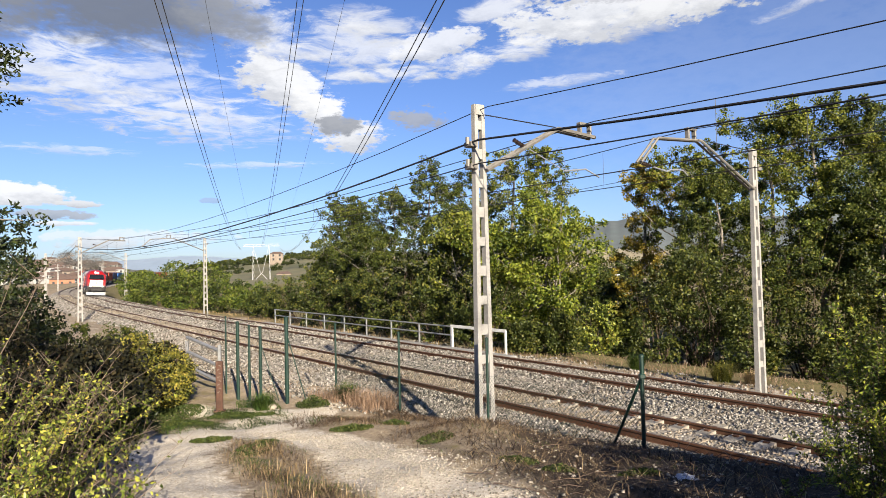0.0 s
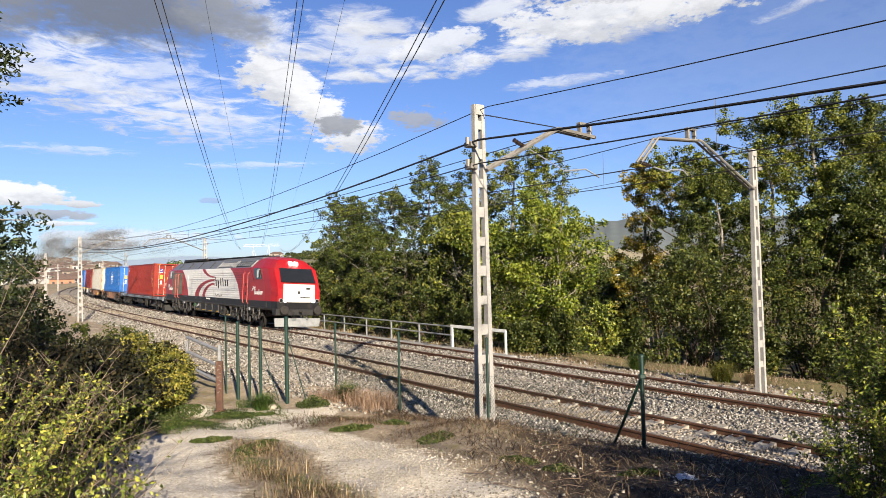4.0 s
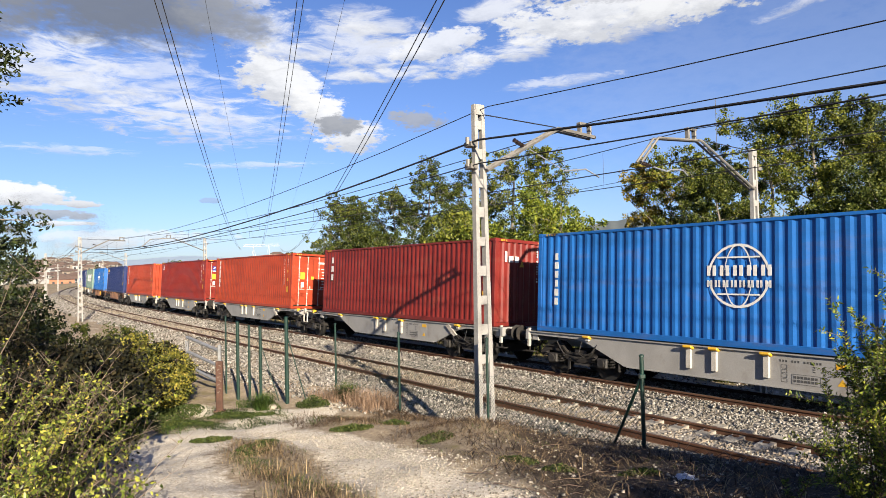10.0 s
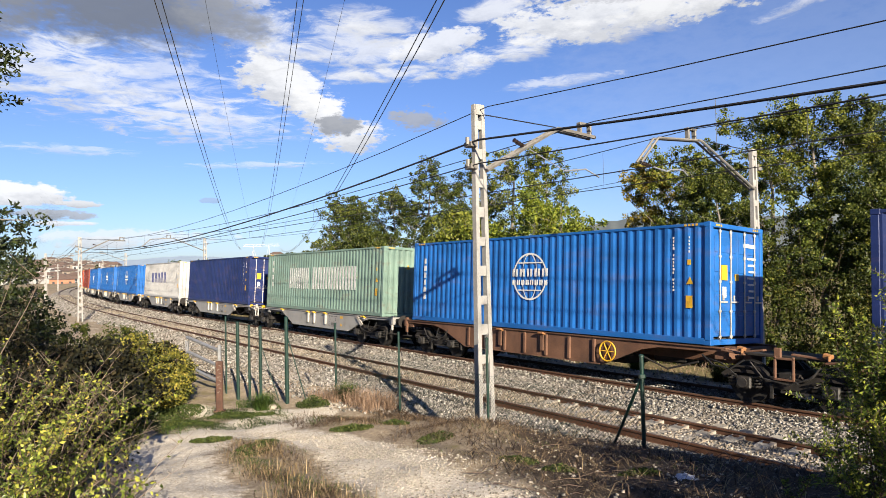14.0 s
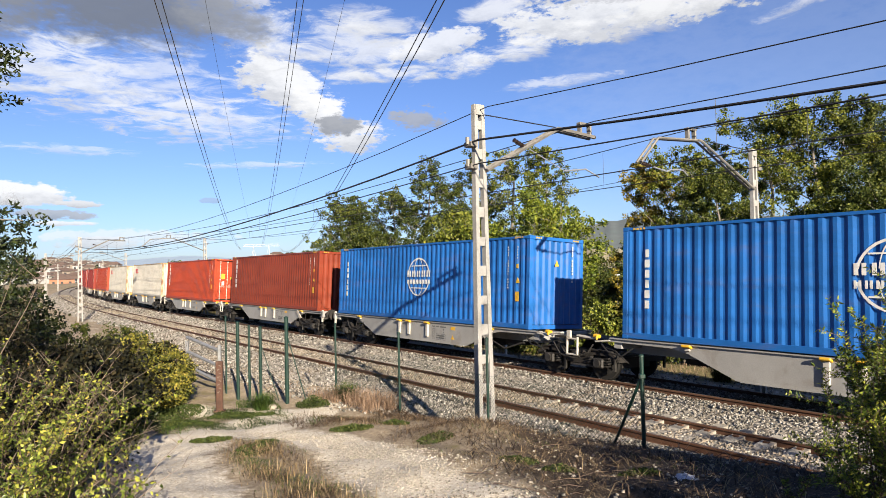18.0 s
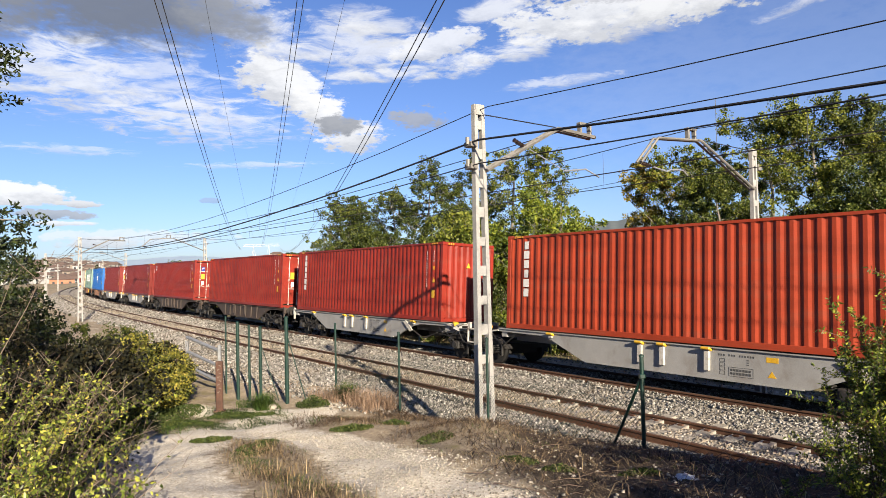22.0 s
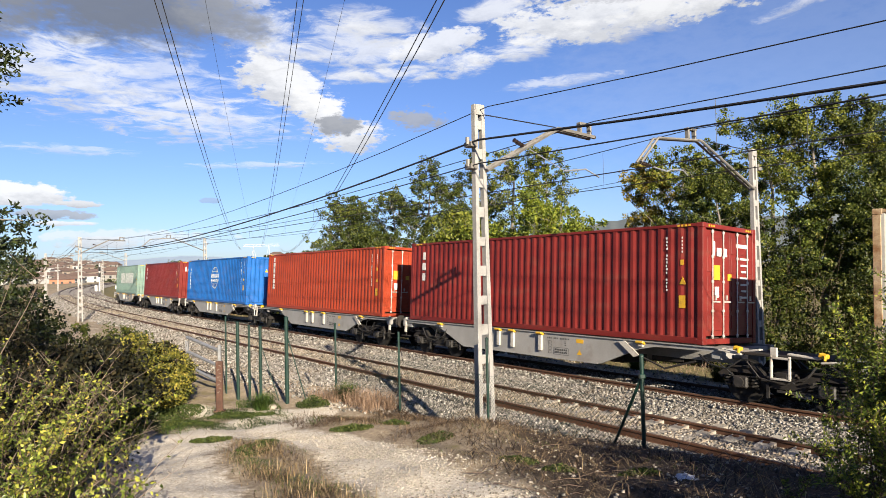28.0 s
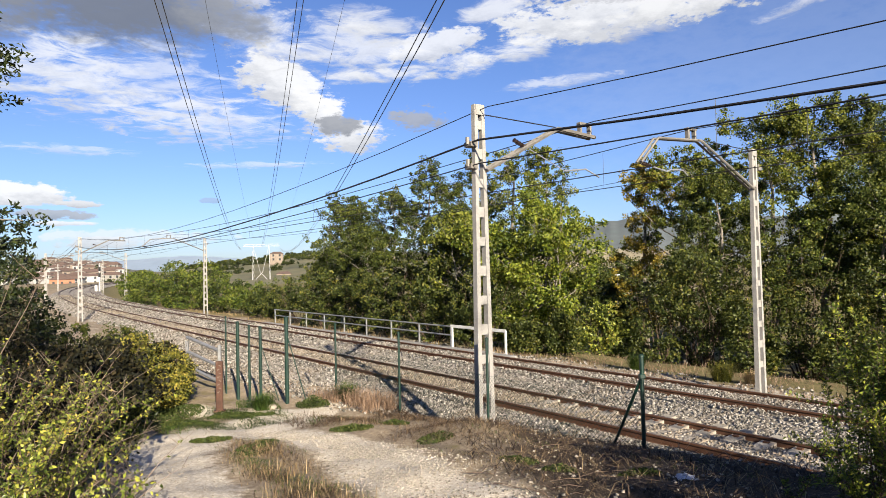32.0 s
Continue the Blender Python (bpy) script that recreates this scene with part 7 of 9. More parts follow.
# undergrowth below the belt
UNDER = [
    (2.0, 31.5, 3.4, 2.0, 1.6, SHRUB), (-0.6, 34.5, 3.6, 2.2, 1.6, SHRUB), (-3.0, 38.0, 3.6, 2.4, 1.8, SHRUB), (-5.6, 41.5, 3.2, 2.4, 1.8, SHRUB), (-8.4, 45.5, 3.0, 2.4, 1.8, SHRUB),
    (-11.6, 52, 3.0, 2.4, 2.0, SHRUB), (-14.5, 55, 2.0, 2.4, 2.0, SHRUB),
    (7.1, 30.0, 1.7, 1.1, 0.9, BRAMBLE), (5.2, 29.2, 1.0, 0.9, 0.8, SHRUB), (3.6, 29.6, 1.0, 0.9, 0.8, SHRUB),
    (9.6, 29.2, 3.4, 1.5, 1.3, SHRUB), (11.4, 28.5, 4.3, 1.8, 1.4, SHRUB), (13.4, 27.5, 4.4, 1.8, 1.4, SHRUB), (15.4, 26.8, 4.2, 1.8, 1.4, SHRUB), (17.2, 25.8, 4.2, 1.8, 1.4, SHRUB),
    (19.2, 24.8, 4.6, 1.9, 1.4, CURVEGREEN), (21.2, 23.8, 4.8, 1.9, 1.4, CURVEGREEN), (15.0, 24.8, 1.2, 1.2, 0.8, SHRUB), (17.4, 23.4, 1.7, 1.4, 0.9, BRAMBLE), (12.4, 26.2, 1.1, 1.2, 0.8, SHRUB),
    (12.0, 31.5, 6.0, 2.0, 1.5, TREE_DARK), (16.5, 30.0, 6.2, 2.2, 1.5, CURVEGREEN), (20.5, 27.2, 6.5, 2.2, 1.5, CURVEGREEN), (23.5, 24.5, 6.5, 2.4, 1.5, CURVEGREEN),
    (0.4, 42.5, 5.5, 2.6, 1.6, TREE_DARK), (-3.4, 46.5, 5.5, 2.6, 1.6, TREE_DARK), (3.8, 40, 5.8, 2.2, 1.6, TREE_DARK), (6.6, 37.5, 4.0, 1.3, 1.4, SHRUB), (8.4, 31.5, 0.6, 1.2, 1.0, TREE_DARK),
    (-7.6, 49, 5.0, 2.4, 1.6, TREE_DARK),
]
for i_, (x_, y_, top_, sx_, sy_, mat_) in enumerate(UNDER):
    shrub(x_, y_, top_, sx_, sy_, 100 + i_, mat_, "dense green thicket at the wood's edge" if mat_ is not BRAMBLE else "yellowing bramble thicket in dry grass", leaf=0.13 if y_ < 33 else 0.17,
          count=4200 if mat_ is not BRAMBLE else 3600, clump=0.40)

# bushes and low trees farther along the curve
FARBUSH = [
    (-18.8, 63, 1.9, 3.0, 2.2), (-22.4, 66, 2.8, 2.8, 2.2), (-26.4, 70, 4.2, 3.2, 2.5), (-29.9, 73, 4.3, 2.8, 2.5), (-33.6, 78, 3.2, 3.2, 2.5), (-37.8, 84, 3.5, 3.4, 2.8), (-41.6, 90, 3.4, 3.0, 2.8),
    (-46.2, 99, 3.5, 3.2, 3.0), (-51.6, 110, 3.6, 3.6, 3.2), (-57.6, 122, 3.7, 3.8, 3.2), (-16.0, 61, 1.6, 2.4, 2.0), (-64.0, 138, 3.8, 4.2, 3.5), (-29.0, 84, 3.0, 4.0, 3.0), (-36.0, 96, 4.0, 4.5, 3.0),
    (-22.0, 84, 2.0, 4.0, 3.0), (-72.0, 158, 4.0, 4.6, 4.0), (-47.0, 112, 4.0, 5.0, 3.5),
]
for i_, (x_, y_, top_, sx_, sy_) in enumerate(FARBUSH):
    shrub(x_, y_, top_, sx_, sy_, 300 + i_, (CURVEGREEN, TREE_DARK, CURVEGREEN)[i_ % 3], "rounded green bush beside the curve", leaf=0.23, count=3200, clump=0.6)

for i_, (x_, y_, top_, sx_) in enumerate(((18.2, 72, 4.6, 3.4), (22.8, 84, 5.0, 3.5), (27.0, 92, 4.2, 3.5), (22.0, 96, 4.6, 4.0), (12.6, 47, 1.8, 1.6), (15.0, 62, 2.6, 2.4))):
    shrub(x_, y_, top_, sx_, sx_ * 0.8, 340 + i_, (TREE_DARK, SHRUB, SHRUB)[i_ % 3], "bush in the meadow beyond the wood", leaf=0.28, count=3600, clump=0.8)

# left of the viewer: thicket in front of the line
shrub(-4.9, 7.6, 2.45, 1.35, 1.1, 404, SHADED_DEADBUSH, "brown-green thicket with withered leaves, darkened for inner shade", leaf=0.075, count=9000, clump=0.24, twigs=30)
shrub(-6.9, 12.6, 2.0, 1.35, 1.1, 405, SHADED_DEADBUSH, "brown-green bush above the line, leaves darkened for shade", leaf=0.08, count=9000, clump=0.24, twigs=30)
shrub(-6.85, 15.4, 1.92, 0.86, 0.8, 406, YELLOWBUSH, "rounded bush with small yellow leaves", leaf=0.062, count=15000, clump=0.17, twigs=24, hollow=0.66)
# dark filling: paints the shaded inside of the yellow bush
shrub(-6.75, 15.6, 1.5, 0.7, 0.6, 414, SHADED_DEADBUSH, "dark leaf filling for the shade inside a rounded bush", leaf=0.09, count=5000, clump=0.2, twigs=24, hollow=0.2)
shrub(-8.2, 11.0, 2.9, 1.5, 1.4, 407, SHADED_DEADBUSH, "brown-green bush above the line, leaves darkened for shade", leaf=0.075, count=6000, clump=0.28, twigs=24)
shrub(-11.75, 17.0, 4.0, 1.5, 1.5, 408, DARKLEAF, "dark green bush beside the cutting", leaf=0.10, count=10000, clump=0.32, twigs=20)
shrub(-13.6, 19.5, 3.8, 1.8, 1.6, 409, DARKLEAF, "dark green bush beside the cutting", leaf=0.10, count=5500, clump=0.34, twigs=20)
shrub(-9.6, 15.0, 1.9, 1.5, 1.3, 410, SHADED_DEADBUSH, "brown-green bush beside the cutting, leaves darkened for shade", leaf=0.09, count=5000, clump=0.3, twigs=20)
shrub(-16.5, 24.0, 2.8, 2.4, 2.0, 411, OLIVE, "green bush on the bank", leaf=0.11, count=5000, clump=0.36, twigs=20)
shrub(-12.8, 24.0, 1.5, 2.0, 1.2, 412, SHRUB, "low green bush on the bank", leaf=0.10, count=4000, clump=0.3, twigs=16)

shrub(-5.75, 11.3, 1.45, 0.6, 0.5, 413, SHRUB, "low dark brown-green bush beside the path", leaf=0.06, count=4000, clump=0.2, twigs=30)

def shoot_bush(x, y, h, r, n, seed, mat, label, leaf=0.05, aspect=0.3, step=0.028, spread=0.5, arch=0.2, bare=0.15, name="shrub", stem=0.007, side=5, wood_mat=TWIG):
    """A bush of single shoots, each with leaves set along it; some shoots stay bare at the tip."""
    gz = ground_z(x, y)
    rng = np.random.default_rng(seed)
    t = thing(name, label, "shrub", "bushes near the path", Matrix.Translation((x, y, gz)))
    wood = MB()
    P, Dr = [], []
    for k in range(n):
        a, q = rng.uniform(0, 6.28), r * rng.random() ** 0.5
        b = Vector((math.cos(a) * q * 0.6, math.sin(a) * q * 0.6, -0.05))
        hh = h * rng.uniform(0.55, 1.0) * (1 - 0.25 * q / r)
        out = Vector((math.cos(a), math.sin(a), 0)) * (q * spread + rng.normal() * 0.06) + Vector((rng.normal() * 0.05, rng.normal() * 0.05, 0))
        c1 = b + Vector((0, 0, hh * 0.6)) + out * 0.3
        e = b + Vector((0, 0, hh)) + out + Vector((math.cos(a), math.sin(a), -0.4)) * arch * rng.random() * hh
        pts = [b * (1 - u) ** 2 + c1 * 2 * u * (1 - u) + e * u * u for u in np.linspace(0, 1, 7)]
        wood.tube(pts, [stem * (1.15 - u) for u in np.linspace(0, 1, 7)], 4, False)
        chains = [pts]
        for _ in range(side):
            u = rng.uniform(0.35, 0.95)
            i = int(u * 6)
            o = pts[i].lerp(pts[min(6, i + 1)], u * 6 % 1)
            v = Vector(tuple(rng.normal(size=3)))
            v.z = abs(v.z) + 0.5
            v = v.normalized() * hh * rng.uniform(0.08, 0.2)
            ch = [o, o + v * 0.5, o + v]
            wood.tube(ch, [stem * 0.5, stem * 0.4, stem * 0.2], 3, False)
            chains.append(ch)
        stop = 1.0 if rng.random() > bare else rng.uniform(0.4, 0.8)
        for ci, ch in enumerate(chains):
            m = len(ch) - 1
            ln = sum((ch[i + 1] - ch[i]).length for i in range(m))
            cnt = int(ln / step)
            for j in range(cnt):
                u = (0.12 if ci == 0 else 0.05) + (0.88 if ci == 0 else 0.95) * j / max(1, cnt)
                if u > stop:
                    break
                i = min(m - 1, int(u * m))
                P.append(tuple(ch[i].lerp(ch[i + 1], u * m - i)))
                Dr.append(tuple((ch[i + 1] - ch[i]).normalized()))
    part("woody_stem", wood, wood_mat, t)
    P, Dr = np.array(P), np.array(Dr)
    m = len(P)
    rv = rng.normal(size=(m, 3))
    rv -= (rv * Dr).sum(1, keepdims=True) * Dr
    rv /= np.linalg.norm(rv, axis=1, keepdims=True)
    d = rv * 0.85 + Dr * rng.uniform(0.1, 0.8, (m, 1))
    d /= np.linalg.norm(d, axis=1, keepdims=True)
    w = np.cross(d, rng.normal(size=(m, 3)))
    w /= np.linalg.norm(w, axis=1, keepdims=True)
    nn = np.cross(d, w)
    L = (leaf * rng.uniform(0.6, 1.3, m))[:, None]
    mid = P + d * L * 0.5
    v = np.stack([P, mid + w * L * aspect * 0.5 + nn * L * 0.1, P + d * L, mid - w * L * aspect * 0.5 + nn * L * 0.1], 1).reshape(-1, 3)
    k = np.arange(m)[:, None] * 4
    f = np.concatenate([k + np.array([[0, 1, 2]]), k + np.array([[0, 2, 3]])], 0)
    part("foliage", mesh_arrays("foliage", v, f, mat), None, t)


# left of the path: straggling bushes with yellow-green leaves
for x_, y_, h_, r_, n_, sd_ in ((-3.45, 5.0, 1.75, 0.70, 46, 431), (-4.1, 5.7, 2.0, 0.80, 52, 432), (-2.80, 4.35, 1.25, 0.45, 34, 433), (-4.6, 6.9, 1.85, 0.7, 40, 434), (-3.0, 3.6, 1.2, 0.5, 36, 435), (-5.2, 6.2, 2.2, 0.8, 46, 436)):
    shoot_bush(x_, y_, h_, r_, n_, sd_, BRAMBLE, "straggling bush with yellow-green leaves and bare twigs", leaf=0.040, aspect=0.55, step=0.019, spread=0.9, arch=0.5, bare=0.3, stem=0.006, side=6)

CANE = material("pale_cane", [(0.085, 0.062, 0.048), (0.17, 0.13, 0.10)], 6.0, 0.8, 0, 0.2)
for x_, y_, h_, sd_ in ((-3.3, 4.7, 1.75, 451), (-4.2, 5.5, 2.1, 452), (-3.9, 6.3, 2.2, 453), (-3.0, 5.2, 1.3, 454)):
    shoot_bush(x_, y_, h_, 0.6, 13, sd_, BRAMBLE, "long bare arching canes with few leaves", leaf=0.042, aspect=0.5, step=0.11, spread=1.0, arch=0.65, bare=0.6, stem=0.0065, side=6, wood_mat=CANE)


def dead_branches():
    """Bare grey branches that lean out of the thicket, forked towards their ends."""
    x, y = -5.1, 6.9
    gz = ground_z(x, y)
    t = thing("dead_branch", "bare grey forked branches leaning out of a thicket", "branch", m=Matrix.Translation((x, y, gz)))
    rng = np.random.default_rng(61)
    for ex, ez, k in ((1.00, 2.72, 0.008), (0.62, 2.45, 0.007), (1.75, 1.15, 0.008), (2.1, 0.85, 0.006)):
        e = Vector((ex, rng.uniform(-0.2, 0.2), ez))
        m = e * 0.5 + Vector((-0.22, 0, 0.05))
        b = MB().tube([Vector((-0.1, 0, -0.1)), m, e * 0.78 + Vector((-0.08, 0, 0.0)), e], [k, k * 0.8, k * 0.5, 0.002], 5)
        for _ in range(7):
            u = rng.uniform(0.45, 0.95)
            o = m.lerp(e, (u - 0.45) / 0.55)
            v = Vector((rng.uniform(-0.25, 0.3), rng.uniform(-0.2, 0.2), rng.uniform(0.05, 0.34)))
            b.tube([o, o + v * 0.6, o + v + Vector((0.03, 0, 0))], [k * 0.4, k * 0.3, 0.0012], 4)
        part("branch", b, CANE, t)


dead_branches()

# right of the viewer: evergreen shrub with narrow leaves
for x_, y_, h_, r_, n_, sd_, arch_ in ((4.25, 6.05, 2.60, 0.30, 40, 441, 0.16), (4.58, 5.9, 2.5, 0.42, 60, 442, 0.16), (4.04, 6.1, 2.3, 0.28, 16, 443, 0.2), (3.76, 6.15, 2.35, 0.16, 3, 448, 0.14), (4.80, 5.2, 2.0, 0.5, 44, 444, 0.25), (4.05, 5.85, 1.6, 0.34, 18, 445, 0.8), (3.75, 5.9, 1.15, 0.30, 16, 449, 0.9), (3.14, 6.1, 0.62, 0.20, 3, 446, 0.3), (4.5, 5.45, 1.2, 0.3, 12, 447, 0.6)):
    shoot_bush(x_, y_, h_, r_, n_, sd_, OLEASTER, "upright evergreen shrub with narrow glossy leaves", leaf=0.046, aspect=0.36, step=0.011, spread=0.75, arch=arch_, bare=0.0, stem=0.006, side=6)
# unseen shrubs outside the view, added to cast shade over the bank
shrub(4.6, 3.2, 3.1, 1.0, 1.0, 422, OLEASTER, "upright evergreen shrub with narrow glossy leaves", leaf=0.07, count=3200, clump=0.16, twigs=30)
shrub(3.7, 2.3, 3.0, 0.9, 0.9, 423, OLEASTER, "upright evergreen shrub with narrow glossy leaves", leaf=0.07, count=3200, clump=0.16, twigs=30)
shrub(5.4, 1.0, 3.6, 1.3, 1.3, 424, OLEASTER, "upright evergreen shrub with narrow glossy leaves", leaf=0.08, count=3200, clump=0.2, twigs=24)
shrub(6.4, 4.0, 3.0, 1.2, 1.2, 425, OLEASTER, "upright evergreen shrub with narrow glossy leaves", leaf=0.08, count=3200, clump=0.2, twigs=24)

# one more out of view, added to shade the near rail
shrub(8.6, 4.7, 3.1, 1.4, 1.3, 426, OLEASTER, "upright evergreen shrub with narrow glossy leaves", leaf=0.09, count=3200, clump=0.25, twigs=24)


def overhanging_tree():
    """A tree beside the viewer, of which only branch ends reach into sight."""
    x, y = -7.6, 8.2
    gz = ground_z(x, y)
    t = thing("tree", "dark tree beside the path with drooping branch ends", "tree", m=Matrix.Translation((x, y, gz)))
    rng = np.random.default_rng(77)
    tr = MB()
    tr.tube([(0, 0, -0.3), (0.1, 0, 2), (-0.1, 0.1, 4), (0.1, 0.1, 6.2)], [0.16, 0.13, 0.09, 0.04], 10)
    cs = []
    for z0, (ex, ez) in ((3.0, (2.15, 3.3)), (3.2, (2.05, 3.0)), (2.9, (1.8, 2.6)), (4.4, (1.80, 4.75)), (4.6, (1.75, 5.1)), (4.2, (1.75, 4.35)), (4.6, (2.12, 5.35)), (4.8, (2.05, 5.75)), (4.5, (2.15, 5.05)), (4.7, (1.9, 5.55)), (3.4, (-1.5, 4.0)), (4.0, (0.6, 5.6)), (3.0, (1.0, 3.6))):
        y1 = rng.uniform(-0.4, 0.4)
        m = Vector((ex * 0.5, y1 * 0.5, (z0 + ez) / 2 + 0.2))
        e = Vector((ex, y1, ez))
        tr.tube([(0, 0, z0), m, e], [0.045, 0.02, 0.006], 6)
        for k in range(16):
            q = m.lerp(e, 0.25 + 0.8 * rng.random())
            cs.append(tuple(q + Vector(tuple(rng.normal(size=3) * 0.14))))
    part("trunk", tr, BARK, t)
    cs = np.array(cs)
    p = clumped(rng, cs, 0.16, 26)
    v, f = leaf_arrays(p, 0.085, rng, 0.38)
    part("crown", mesh_arrays("crown", v, f, DARKLEAF), None, t)


overhanging_tree()


# ---- grass and weeds ----
def blades(name, pts, h, w, lean, mat, label, seed):
    """Thin upright blades, one object of stuff. pts (n, 3)."""
    rng = np.random.default_rng(seed)
    n = len(pts)
    a = rng.uniform(0, 2 * np.pi, n)
    d = np.stack([np.cos(a), np.sin(a), np.zeros(n)], -1)
    s = np.stack([-np.sin(a), np.cos(a), np.zeros(n)], -1)
    hh = (h * rng.uniform(0.4, 1.25, n))[:, None]
    ww = w * rng.uniform(0.6, 1.4, n)[:, None]
    up = np.array([0, 0, 1.0])
    ln = lean * rng.uniform(0.2, 1.6, n)[:, None]
    m = pts + up * hh * 0.6 + d * hh * ln * 0.35
    e = pts + up * hh * np.maximum(0.15, 1 - 0.4 * ln) + d * hh * ln
    v = np.stack([pts - s * ww, pts + s * ww, m + s * ww * 0.7, m - s * ww * 0.7, e], 1).reshape(-1, 3)
    k = np.arange(n)[:, None] * 5
    f = np.concatenate([k + np.array([[0, 1, 2]]), k + np.array([[0, 2, 3]]), k + np.array([[3, 2, 4]])], 0)
    ob = new(name, mesh_arrays(name, v, f, mat))
    return tagged(ob, label, "grass", kind="stuff")


def scatter(rng, n, x0, x1, y0, y1, keep):
    x, y = rng.uniform(x0, x1, n), rng.uniform(y0, y1, n)
    k = keep(x, y) > rng.random(n)
    x, y = x[k], y[k]
    return np.stack([x, y, land(x, y) - 0.01], -1)


def patchy(x, y, f, seed):
    return 0.5 + 0.5 * np.sin(x * f + seed) * np.sin(y * f * 1.13 + seed * 1.7) + 0.35 * np.sin(x * f * 2.3 + y * f * 1.9 + seed * 0.6)


DRY = leaf_material("dry_grass", [(0.1125, 0.07125, 0.0375), (0.24, 0.1725, 0.09375), (0.375, 0.2925, 0.18)], 0.7, 0.2)
FRESH = leaf_material("fresh_grass", [(0.0225, 0.045, 0.0081), (0.045, 0.0765, 0.0135), (0.0765, 0.099, 0.0225)], 0.6, 0.3)
BROWNWEED = leaf_material("brown_weed", [(0.0210, 0.0132, 0.0090), (0.0900, 0.0600, 0.0360), (0.252, 0.18, 0.114)], 0.8, 0.15)


WEEDGREEN = leaf_material("weed_green", [(0.01296, 0.0216, 0.005184), (0.03024, 0.04536, 0.009504), (0.0648, 0.07344, 0.01728)], 0.6, 0.2)
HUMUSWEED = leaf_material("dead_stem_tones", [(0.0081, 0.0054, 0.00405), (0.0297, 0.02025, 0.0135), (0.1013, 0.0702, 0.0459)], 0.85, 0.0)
PINKGRASS = leaf_material("pink_dry_grass", [(0.1218, 0.07395, 0.04785), (0.261, 0.174, 0.1218), (0.4176, 0.3132, 0.2349)], 0.8, 0.25)


def grass_everywhere():
    rng = np.random.default_rng(21)

    def off(x, y):
        return trk_inv(x, y)[1]
    # dry turf beside the path and down the bank
    blades("dry_grass", scatter(rng, 60000, -5, 6, 5.5, 14, lambda x, y: np.clip(0.55 - path_mask(x, y), 0, 1) * np.where((x > 0.4) & (y < 10.8), 0.08, 0.7) * (off(x, y) < -6.6) * np.clip(patchy(x, y, 1.9, 1) + 0.1, 0, 1)),
           0.055, 0.0024, 1.3, DRY, "short dry straw-coloured grass beside the path", 1)
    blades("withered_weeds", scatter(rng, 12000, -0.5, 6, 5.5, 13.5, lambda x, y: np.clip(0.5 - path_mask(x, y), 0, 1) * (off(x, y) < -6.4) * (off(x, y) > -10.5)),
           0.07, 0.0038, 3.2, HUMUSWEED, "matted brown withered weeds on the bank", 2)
    blades("green_grass", scatter(rng, 30000, -6, 4, 4, 15.5, lambda x, y: np.clip(0.5 - path_mask(x, y), 0, 1) * (off(x, y) < -6.7) * (patchy(x, y, 1.3, 7) > 0.95)),
           0.075, 0.003, 0.8, FRESH, "short green grass in patches beside the path", 3)
    blades("green_grass", scatter(rng, 26000, -6.2, -2.6, 11.6, 16.2, lambda x, y: (patchy(x, y, 1.6, 3) > 0.75) * np.clip(0.8 - path_mask(x, y), 0, 1)),
           0.09, 0.004, 0.9, FRESH, "low green weeds round the gate posts", 4)
    # the worn island of turf between the two trodden lines
    def island(x, y):
        c = -1.42 - (y - 6.9) * 0.49
        return np.clip(1.3 - np.abs(x - c) / 0.50, 0, 1) * np.clip((11.2 - y) / 1.2, 0, 1)
    blades("dry_grass", scatter(rng, 34000, -4, 0, 5.5, 11.2, lambda x, y: island(x, y) * np.clip(patchy(x, y, 3.1, 2), 0, 1)), 0.06, 0.0026, 1.4, DRY, "worn straw-coloured turf between trodden lines", 11)
    blades("green_grass", scatter(rng, 40000, -4, 0, 5.5, 11.2, lambda x, y: island(x, y) * np.clip(patchy(x, y, 2.2, 5) - 0.25, 0, 1)), 0.06, 0.003, 1.0, FRESH, "short green grass in the worn turf", 12)
    blades("withered_weeds", scatter(rng, 26000, -4, 0, 5.5, 11.2, lambda x, y: island(x, y) * np.clip(patchy(x, y, 2.7, 9) - 0.1, 0, 1)), 0.11, 0.003, 1.2, BROWNWEED, "brown seed heads in the worn turf", 13)
    blades("green_grass", scatter(rng, 60000, -8.0, -2.9, 12.2, 15.6, lambda x, y: np.clip(1.6 - np.hypot((x + 5.5) / 1.5, (y - 13.8) / 1.0), 0, 1) * np.clip(patchy(x, y, 2.3, 2) + 0.1, 0, 1)), 0.06, 0.006, 1.4, WEEDGREEN, "low green weeds beside the iron post", 14)
    blades("withered_weeds", scatter(rng, 30000, -3.4, 1.2, 12.2, 15.2, lambda x, y: np.clip(1.4 - np.hypot((x + 1.1) / 2.0, (y - 13.7) / 1.1), 0, 1) * np.clip(patchy(x, y, 2.0, 6), 0, 1)), 0.10, 0.004, 1.5, BROWNWEED, "matted brown weeds below the fence", 15)
    blades("green_grass", scatter(rng, 16000, -3.4, 1.2, 12.2, 15.2, lambda x, y: np.clip(1.3 - np.hypot((x + 1.1) / 2.0, (y - 13.5) / 0.9), 0, 1) * (patchy(x, y, 2.4, 1) > 0.9)), 0.09, 0.004, 1.0, WEEDGREEN, "low green weeds below the fence", 16)
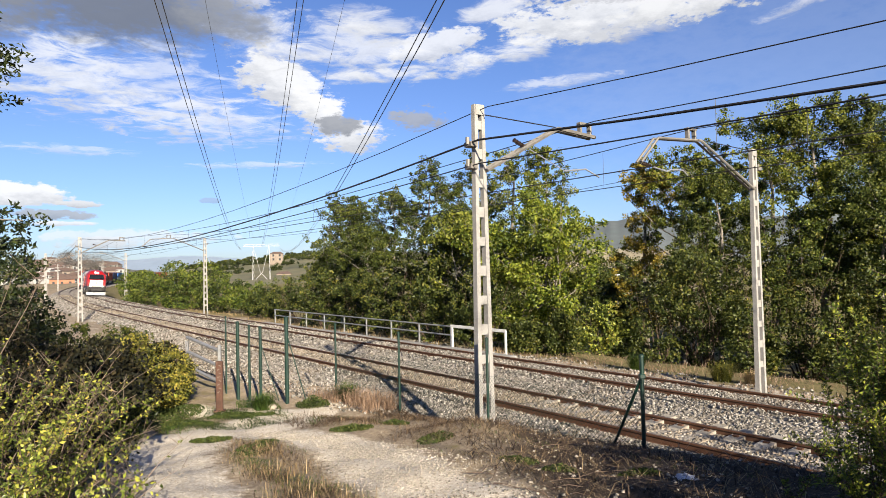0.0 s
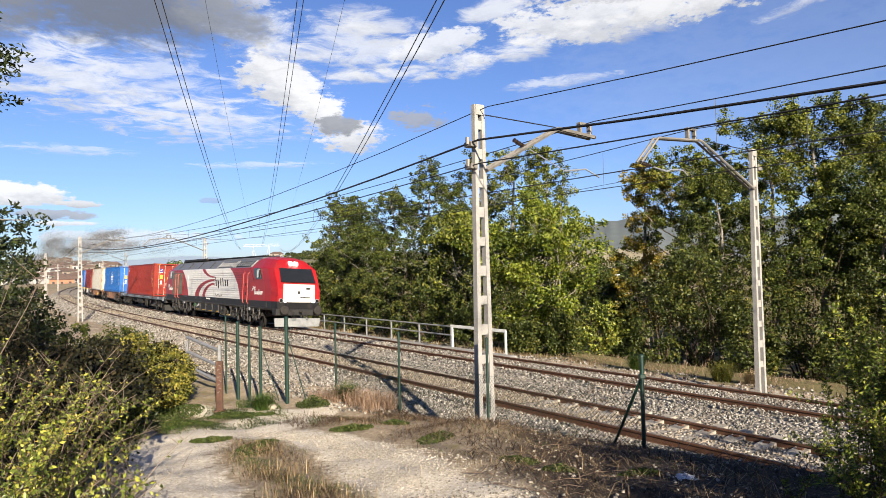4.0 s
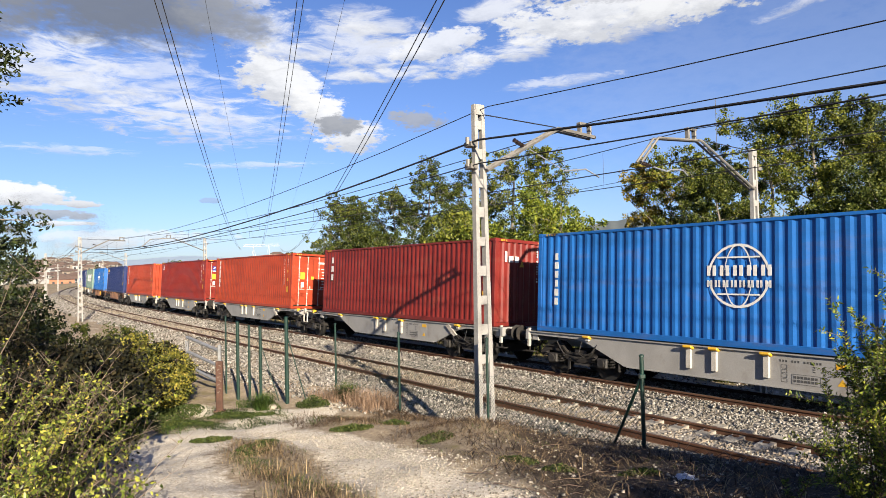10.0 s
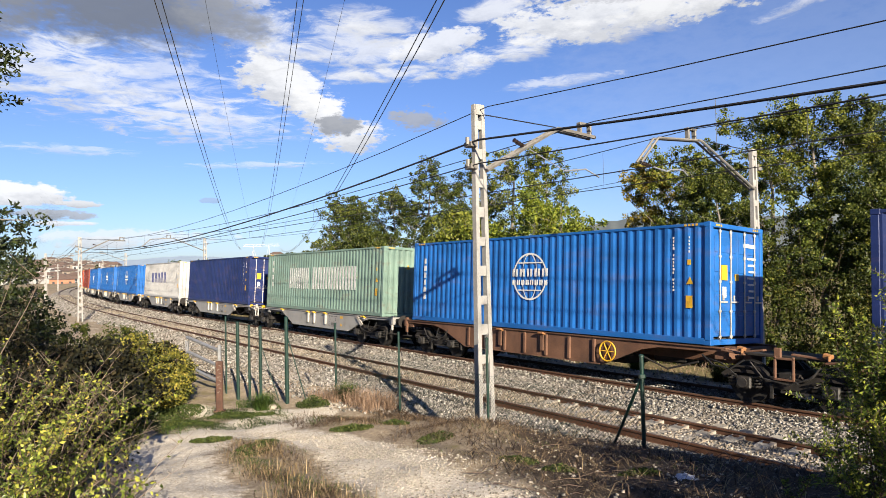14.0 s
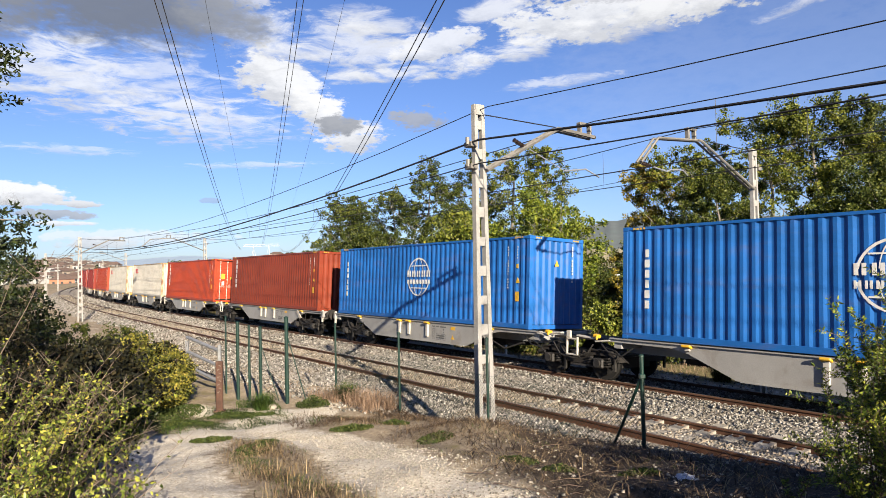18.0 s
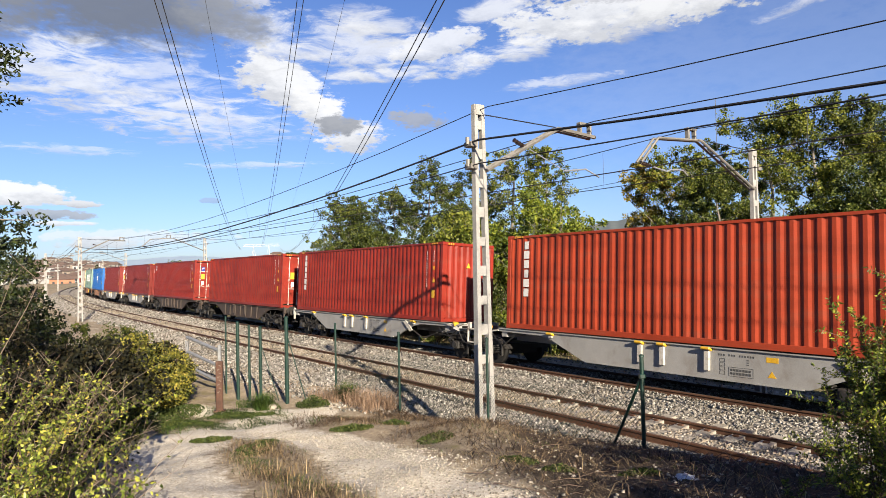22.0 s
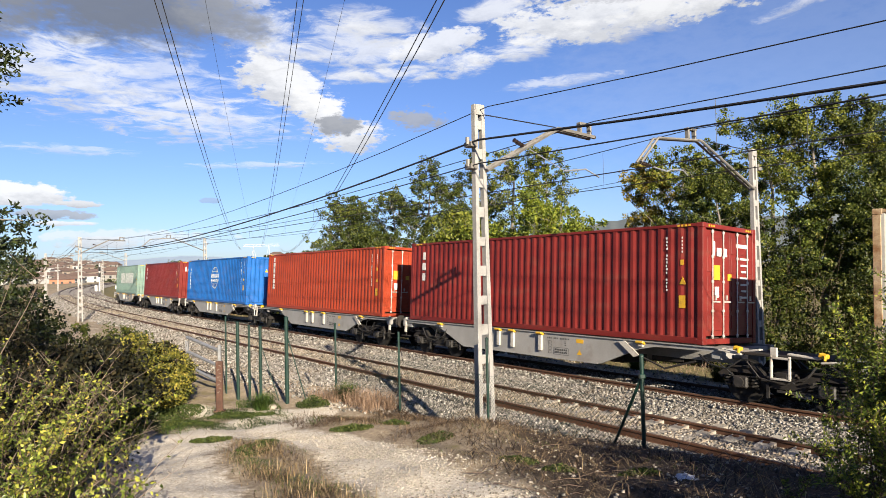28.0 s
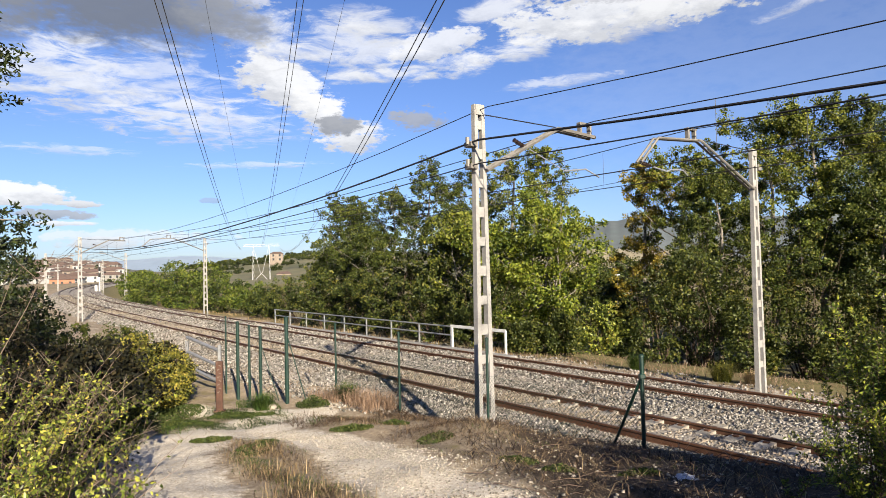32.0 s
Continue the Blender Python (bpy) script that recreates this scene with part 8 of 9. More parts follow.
    # low broad-leaved weeds in patches
    for i, (cx, cy, rx, ry, n, hh) in enumerate(((-4.5, 14.35, 0.75, 0.22, 1500, 0.08), (-6.4, 15.0, 0.8, 0.7, 2600, 0.09), (-5.7, 13.7, 0.8, 0.45, 1900, 0.09), (-1.75, 12.0, 0.40, 0.20, 900, 0.12), (-1.0, 12.65, 0.28, 0.15, 500, 0.12),
                                                 (-4.0, 11.1, 0.35, 0.30, 700, 0.09), (0.95, 8.8, 0.28, 0.18, 420, 0.09), (1.35, 7.9, 0.22, 0.16, 260, 0.09), (2.2, 7.5, 0.25, 0.15, 240, 0.10), (-3.15, 15.4, 0.40, 0.25, 900, 0.30),
                                                 (-2.9, 10.0, 0.3, 0.6, 500, 0.07), (-0.2, 10.6, 0.3, 0.25, 350, 0.08))):
        a, q = rng.uniform(0, 6.28, n), rng.random(n) ** 0.6
        x, y = cx + np.cos(a) * q * rx, cy + np.sin(a) * q * ry
        p = np.stack([x, y, land(x, y) + hh * rng.random(n) * (1 - 0.7 * q)], -1)
        v, f = leaf_arrays(p, 0.055, rng, 0.5, -0.4)
        tagged(new("weed_patch", mesh_arrays("weed_patch", v, f, WEEDGREEN)), "low patch of green broad-leaved weeds on bare earth", "weed", kind="stuff")
    # straw and dead stems lying on the shaded bank, standing thinly on the worn turf
    blades("straw_litter", scatter(rng, 5000, 0.3, 6.5, 5.0, 13.0, lambda x, y: np.clip(0.5 - path_mask(x, y), 0, 1) * (off(x, y) < -6.3) * (off(x, y) > -11.5)), 0.17, 0.0032, 3.4, DRY, "dry straw lying over the shaded bank", 21)
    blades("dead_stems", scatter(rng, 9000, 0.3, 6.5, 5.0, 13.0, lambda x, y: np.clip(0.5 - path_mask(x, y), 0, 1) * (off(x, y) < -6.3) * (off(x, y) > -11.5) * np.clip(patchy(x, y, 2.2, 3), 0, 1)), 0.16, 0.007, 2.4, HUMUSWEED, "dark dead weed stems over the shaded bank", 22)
    # sticks broken off and lying about
    n = 420
    x, y = rng.uniform(0.3, 6.0, n), rng.uniform(5.2, 12.4, n)
    k = (off(x, y) < -6.4) & (off(x, y) > -11.3)
    sticks = MB()
    for px_, py_ in zip(x[k], y[k]):
        a, ln = rng.uniform(0, 6.28), rng.uniform(0.12, 0.5)
        p = Vector((px_, py_, ground_z(px_, py_) + 0.012))
        q = p + Vector((math.cos(a) * ln, math.sin(a) * ln, 0))
        q.z = ground_z(q.x, q.y) + rng.uniform(0.01, 0.10)
        sticks.tube([p, p.lerp(q, 0.5) + Vector((0, 0, rng.uniform(0, 0.05))), q], [0.006, 0.005, 0.002], 4, False)
    tagged(new("fallen_sticks", sticks.mesh("fallen_sticks", TWIG)), "thin broken sticks lying on the bank", "sticks", kind="stuff")
    blades("straw_litter", scatter(rng, 3500, -1.2, 1.5, 10.3, 12.6, lambda x, y: np.clip(1.3 - np.hypot((x - 0.2) / 1.1, (y - 11.3) / 0.9), 0, 1)), 0.16, 0.004, 2.4, BROWNWEED, "brown straw on the mound beside the mast", 23)
    blades("dry_stems", scatter(rng, 2600, -3.4, -0.6, 5.8, 10.4, lambda x, y: island(x, y) * np.clip(patchy(x, y, 3.3, 8), 0, 1)), 0.20, 0.0035, 0.9, DRY, "dry upright stems in the worn turf", 24)
    # tall dry tufts at the fence
    tuft = []
    for cx, cy, r, n in ((-2.6, 15.9, 0.30, 420), (-2.1, 15.5, 0.34, 560), (-1.55, 15.2, 0.30, 480), (-1.2, 14.8, 0.22, 240), (-3.1, 15.9, 0.26, 200), (-1.75, 14.7, 0.25, 200)):
        a, q = rng.uniform(0, 6.28, n), r * rng.random(n) ** 0.5
        x, y = cx + np.cos(a) * q, cy + np.sin(a) * q
        tuft.append(np.stack([x, y, land(x, y)], -1))
    blades("tall_dry_grass", np.concatenate(tuft), 0.46, 0.003, 0.75, PINKGRASS, "tall dry pinkish grass tufts at the fence", 5)
    # strip beyond the far track
    blades("dry_grass", scatter(rng, 26000, 2, 22, 16, 32, lambda x, y: (off(x, y) > 3.4) * (off(x, y) < 8.5) * np.clip(patchy(x, y, 1.2, 4) - 0.1, 0, 1)),
           0.22, 0.005, 1.5, PINKGRASS, "dry grass on the strip beyond the far track", 6)
    blades("dry_grass", scatter(rng, 40000, -30, 3, 27, 75, lambda x, y: (off(x, y) > 3.4) * (off(x, y) < 8) * np.clip(patchy(x, y, 0.9, 4) - 0.1, 0, 1)),
           0.35, 0.010, 0.6, DRY, "dry grass along the far edge of the line", 7)
    # single weeds: pale broom-like tufts beyond the track and by the gate
    for i, (x, y, h, r, mat, word) in enumerate(((9.0, 21.3, 0.85, 0.46, YELLOWBUSH, "yellow-green"), (6.9, 23.6, 0.75, 0.35, FRESH, "grey-green"), (9.7, 20.6, 0.55, 0.40, DRY, "dry straw-coloured"), (-4.2, 15.0, 0.45, 0.35, FRESH, "green"),
                                                 (-2.4, 15.9, 0.55, 0.3, FRESH, "green"),)):
        n = 900
        a, q = rng.uniform(0, 6.28, n), r * 0.6 * rng.random(n) ** 0.5
        pts = np.stack([x + np.cos(a) * q, y + np.sin(a) * q, np.full(n, ground_z(x, y))], -1)
        ob = blades("weed_tuft", pts, h * 0.9, 0.0045, 0.85, mat, f"{word} tuft of weed growing from stony ground", 50 + i)
        ob["kind"] = ""
        ob["category"] = "weed"


grass_everywhere()


# ---- pebbles, litter and a stone ----
def stones_at(rng, x, y, sz, sink=0.2):
    """Angular stones lying on the ground (numpy): verts and faces."""
    n = len(x)
    base = np.array([(1, 0, 0), (-1, 0, 0), (0, 1, 0), (0, -1, 0), (0, 0, 1), (0, 0, -1)], float)
    tris = np.array([(0, 2, 4), (2, 1, 4), (1, 3, 4), (3, 0, 4), (2, 0, 5), (1, 2, 5), (3, 1, 5), (0, 3, 5)])
    q, _ = np.linalg.qr(rng.normal(size=(n, 3, 3)))
    p = np.stack([x, y, land(x, y) + sz * sink], -1)
    v = (base[None] * rng.uniform(0.6, 1.2, (n, 6, 1))) @ q * sz[:, None, None] * np.array([1, 1, 0.75]) + p[:, None, :]
    return v.reshape(-1, 3), (tris[None] + (np.arange(n) * 6)[:, None, None]).reshape(-1, 3)


def gravel_mask(x, y):
    """1 where coarse gravel lies on the path (numpy)."""
    c = np.interp(y, [3.0, 5.0, 6.9, 10.3, 12.4], [0.55, 0.45, 0.05, -1.5, -3.4])
    w = np.interp(y, [3.0, 5.0, 8.0, 11.0, 12.4], [0.95, 1.05, 0.95, 0.75, 0.45])
    return np.clip(1.35 - np.abs(x - c) / w, 0, 1) * np.clip((12.6 - y) / 0.8, 0, 1)


def pebbles():
    rng = np.random.default_rng(9)
    n = 12000
    x, y = rng.uniform(-5, 5, n), rng.uniform(3.0, 14, n)
    k = (np.clip(path_mask(x, y) + 0.14, 0, 1) > rng.random(n)) & (trk_inv(x, y)[1] < -7)
    x, y = x[k], y[k]
    v, f = stones_at(rng, x, y, 0.005 + 0.013 * rng.random(len(x)) ** 4)
    ob = new("pebbles", mesh_arrays("pebbles", v, f, PEBBLE))
    tagged(ob, "pale pebbles strewn over the path", "gravel", kind="stuff")
    n = 44000
    x, y = rng.uniform(-4.2, 2.1, n), rng.uniform(4.2, 12.6, n)
    k = gravel_mask(x, y) * np.clip(patchy(x, y, 2.4, 4) + 0.35, 0.15, 1) > rng.random(n)
    x, y = x[k], y[k]
    v, f = stones_at(rng, x, y, rng.uniform(0.007, 0.017, len(x)) * np.where(rng.random(len(x)) < 0.06, 1.5, 1.0), 0.35)
    stones = v, f
    n = 2600
    x, y = rng.uniform(0.4, 6.0, n), rng.uniform(5.0, 12.5, n)
    k = (trk_inv(x, y)[1] < -6.3) & (trk_inv(x, y)[1] > -11.5)
    x, y = x[k], y[k]
    v, f = stones_at(rng, x, y, 0.006 + 0.030 * rng.random(len(x)) ** 3, 0.3)
    tagged(new("bank_stones", mesh_arrays("bank_stones", v, f, GRAVEL)), "scattered stones in the litter of the bank", "gravel", kind="stuff")
    v, f = stones
    ob = new("path_gravel", mesh_arrays("path_gravel", v, f, GRAVEL))
    tagged(ob, "coarse pale gravel lying thick on the path", "gravel", kind="stuff")


GRAVEL = leaf_material("gravel_tones", [(0.06, 0.052, 0.041), (0.16, 0.142, 0.115), (0.28, 0.252, 0.21), (0.42, 0.38, 0.325)], 0.95, 0.0)
PEBBLE = leaf_material("pebble_tones", [(0.12, 0.105, 0.0840), (0.216, 0.192, 0.156), (0.312, 0.279, 0.234)], 0.95, 0.0)
pebbles()


def lump(name, x, y, size, mat, label, category, seed, flat=0.7):
    bm = bmesh.new()
    bmesh.ops.create_icosphere(bm, subdivisions=3, radius=1.0)
    for v in bm.verts:
        d = 1 + 0.35 * noise.noise(v.co * 1.6 + Vector((seed, 0, 0))) + 0.12 * noise.noise(v.co * 5 + Vector((seed, 3, 0)))
        v.co = Vector((v.co.x * size, v.co.y * size * 0.8, v.co.z * size * flat)) * d
    me = bpy.data.meshes.new(name)
    bm.to_mesh(me)
    bm.free()
    me.materials.append(mat)
    ob = new(name, me)
    ob.location = (x, y, ground_z(x, y) + size * flat * 0.35)
    return tagged(ob, label, category)


lump("stone", -4.05, 15.0, 0.13, PEBBLE, "pale rounded stone lying beside the gate posts", "stone", 4)
PLASTIC = material("crumpled_plastic", [(0.372, 0.384, 0.408), (0.48, 0.492, 0.51)], 9, 0.35, 0, 0.4, 25, 0.2)


def litter():
    """A crumpled white bag: a folded sheet."""
    x0, y0 = 2.62, 7.25
    rng = random.Random(2)
    v, f, n = [], [], 9
    for i in range(n):
        for j in range(n):
            u, w = i / (n - 1) - 0.5, j / (n - 1) - 0.5
            r = max(0.0, 1 - 2.6 * (u * u + w * w))
            v.append((u * 0.20 + rng.uniform(-0.02, 0.02), w * 0.15 + rng.uniform(-0.02, 0.02), 0.01 + r * 0.075 * rng.uniform(0.3, 1.0)))
    for i in range(n - 1):
        for j in range(n - 1):
            a = i * n + j
            f.append((a, a + n, a + n + 1, a + 1))
    solid("plastic_bag", mesh_from("plastic_bag", v, f, PLASTIC), None, "crumpled white plastic bag lying in withered grass", "litter", m=Matrix.Translation((x0, y0, ground_z(x0, y0))))


litter()


# ---- distance ----
HILL_NEAR = material("field_hill", [(0.060, 0.062, 0.030), (0.115, 0.105, 0.055), (0.040, 0.048, 0.022)], 0.012, 0.95, 0, 0, 0.08, 0.3, (0.0300, 0.0420, 0.0180), 0.7, 0.02)
# aerial haze is put into the blue-grey base colours of these two
HILL_HAZED = material("far_hill_hazed", [(0.0600, 0.0750, 0.0810), (0.0900, 0.105, 0.108)], 0.004, 1.0, 0, 0, 0.03, 0.15, (0.0720, 0.0960, 0.0960), 0.6, 0.006)
MOUNTAIN_HAZED = material("mountain_hazed", [(0.162, 0.216, 0.288), (0.198, 0.252, 0.324)], 0.003, 1.0, 0, 0, 0.02, 0.08)


def ridge(name, dist, az0, az1, heights, mat, label, depth, base=-6.0, seed=0, rough=0.12):
    """A long hill: a crest round the viewer from az0 to az1 (degrees), its slope coming forward."""
    n = 160
    v, f = [], []
    for i in range(n + 1):
        u = i / n
        a = radians(az0 + (az1 - az0) * u)
        h = float(np.interp(u, np.linspace(0, 1, len(heights)), heights))
        h *= 1 + rough * noise.noise(Vector((u * 14 + seed, seed, 0))) + rough * 0.4 * noise.noise(Vector((u * 50 + seed, seed, 3)))
        for k, (dd, hh) in enumerate(((0.0, 1.0), (0.25, 0.78), (0.6, 0.35), (1.0, 0.0))):
            r = dist - dd * depth
            v.append((math.sin(a) * r, math.cos(a) * r, base + (h - base) * hh))
    for i in range(n):
        for k in range(3):
            a = i * 4 + k
            f.append((a, a + 1, a + 5, a + 4))
    solid(name, mesh_from(name, v, f, mat, True), None, label, "hill", kind="structure")


ridge("hill_fields", 520, -24, 4, [4, 9, 13, 17, 18, 15, 9], HILL_NEAR, "low hill with dry fields and scrub", 260, -3, 1)
ridge("hill_town", 620, -38, -22, [11, 13, 14, 11, 7, 4], material("town_hill", [(0.050, 0.052, 0.045), (0.085, 0.083, 0.075), (0.036, 0.043, 0.032)], 0.03, 0.95, 0, 0, 0.15, 0.3), "low hill behind the town", 250, -3, 5)
ridge("hill_far", 2600, 2, 40, [60, 130, 185, 160, 170, 150], HILL_HAZED, "hazy wooded hills in the distance", 900, -10, 2)
ridge("mountain_far", 4300, -40, 2, [40, 60, 78, 108, 90, 55, 40, 30], MOUNTAIN_HAZED, "mountains on the horizon, paled blue for haze", 900, -10, 3)

ROOF_TILE = material("roof_tile", [(0.070, 0.046, 0.038), (0.115, 0.078, 0.062)], 0.8, 0.9, 0, 0)
WALLS = [material("house_cream", [(0.13, 0.123, 0.112), (0.17, 0.163, 0.15)], 0.4, 0.9, 0, 0), material("house_white", [(0.21, 0.21, 0.208), (0.27, 0.27, 0.265)], 0.4, 0.9, 0, 0),
         material("house_brick", [(0.20, 0.085, 0.050), (0.26, 0.115, 0.07)], 0.6, 0.9, 0, 0), material("house_sand", [(0.13, 0.105, 0.085), (0.17, 0.14, 0.115)], 0.4, 0.9, 0, 0)]
PANE = material("dark_pane", [(0.0180, 0.0210, 0.0240), (0.0300, 0.0330, 0.0360)], 1, 0.2, 0, 0)


def house(x, y, w, d, h, storeys, wall, turn, z=None, hip=True):
    gz = ground_z(x, y) if z is None else z
    t = thing("house", "distant house with plain walls and a tiled roof", "house", "houses of the town", Matrix.Translation((x, y, gz)) @ Matrix.Rotation(turn, 4, "Z"))
    part("wall", MB().box((0, 0, h / 2 - 1), (w, d, h + 2)), wall, t)
    r = MB()
    e, rh = 0.4, w * 0.16
    a, b = w / 2 + e, d / 2 + e
    k = a * 0.5 if hip else a
    r.add([(-a, -b, h), (a, -b, h), (a, b, h), (-a, b, h), (-k, 0, h + rh), (k, 0, h + rh)], [(0, 1, 5, 4), (1, 2, 5), (2, 3, 4, 5), (3, 0, 4), (0, 3, 2, 1)])
    part("roof", r, ROOF_TILE, t)
    n = max(2, int(w / 3.2))
    for s in range(storeys):
        for i in range(n):
            part("window", MB().box((-w / 2 + w * (i + 0.5) / n, -d / 2 - 0.02, h * (s + 0.55) / storeys), (1.1, 0.12, 1.4)), PANE, t)


ridge("hill_meadow", 760, 6, 24, [13, 18, 20, 17, 14], material("dry_field", [(0.216, 0.18, 0.102), (0.264, 0.228, 0.144)], 0.01, 0.95, 0, 0, 0.06, 0.2, (0.054, 0.072, 0.030), 0.8, 0.015), "dry tan fields with hedges", 420, -4, 9)


def slope_z(r, crest, dist, depth, base=-3.0):
    """Height on a hill's near slope at the distance r."""
    return base + (crest - base) * float(np.interp((dist - r) / depth, [0.0, 0.25, 0.6, 1.0], [1.0, 0.78, 0.35, 0.0]))


def town():
    rr = random.Random(11)
    for i in range(64):
        deg = -33.4 + i * 0.105 + rr.uniform(-0.2, 0.2)
        az, r = radians(deg), 395 + 215 * (i * 0.618 % 1.0)
        crest = float(np.interp((deg + 38) / 16, [0, 0.2, 0.4, 0.6, 0.8, 1.0], [11, 13, 14, 11, 7, 4]))
        w = rr.uniform(6, 11)
        house(math.sin(az) * r, math.cos(az) * r, w, rr.uniform(6, 9), rr.uniform(3.6, 6.0), 2, rr.choice((WALLS[0], WALLS[1], WALLS[1], WALLS[3])), -az + rr.uniform(-0.5, 0.5), z=slope_z(r, crest, 620, 250) - 0.3)
    house(-193.6, 330.0, 11, 8, 3.9, 1, WALLS[2], 0.5, z=-2.4)
    house(-212.0, 420.0, 11, 8, 6.2, 2, WALLS[1], 0.35, z=0.6)
    house(-205.0, 352.0, 7, 6, 3.8, 1, WALLS[1], 0.3, z=-2.0)
    house(-107.5, 420.0, 8.0, 7, 5.0, 2, WALLS[3], 0.2, z=9.6)
    house(-81.0, 330.0, 7.0, 6, 3.0, 1, WALLS[3], 0.2, z=-1.0)
    # gardens and scrub between the houses and on the field hill
    for i in range(30):
        deg = -33.5 + i * 0.24 + rr.uniform(-0.15, 0.15)
        az, r = radians(deg), 385 + 230 * (i * 0.618 % 1.0)
        crest = float(np.interp((deg + 38) / 16, [0, 0.2, 0.4, 0.6, 0.8, 1.0], [11, 13, 14, 11, 7, 4]))
        z = slope_z(r, crest, 620, 250)
        shrub(math.sin(az) * r, math.cos(az) * r, z + rr.uniform(2.5, 4.5), rr.uniform(3, 5), 3, 500 + i, DARKLEAF, "dark garden trees between the houses", leaf=0.8, count=450, clump=1.2, twigs=4, gz=z)
    for i in range(60):
        deg = -21.5 + i * 0.205 + rr.uniform(-0.2, 0.2)
        az, r = radians(deg), rr.choice((518, 508, 485, 450, 415, 380))
        crest = float(np.interp((deg + 24) / 28, np.linspace(0, 1, 7), [4, 9, 13, 17, 18, 15, 9]))
        z = slope_z(r, crest, 520, 260)
        shrub(math.sin(az) * r, math.cos(az) * r, z + rr.uniform(2.0, 4.0), rr.uniform(4, 8), 4, 540 + i, DARKLEAF if i % 3 else SHRUB, "dark scrub on the field hill", leaf=1.0, count=540, clump=1.4, twigs=4, gz=z - 0.3)
    t = thing("tree", "dark narrow cypress among the houses", "tree", m=Matrix.Translation((-224.0, 420.0, -2.0)))
    tree_parts(t, 13.5, 2.0, 91, DARKLEAF, shape="cone", clumps=120, per=14, base=0.05, leaf=0.7, clump_r=0.7)


town()


def signal_mast():
    """A railway signal beside the far track, deep in the curve."""
    p = trk(172.0, 2.9)
    t = thing("railway_signal", "white railway signal post with black lamp heads", "signal", m=Matrix.Translation((p.x, p.y, -0.5)) @ Matrix.Rotation(heading(172.0), 4, "Z"))
    white = material("signal_white", [(0.34, 0.34, 0.33), (0.42, 0.42, 0.41)], 4, 0.5, 0, 0)
    part("post", MB().tube([(0, 0, 0), (0, 0, 6.6)], [0.15, 0.12], 10), white, t)
    for z in (3.9, 5.3):
        h = part("lamp_head", MB().box((0.22, 0, z), (0.22, 0.62, 1.05), ch=0.05), BLACK, t, "black lamp head")
        for k in (-0.28, 0.0, 0.28):
            part("hood", MB().tube([(0.30, 0, z + k), (0.52, 0, z + k)], [0.11, 0.13], 10, False), BLACK, h)
    part("base_box", MB().box((-0.6, -0.7, 0.7), (0.7, 0.6, 1.4), ch=0.03), white, t)
    part("ladder", MB().tube([(-0.3, 0, 0.2), (-0.3, 0, 6.0)], 0.03, 5).tube([(-0.3, 0.35, 0.2), (-0.3, 0.35, 6.0)], 0.03, 5), white, t)


signal_mast()


# ---- power line overhead ----
PYLON = material("pylon_steel", [(0.30, 0.305, 0.315), (0.40, 0.405, 0.415)], 1.0, 0.5, 0.4, 0)


def pylon():
    x, y = -84.0, 300.0
    t = thing("power_pylon", "grey steel lattice power pylon", "pylon", m=Matrix.Translation((x, y, -2)))
    h = 17.0

    def leg(a, b, r=0.14):
        r *= 0.8
        part("lattice_bar", MB().tube([a, b], r, 4), PYLON, t)
    for sx in (-1, 1):
        leg((sx * 4.2, 0, 0), (sx * 3.6, 0, h))
        leg((sx * 4.2, 0, 0), (0, 0, 4.5))
        leg((sx * 3.6, 0, h), (sx * 0.4, 0, 4.5), 0.10)
        for k in range(6):
            z0, z1 = 1 + k * 2.6, 1 + (k + 1) * 2.6
            leg((sx * 4.1, 0, z0), (sx * 3.4, 0.6, z1), 0.07)
            leg((sx * 3.4, 0.6, z0), (sx * 4.0, 0, z1), 0.07)
    leg((-8.5, 0, h), (8.5, 0, h), 0.14)
    leg((-8.5, 0, h + 0.9), (8.5, 0, h + 0.9), 0.10)
    for k in range(12):
        leg((-8.5 + k * 1.42, 0, h + 0.9 * (k % 2)), (-8.5 + (k + 1) * 1.42, 0, h + 0.9 * ((k + 1) % 2)), 0.06)


pylon()


def street_lamp():
    t = thing("street_lamp", "slim grey street lamp beyond the wood", "street lamp", m=Matrix.Translation((16.0, 60.0, -1.5)))
    part("pole", MB().tube([(0, 0, 0), (0, 0, 3.7)], [0.07, 0.045], 8), PYLON, t)
    part("lamp_head", MB().box((0.0, 0, 3.75), (0.5, 0.2, 0.10), ch=0.02), PYLON, t)


street_lamp()


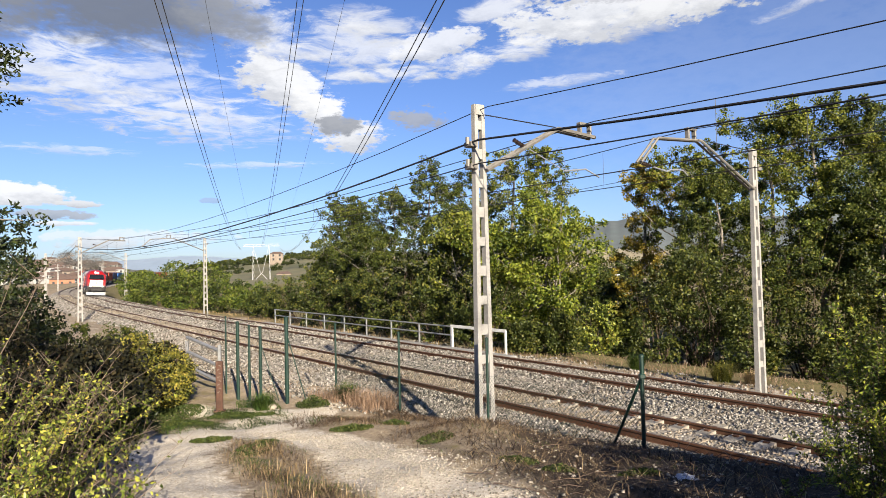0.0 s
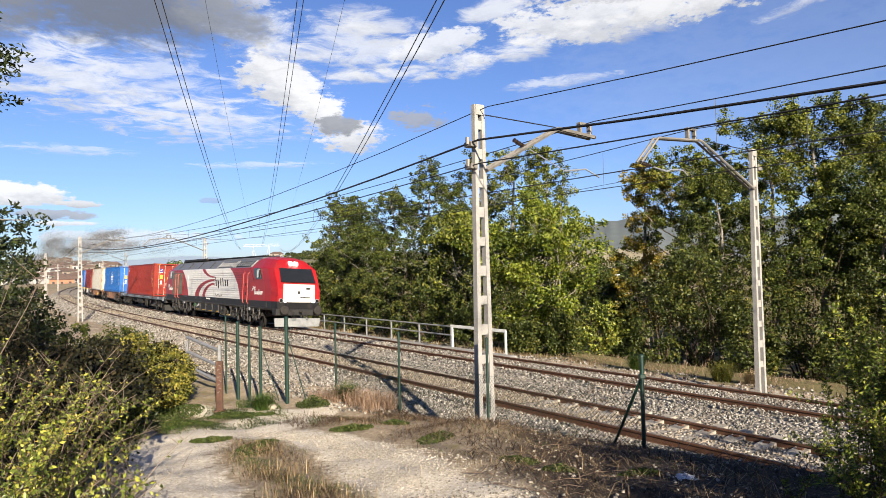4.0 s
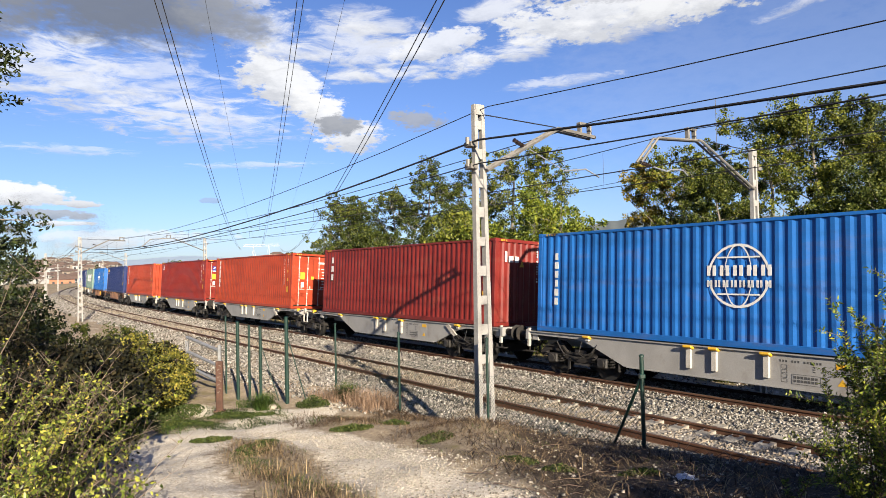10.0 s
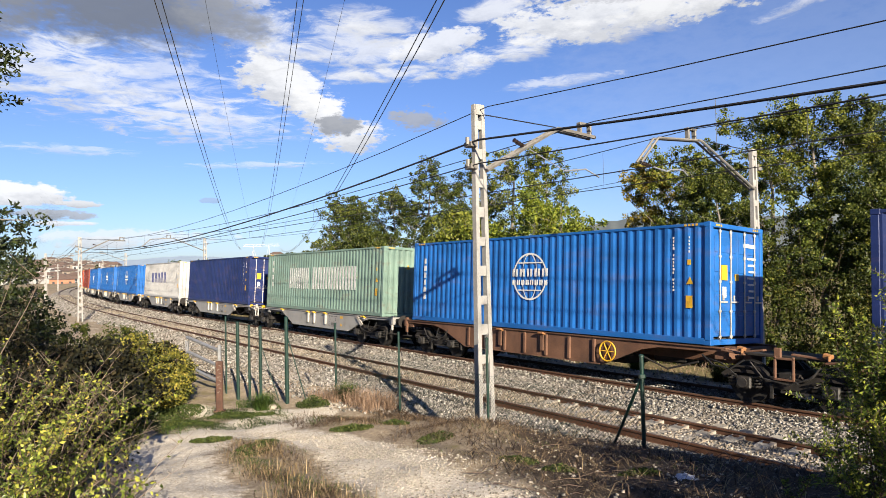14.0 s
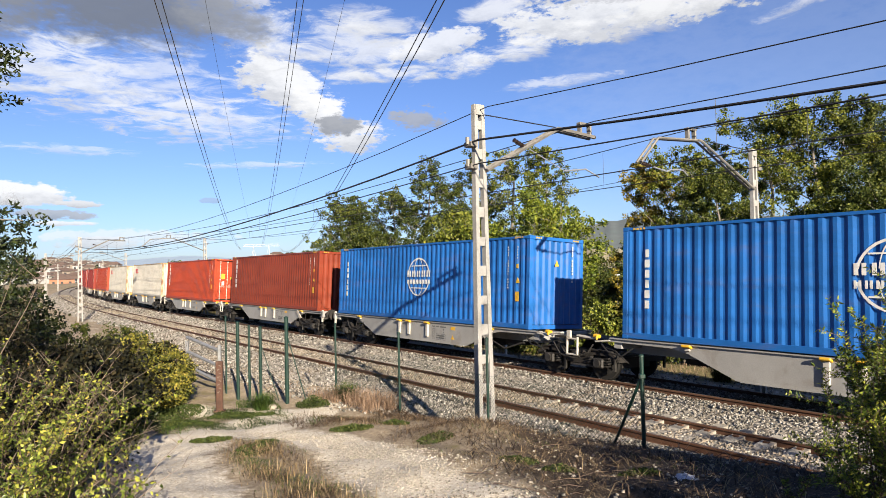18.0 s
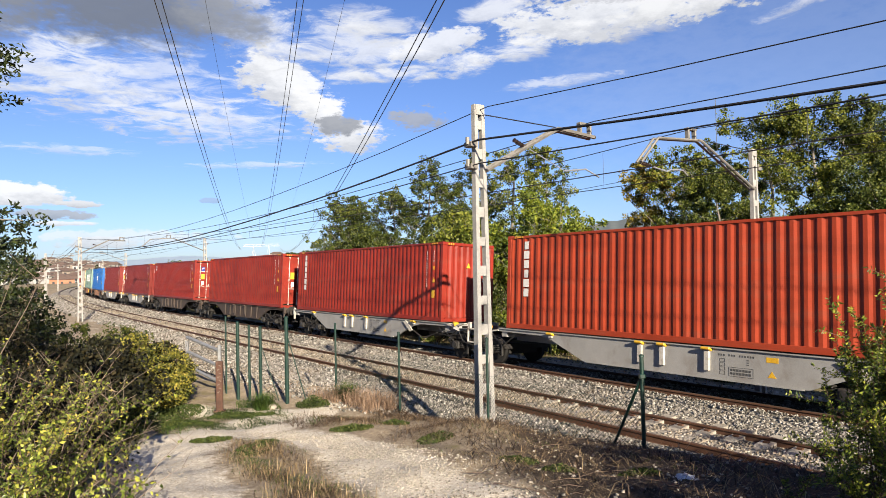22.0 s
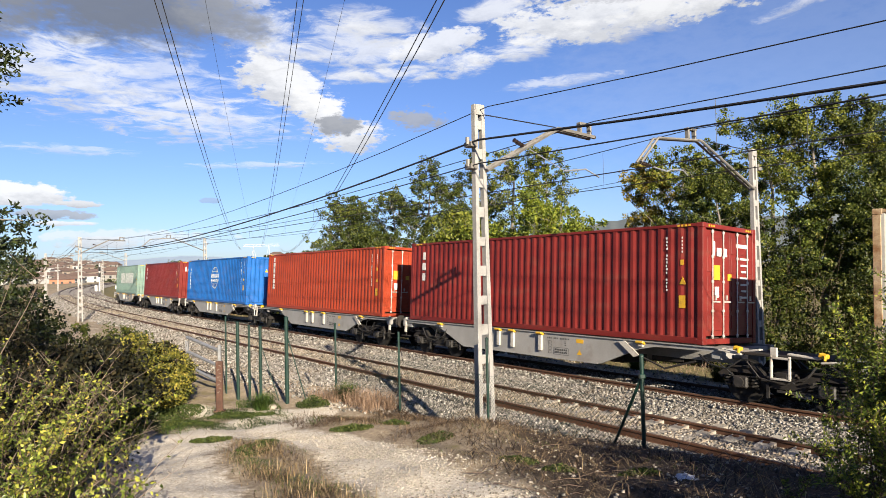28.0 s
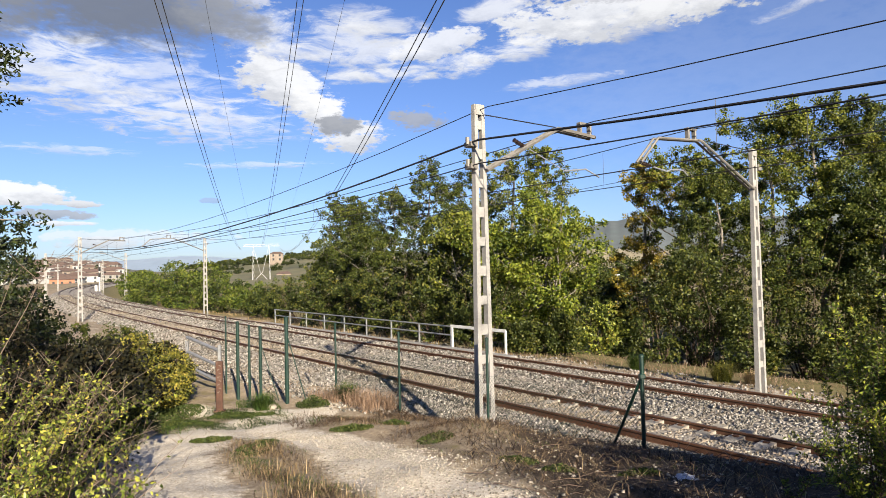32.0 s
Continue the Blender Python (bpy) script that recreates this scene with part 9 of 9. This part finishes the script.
def overhead_power():
    """Conductors in pairs, from a tower behind the viewer to the lattice pylon."""
    t = thing("power_line", "paired power conductors sagging high overhead", "cable")
    ends = [(-92.5, 300.0, 13.9), (-84.0, 300.0, 14.4), (-75.5, 300.0, 14.0)]
    near = [(-19.4, 47.0, 19.6), (-10.25, 47.0, 21.65), (-3.3, 47.0, 16.5)]
    for (ex, ey, ez), (nx, ny, nz), sag in zip(ends, near, (0.00027, 0.0002, 0.00036)):
        for d in (-0.22, 0.22):
            pts = []
            for i in range(41):
                u = i / 40
                y = -120 + (ey + 120) * u
                k = (y - ny) / (ey - ny)
                zz = nz + (ez - nz) * k - sag * (ey - y) * (y - ny)
                pts.append((nx + (ex - nx) * k + d, y, zz))
            part("conductor", MB().tube(pts, 0.034, 4, False), STEEL_DARK, t)
    for (nx, ex) in ((-17.2, -86.0), (-6.4, -77.0)):
        pts = []
        for i in range(31):
            y = -120 + 420 * i / 30
            k = (y - 47) / 253
            pts.append((nx + (ex - nx) * k, y, 24.5 + (17.5 - 24.5) * k - 0.0003 * (300 - y) * (y - 47)))
        part("ground_wire", MB().tube(pts, 0.016, 4, False), STEEL_DARK, t)


overhead_power()


# ---- exhaust smoke ----
SMOKE = []


def build_smoke():
    """Puffs of fine soot specks, dense in the middle and thinning outwards."""
    mat = material("exhaust_soot", [(0.050, 0.046, 0.043), (0.085, 0.079, 0.074)], 0.8, 1.0, 0, 0)
    rng = np.random.default_rng(31)
    shapes = []
    for k in range(6):
        size = (0.7, 1.0, 1.35, 0.85, 1.6, 1.15)[k]
        n = 14000
        # three lobes, so that the outline is uneven
        lobe = rng.normal(0, 1, (3, 3)) * (0.9, 0.5, 0.4)
        p = lobe[rng.integers(0, 3, n)] + rng.normal(0, 1, (n, 3)) * (0.85, 0.55, 0.45)
        v = (p * size)[:, None, :] + rng.normal(0, 0.0125, (n, 3, 3))
        f = np.arange(n * 3)
        me = bpy.data.meshes.new("smoke_puff")
        me.from_pydata(v.reshape(-1, 3).tolist(), [], f.reshape(-1, 3).tolist())
        me.materials.append(mat)
        shapes.append(me)
    for i in range(34):
        ob = new("smoke_puff", shapes[i * 5 % 6])
        tagged(ob, "thin puff of dark diesel exhaust smoke drifting", "smoke", "puffs of exhaust smoke", "stuff")
        SMOKE.append((ob, -2.6 + i * 0.142))


build_smoke()


# ---- what moves ----
def travelled(t):
    """Metres that the train has run, by the clock."""
    return 0.0357555 * t * t + 19.84913 * t - 120.317


def motions():
    for t, place, up in RUN:
        rows = []
        for k in range(33):
            s = place - travelled(float(k))
            rows.append((float(k), on_track(s) @ Matrix.Translation((0, 0, up))))
        walk(t, rows)
    rng = random.Random(8)
    for ob, te in SMOKE:
        drift = Vector((rng.uniform(-0.9, 0.4), rng.uniform(-0.3, 0.6), 0))
        rise, side, up = rng.uniform(0.2, 1.0), rng.uniform(-3.2, 2.4), rng.uniform(0.4, 3.4)
        spin = rng.uniform(-8, 8)
        far = Vector((rng.uniform(-4.2, -1.6), rng.uniform(-1, 1), rng.uniform(-0.2, 0.7)))
        s0 = 4.25 - travelled(te)
        start = on_track(s0) @ Vector((-1.6, 0, 4.4))
        rows = []
        for k in range(65):
            t = k * 0.5
            if t <= te:
                m = on_track(4.25 - travelled(t)) @ Matrix.Translation((-1.6, 0, 2.5))
            else:
                a = t - te
                q = 1 - math.exp(-a * 1.6)
                p = start + Vector((0, 0, up * q + rise * a * 0.5)) + drift * a + far * max(0.0, t - max(3.2, te + 1)) + ACROSS * side * q * 1.6
                m = Matrix.Translation(p) @ Matrix.Rotation(radians(spin * a), 4, "Z")
            rows.append((t, m))
        walk(ob, rows)


motions()
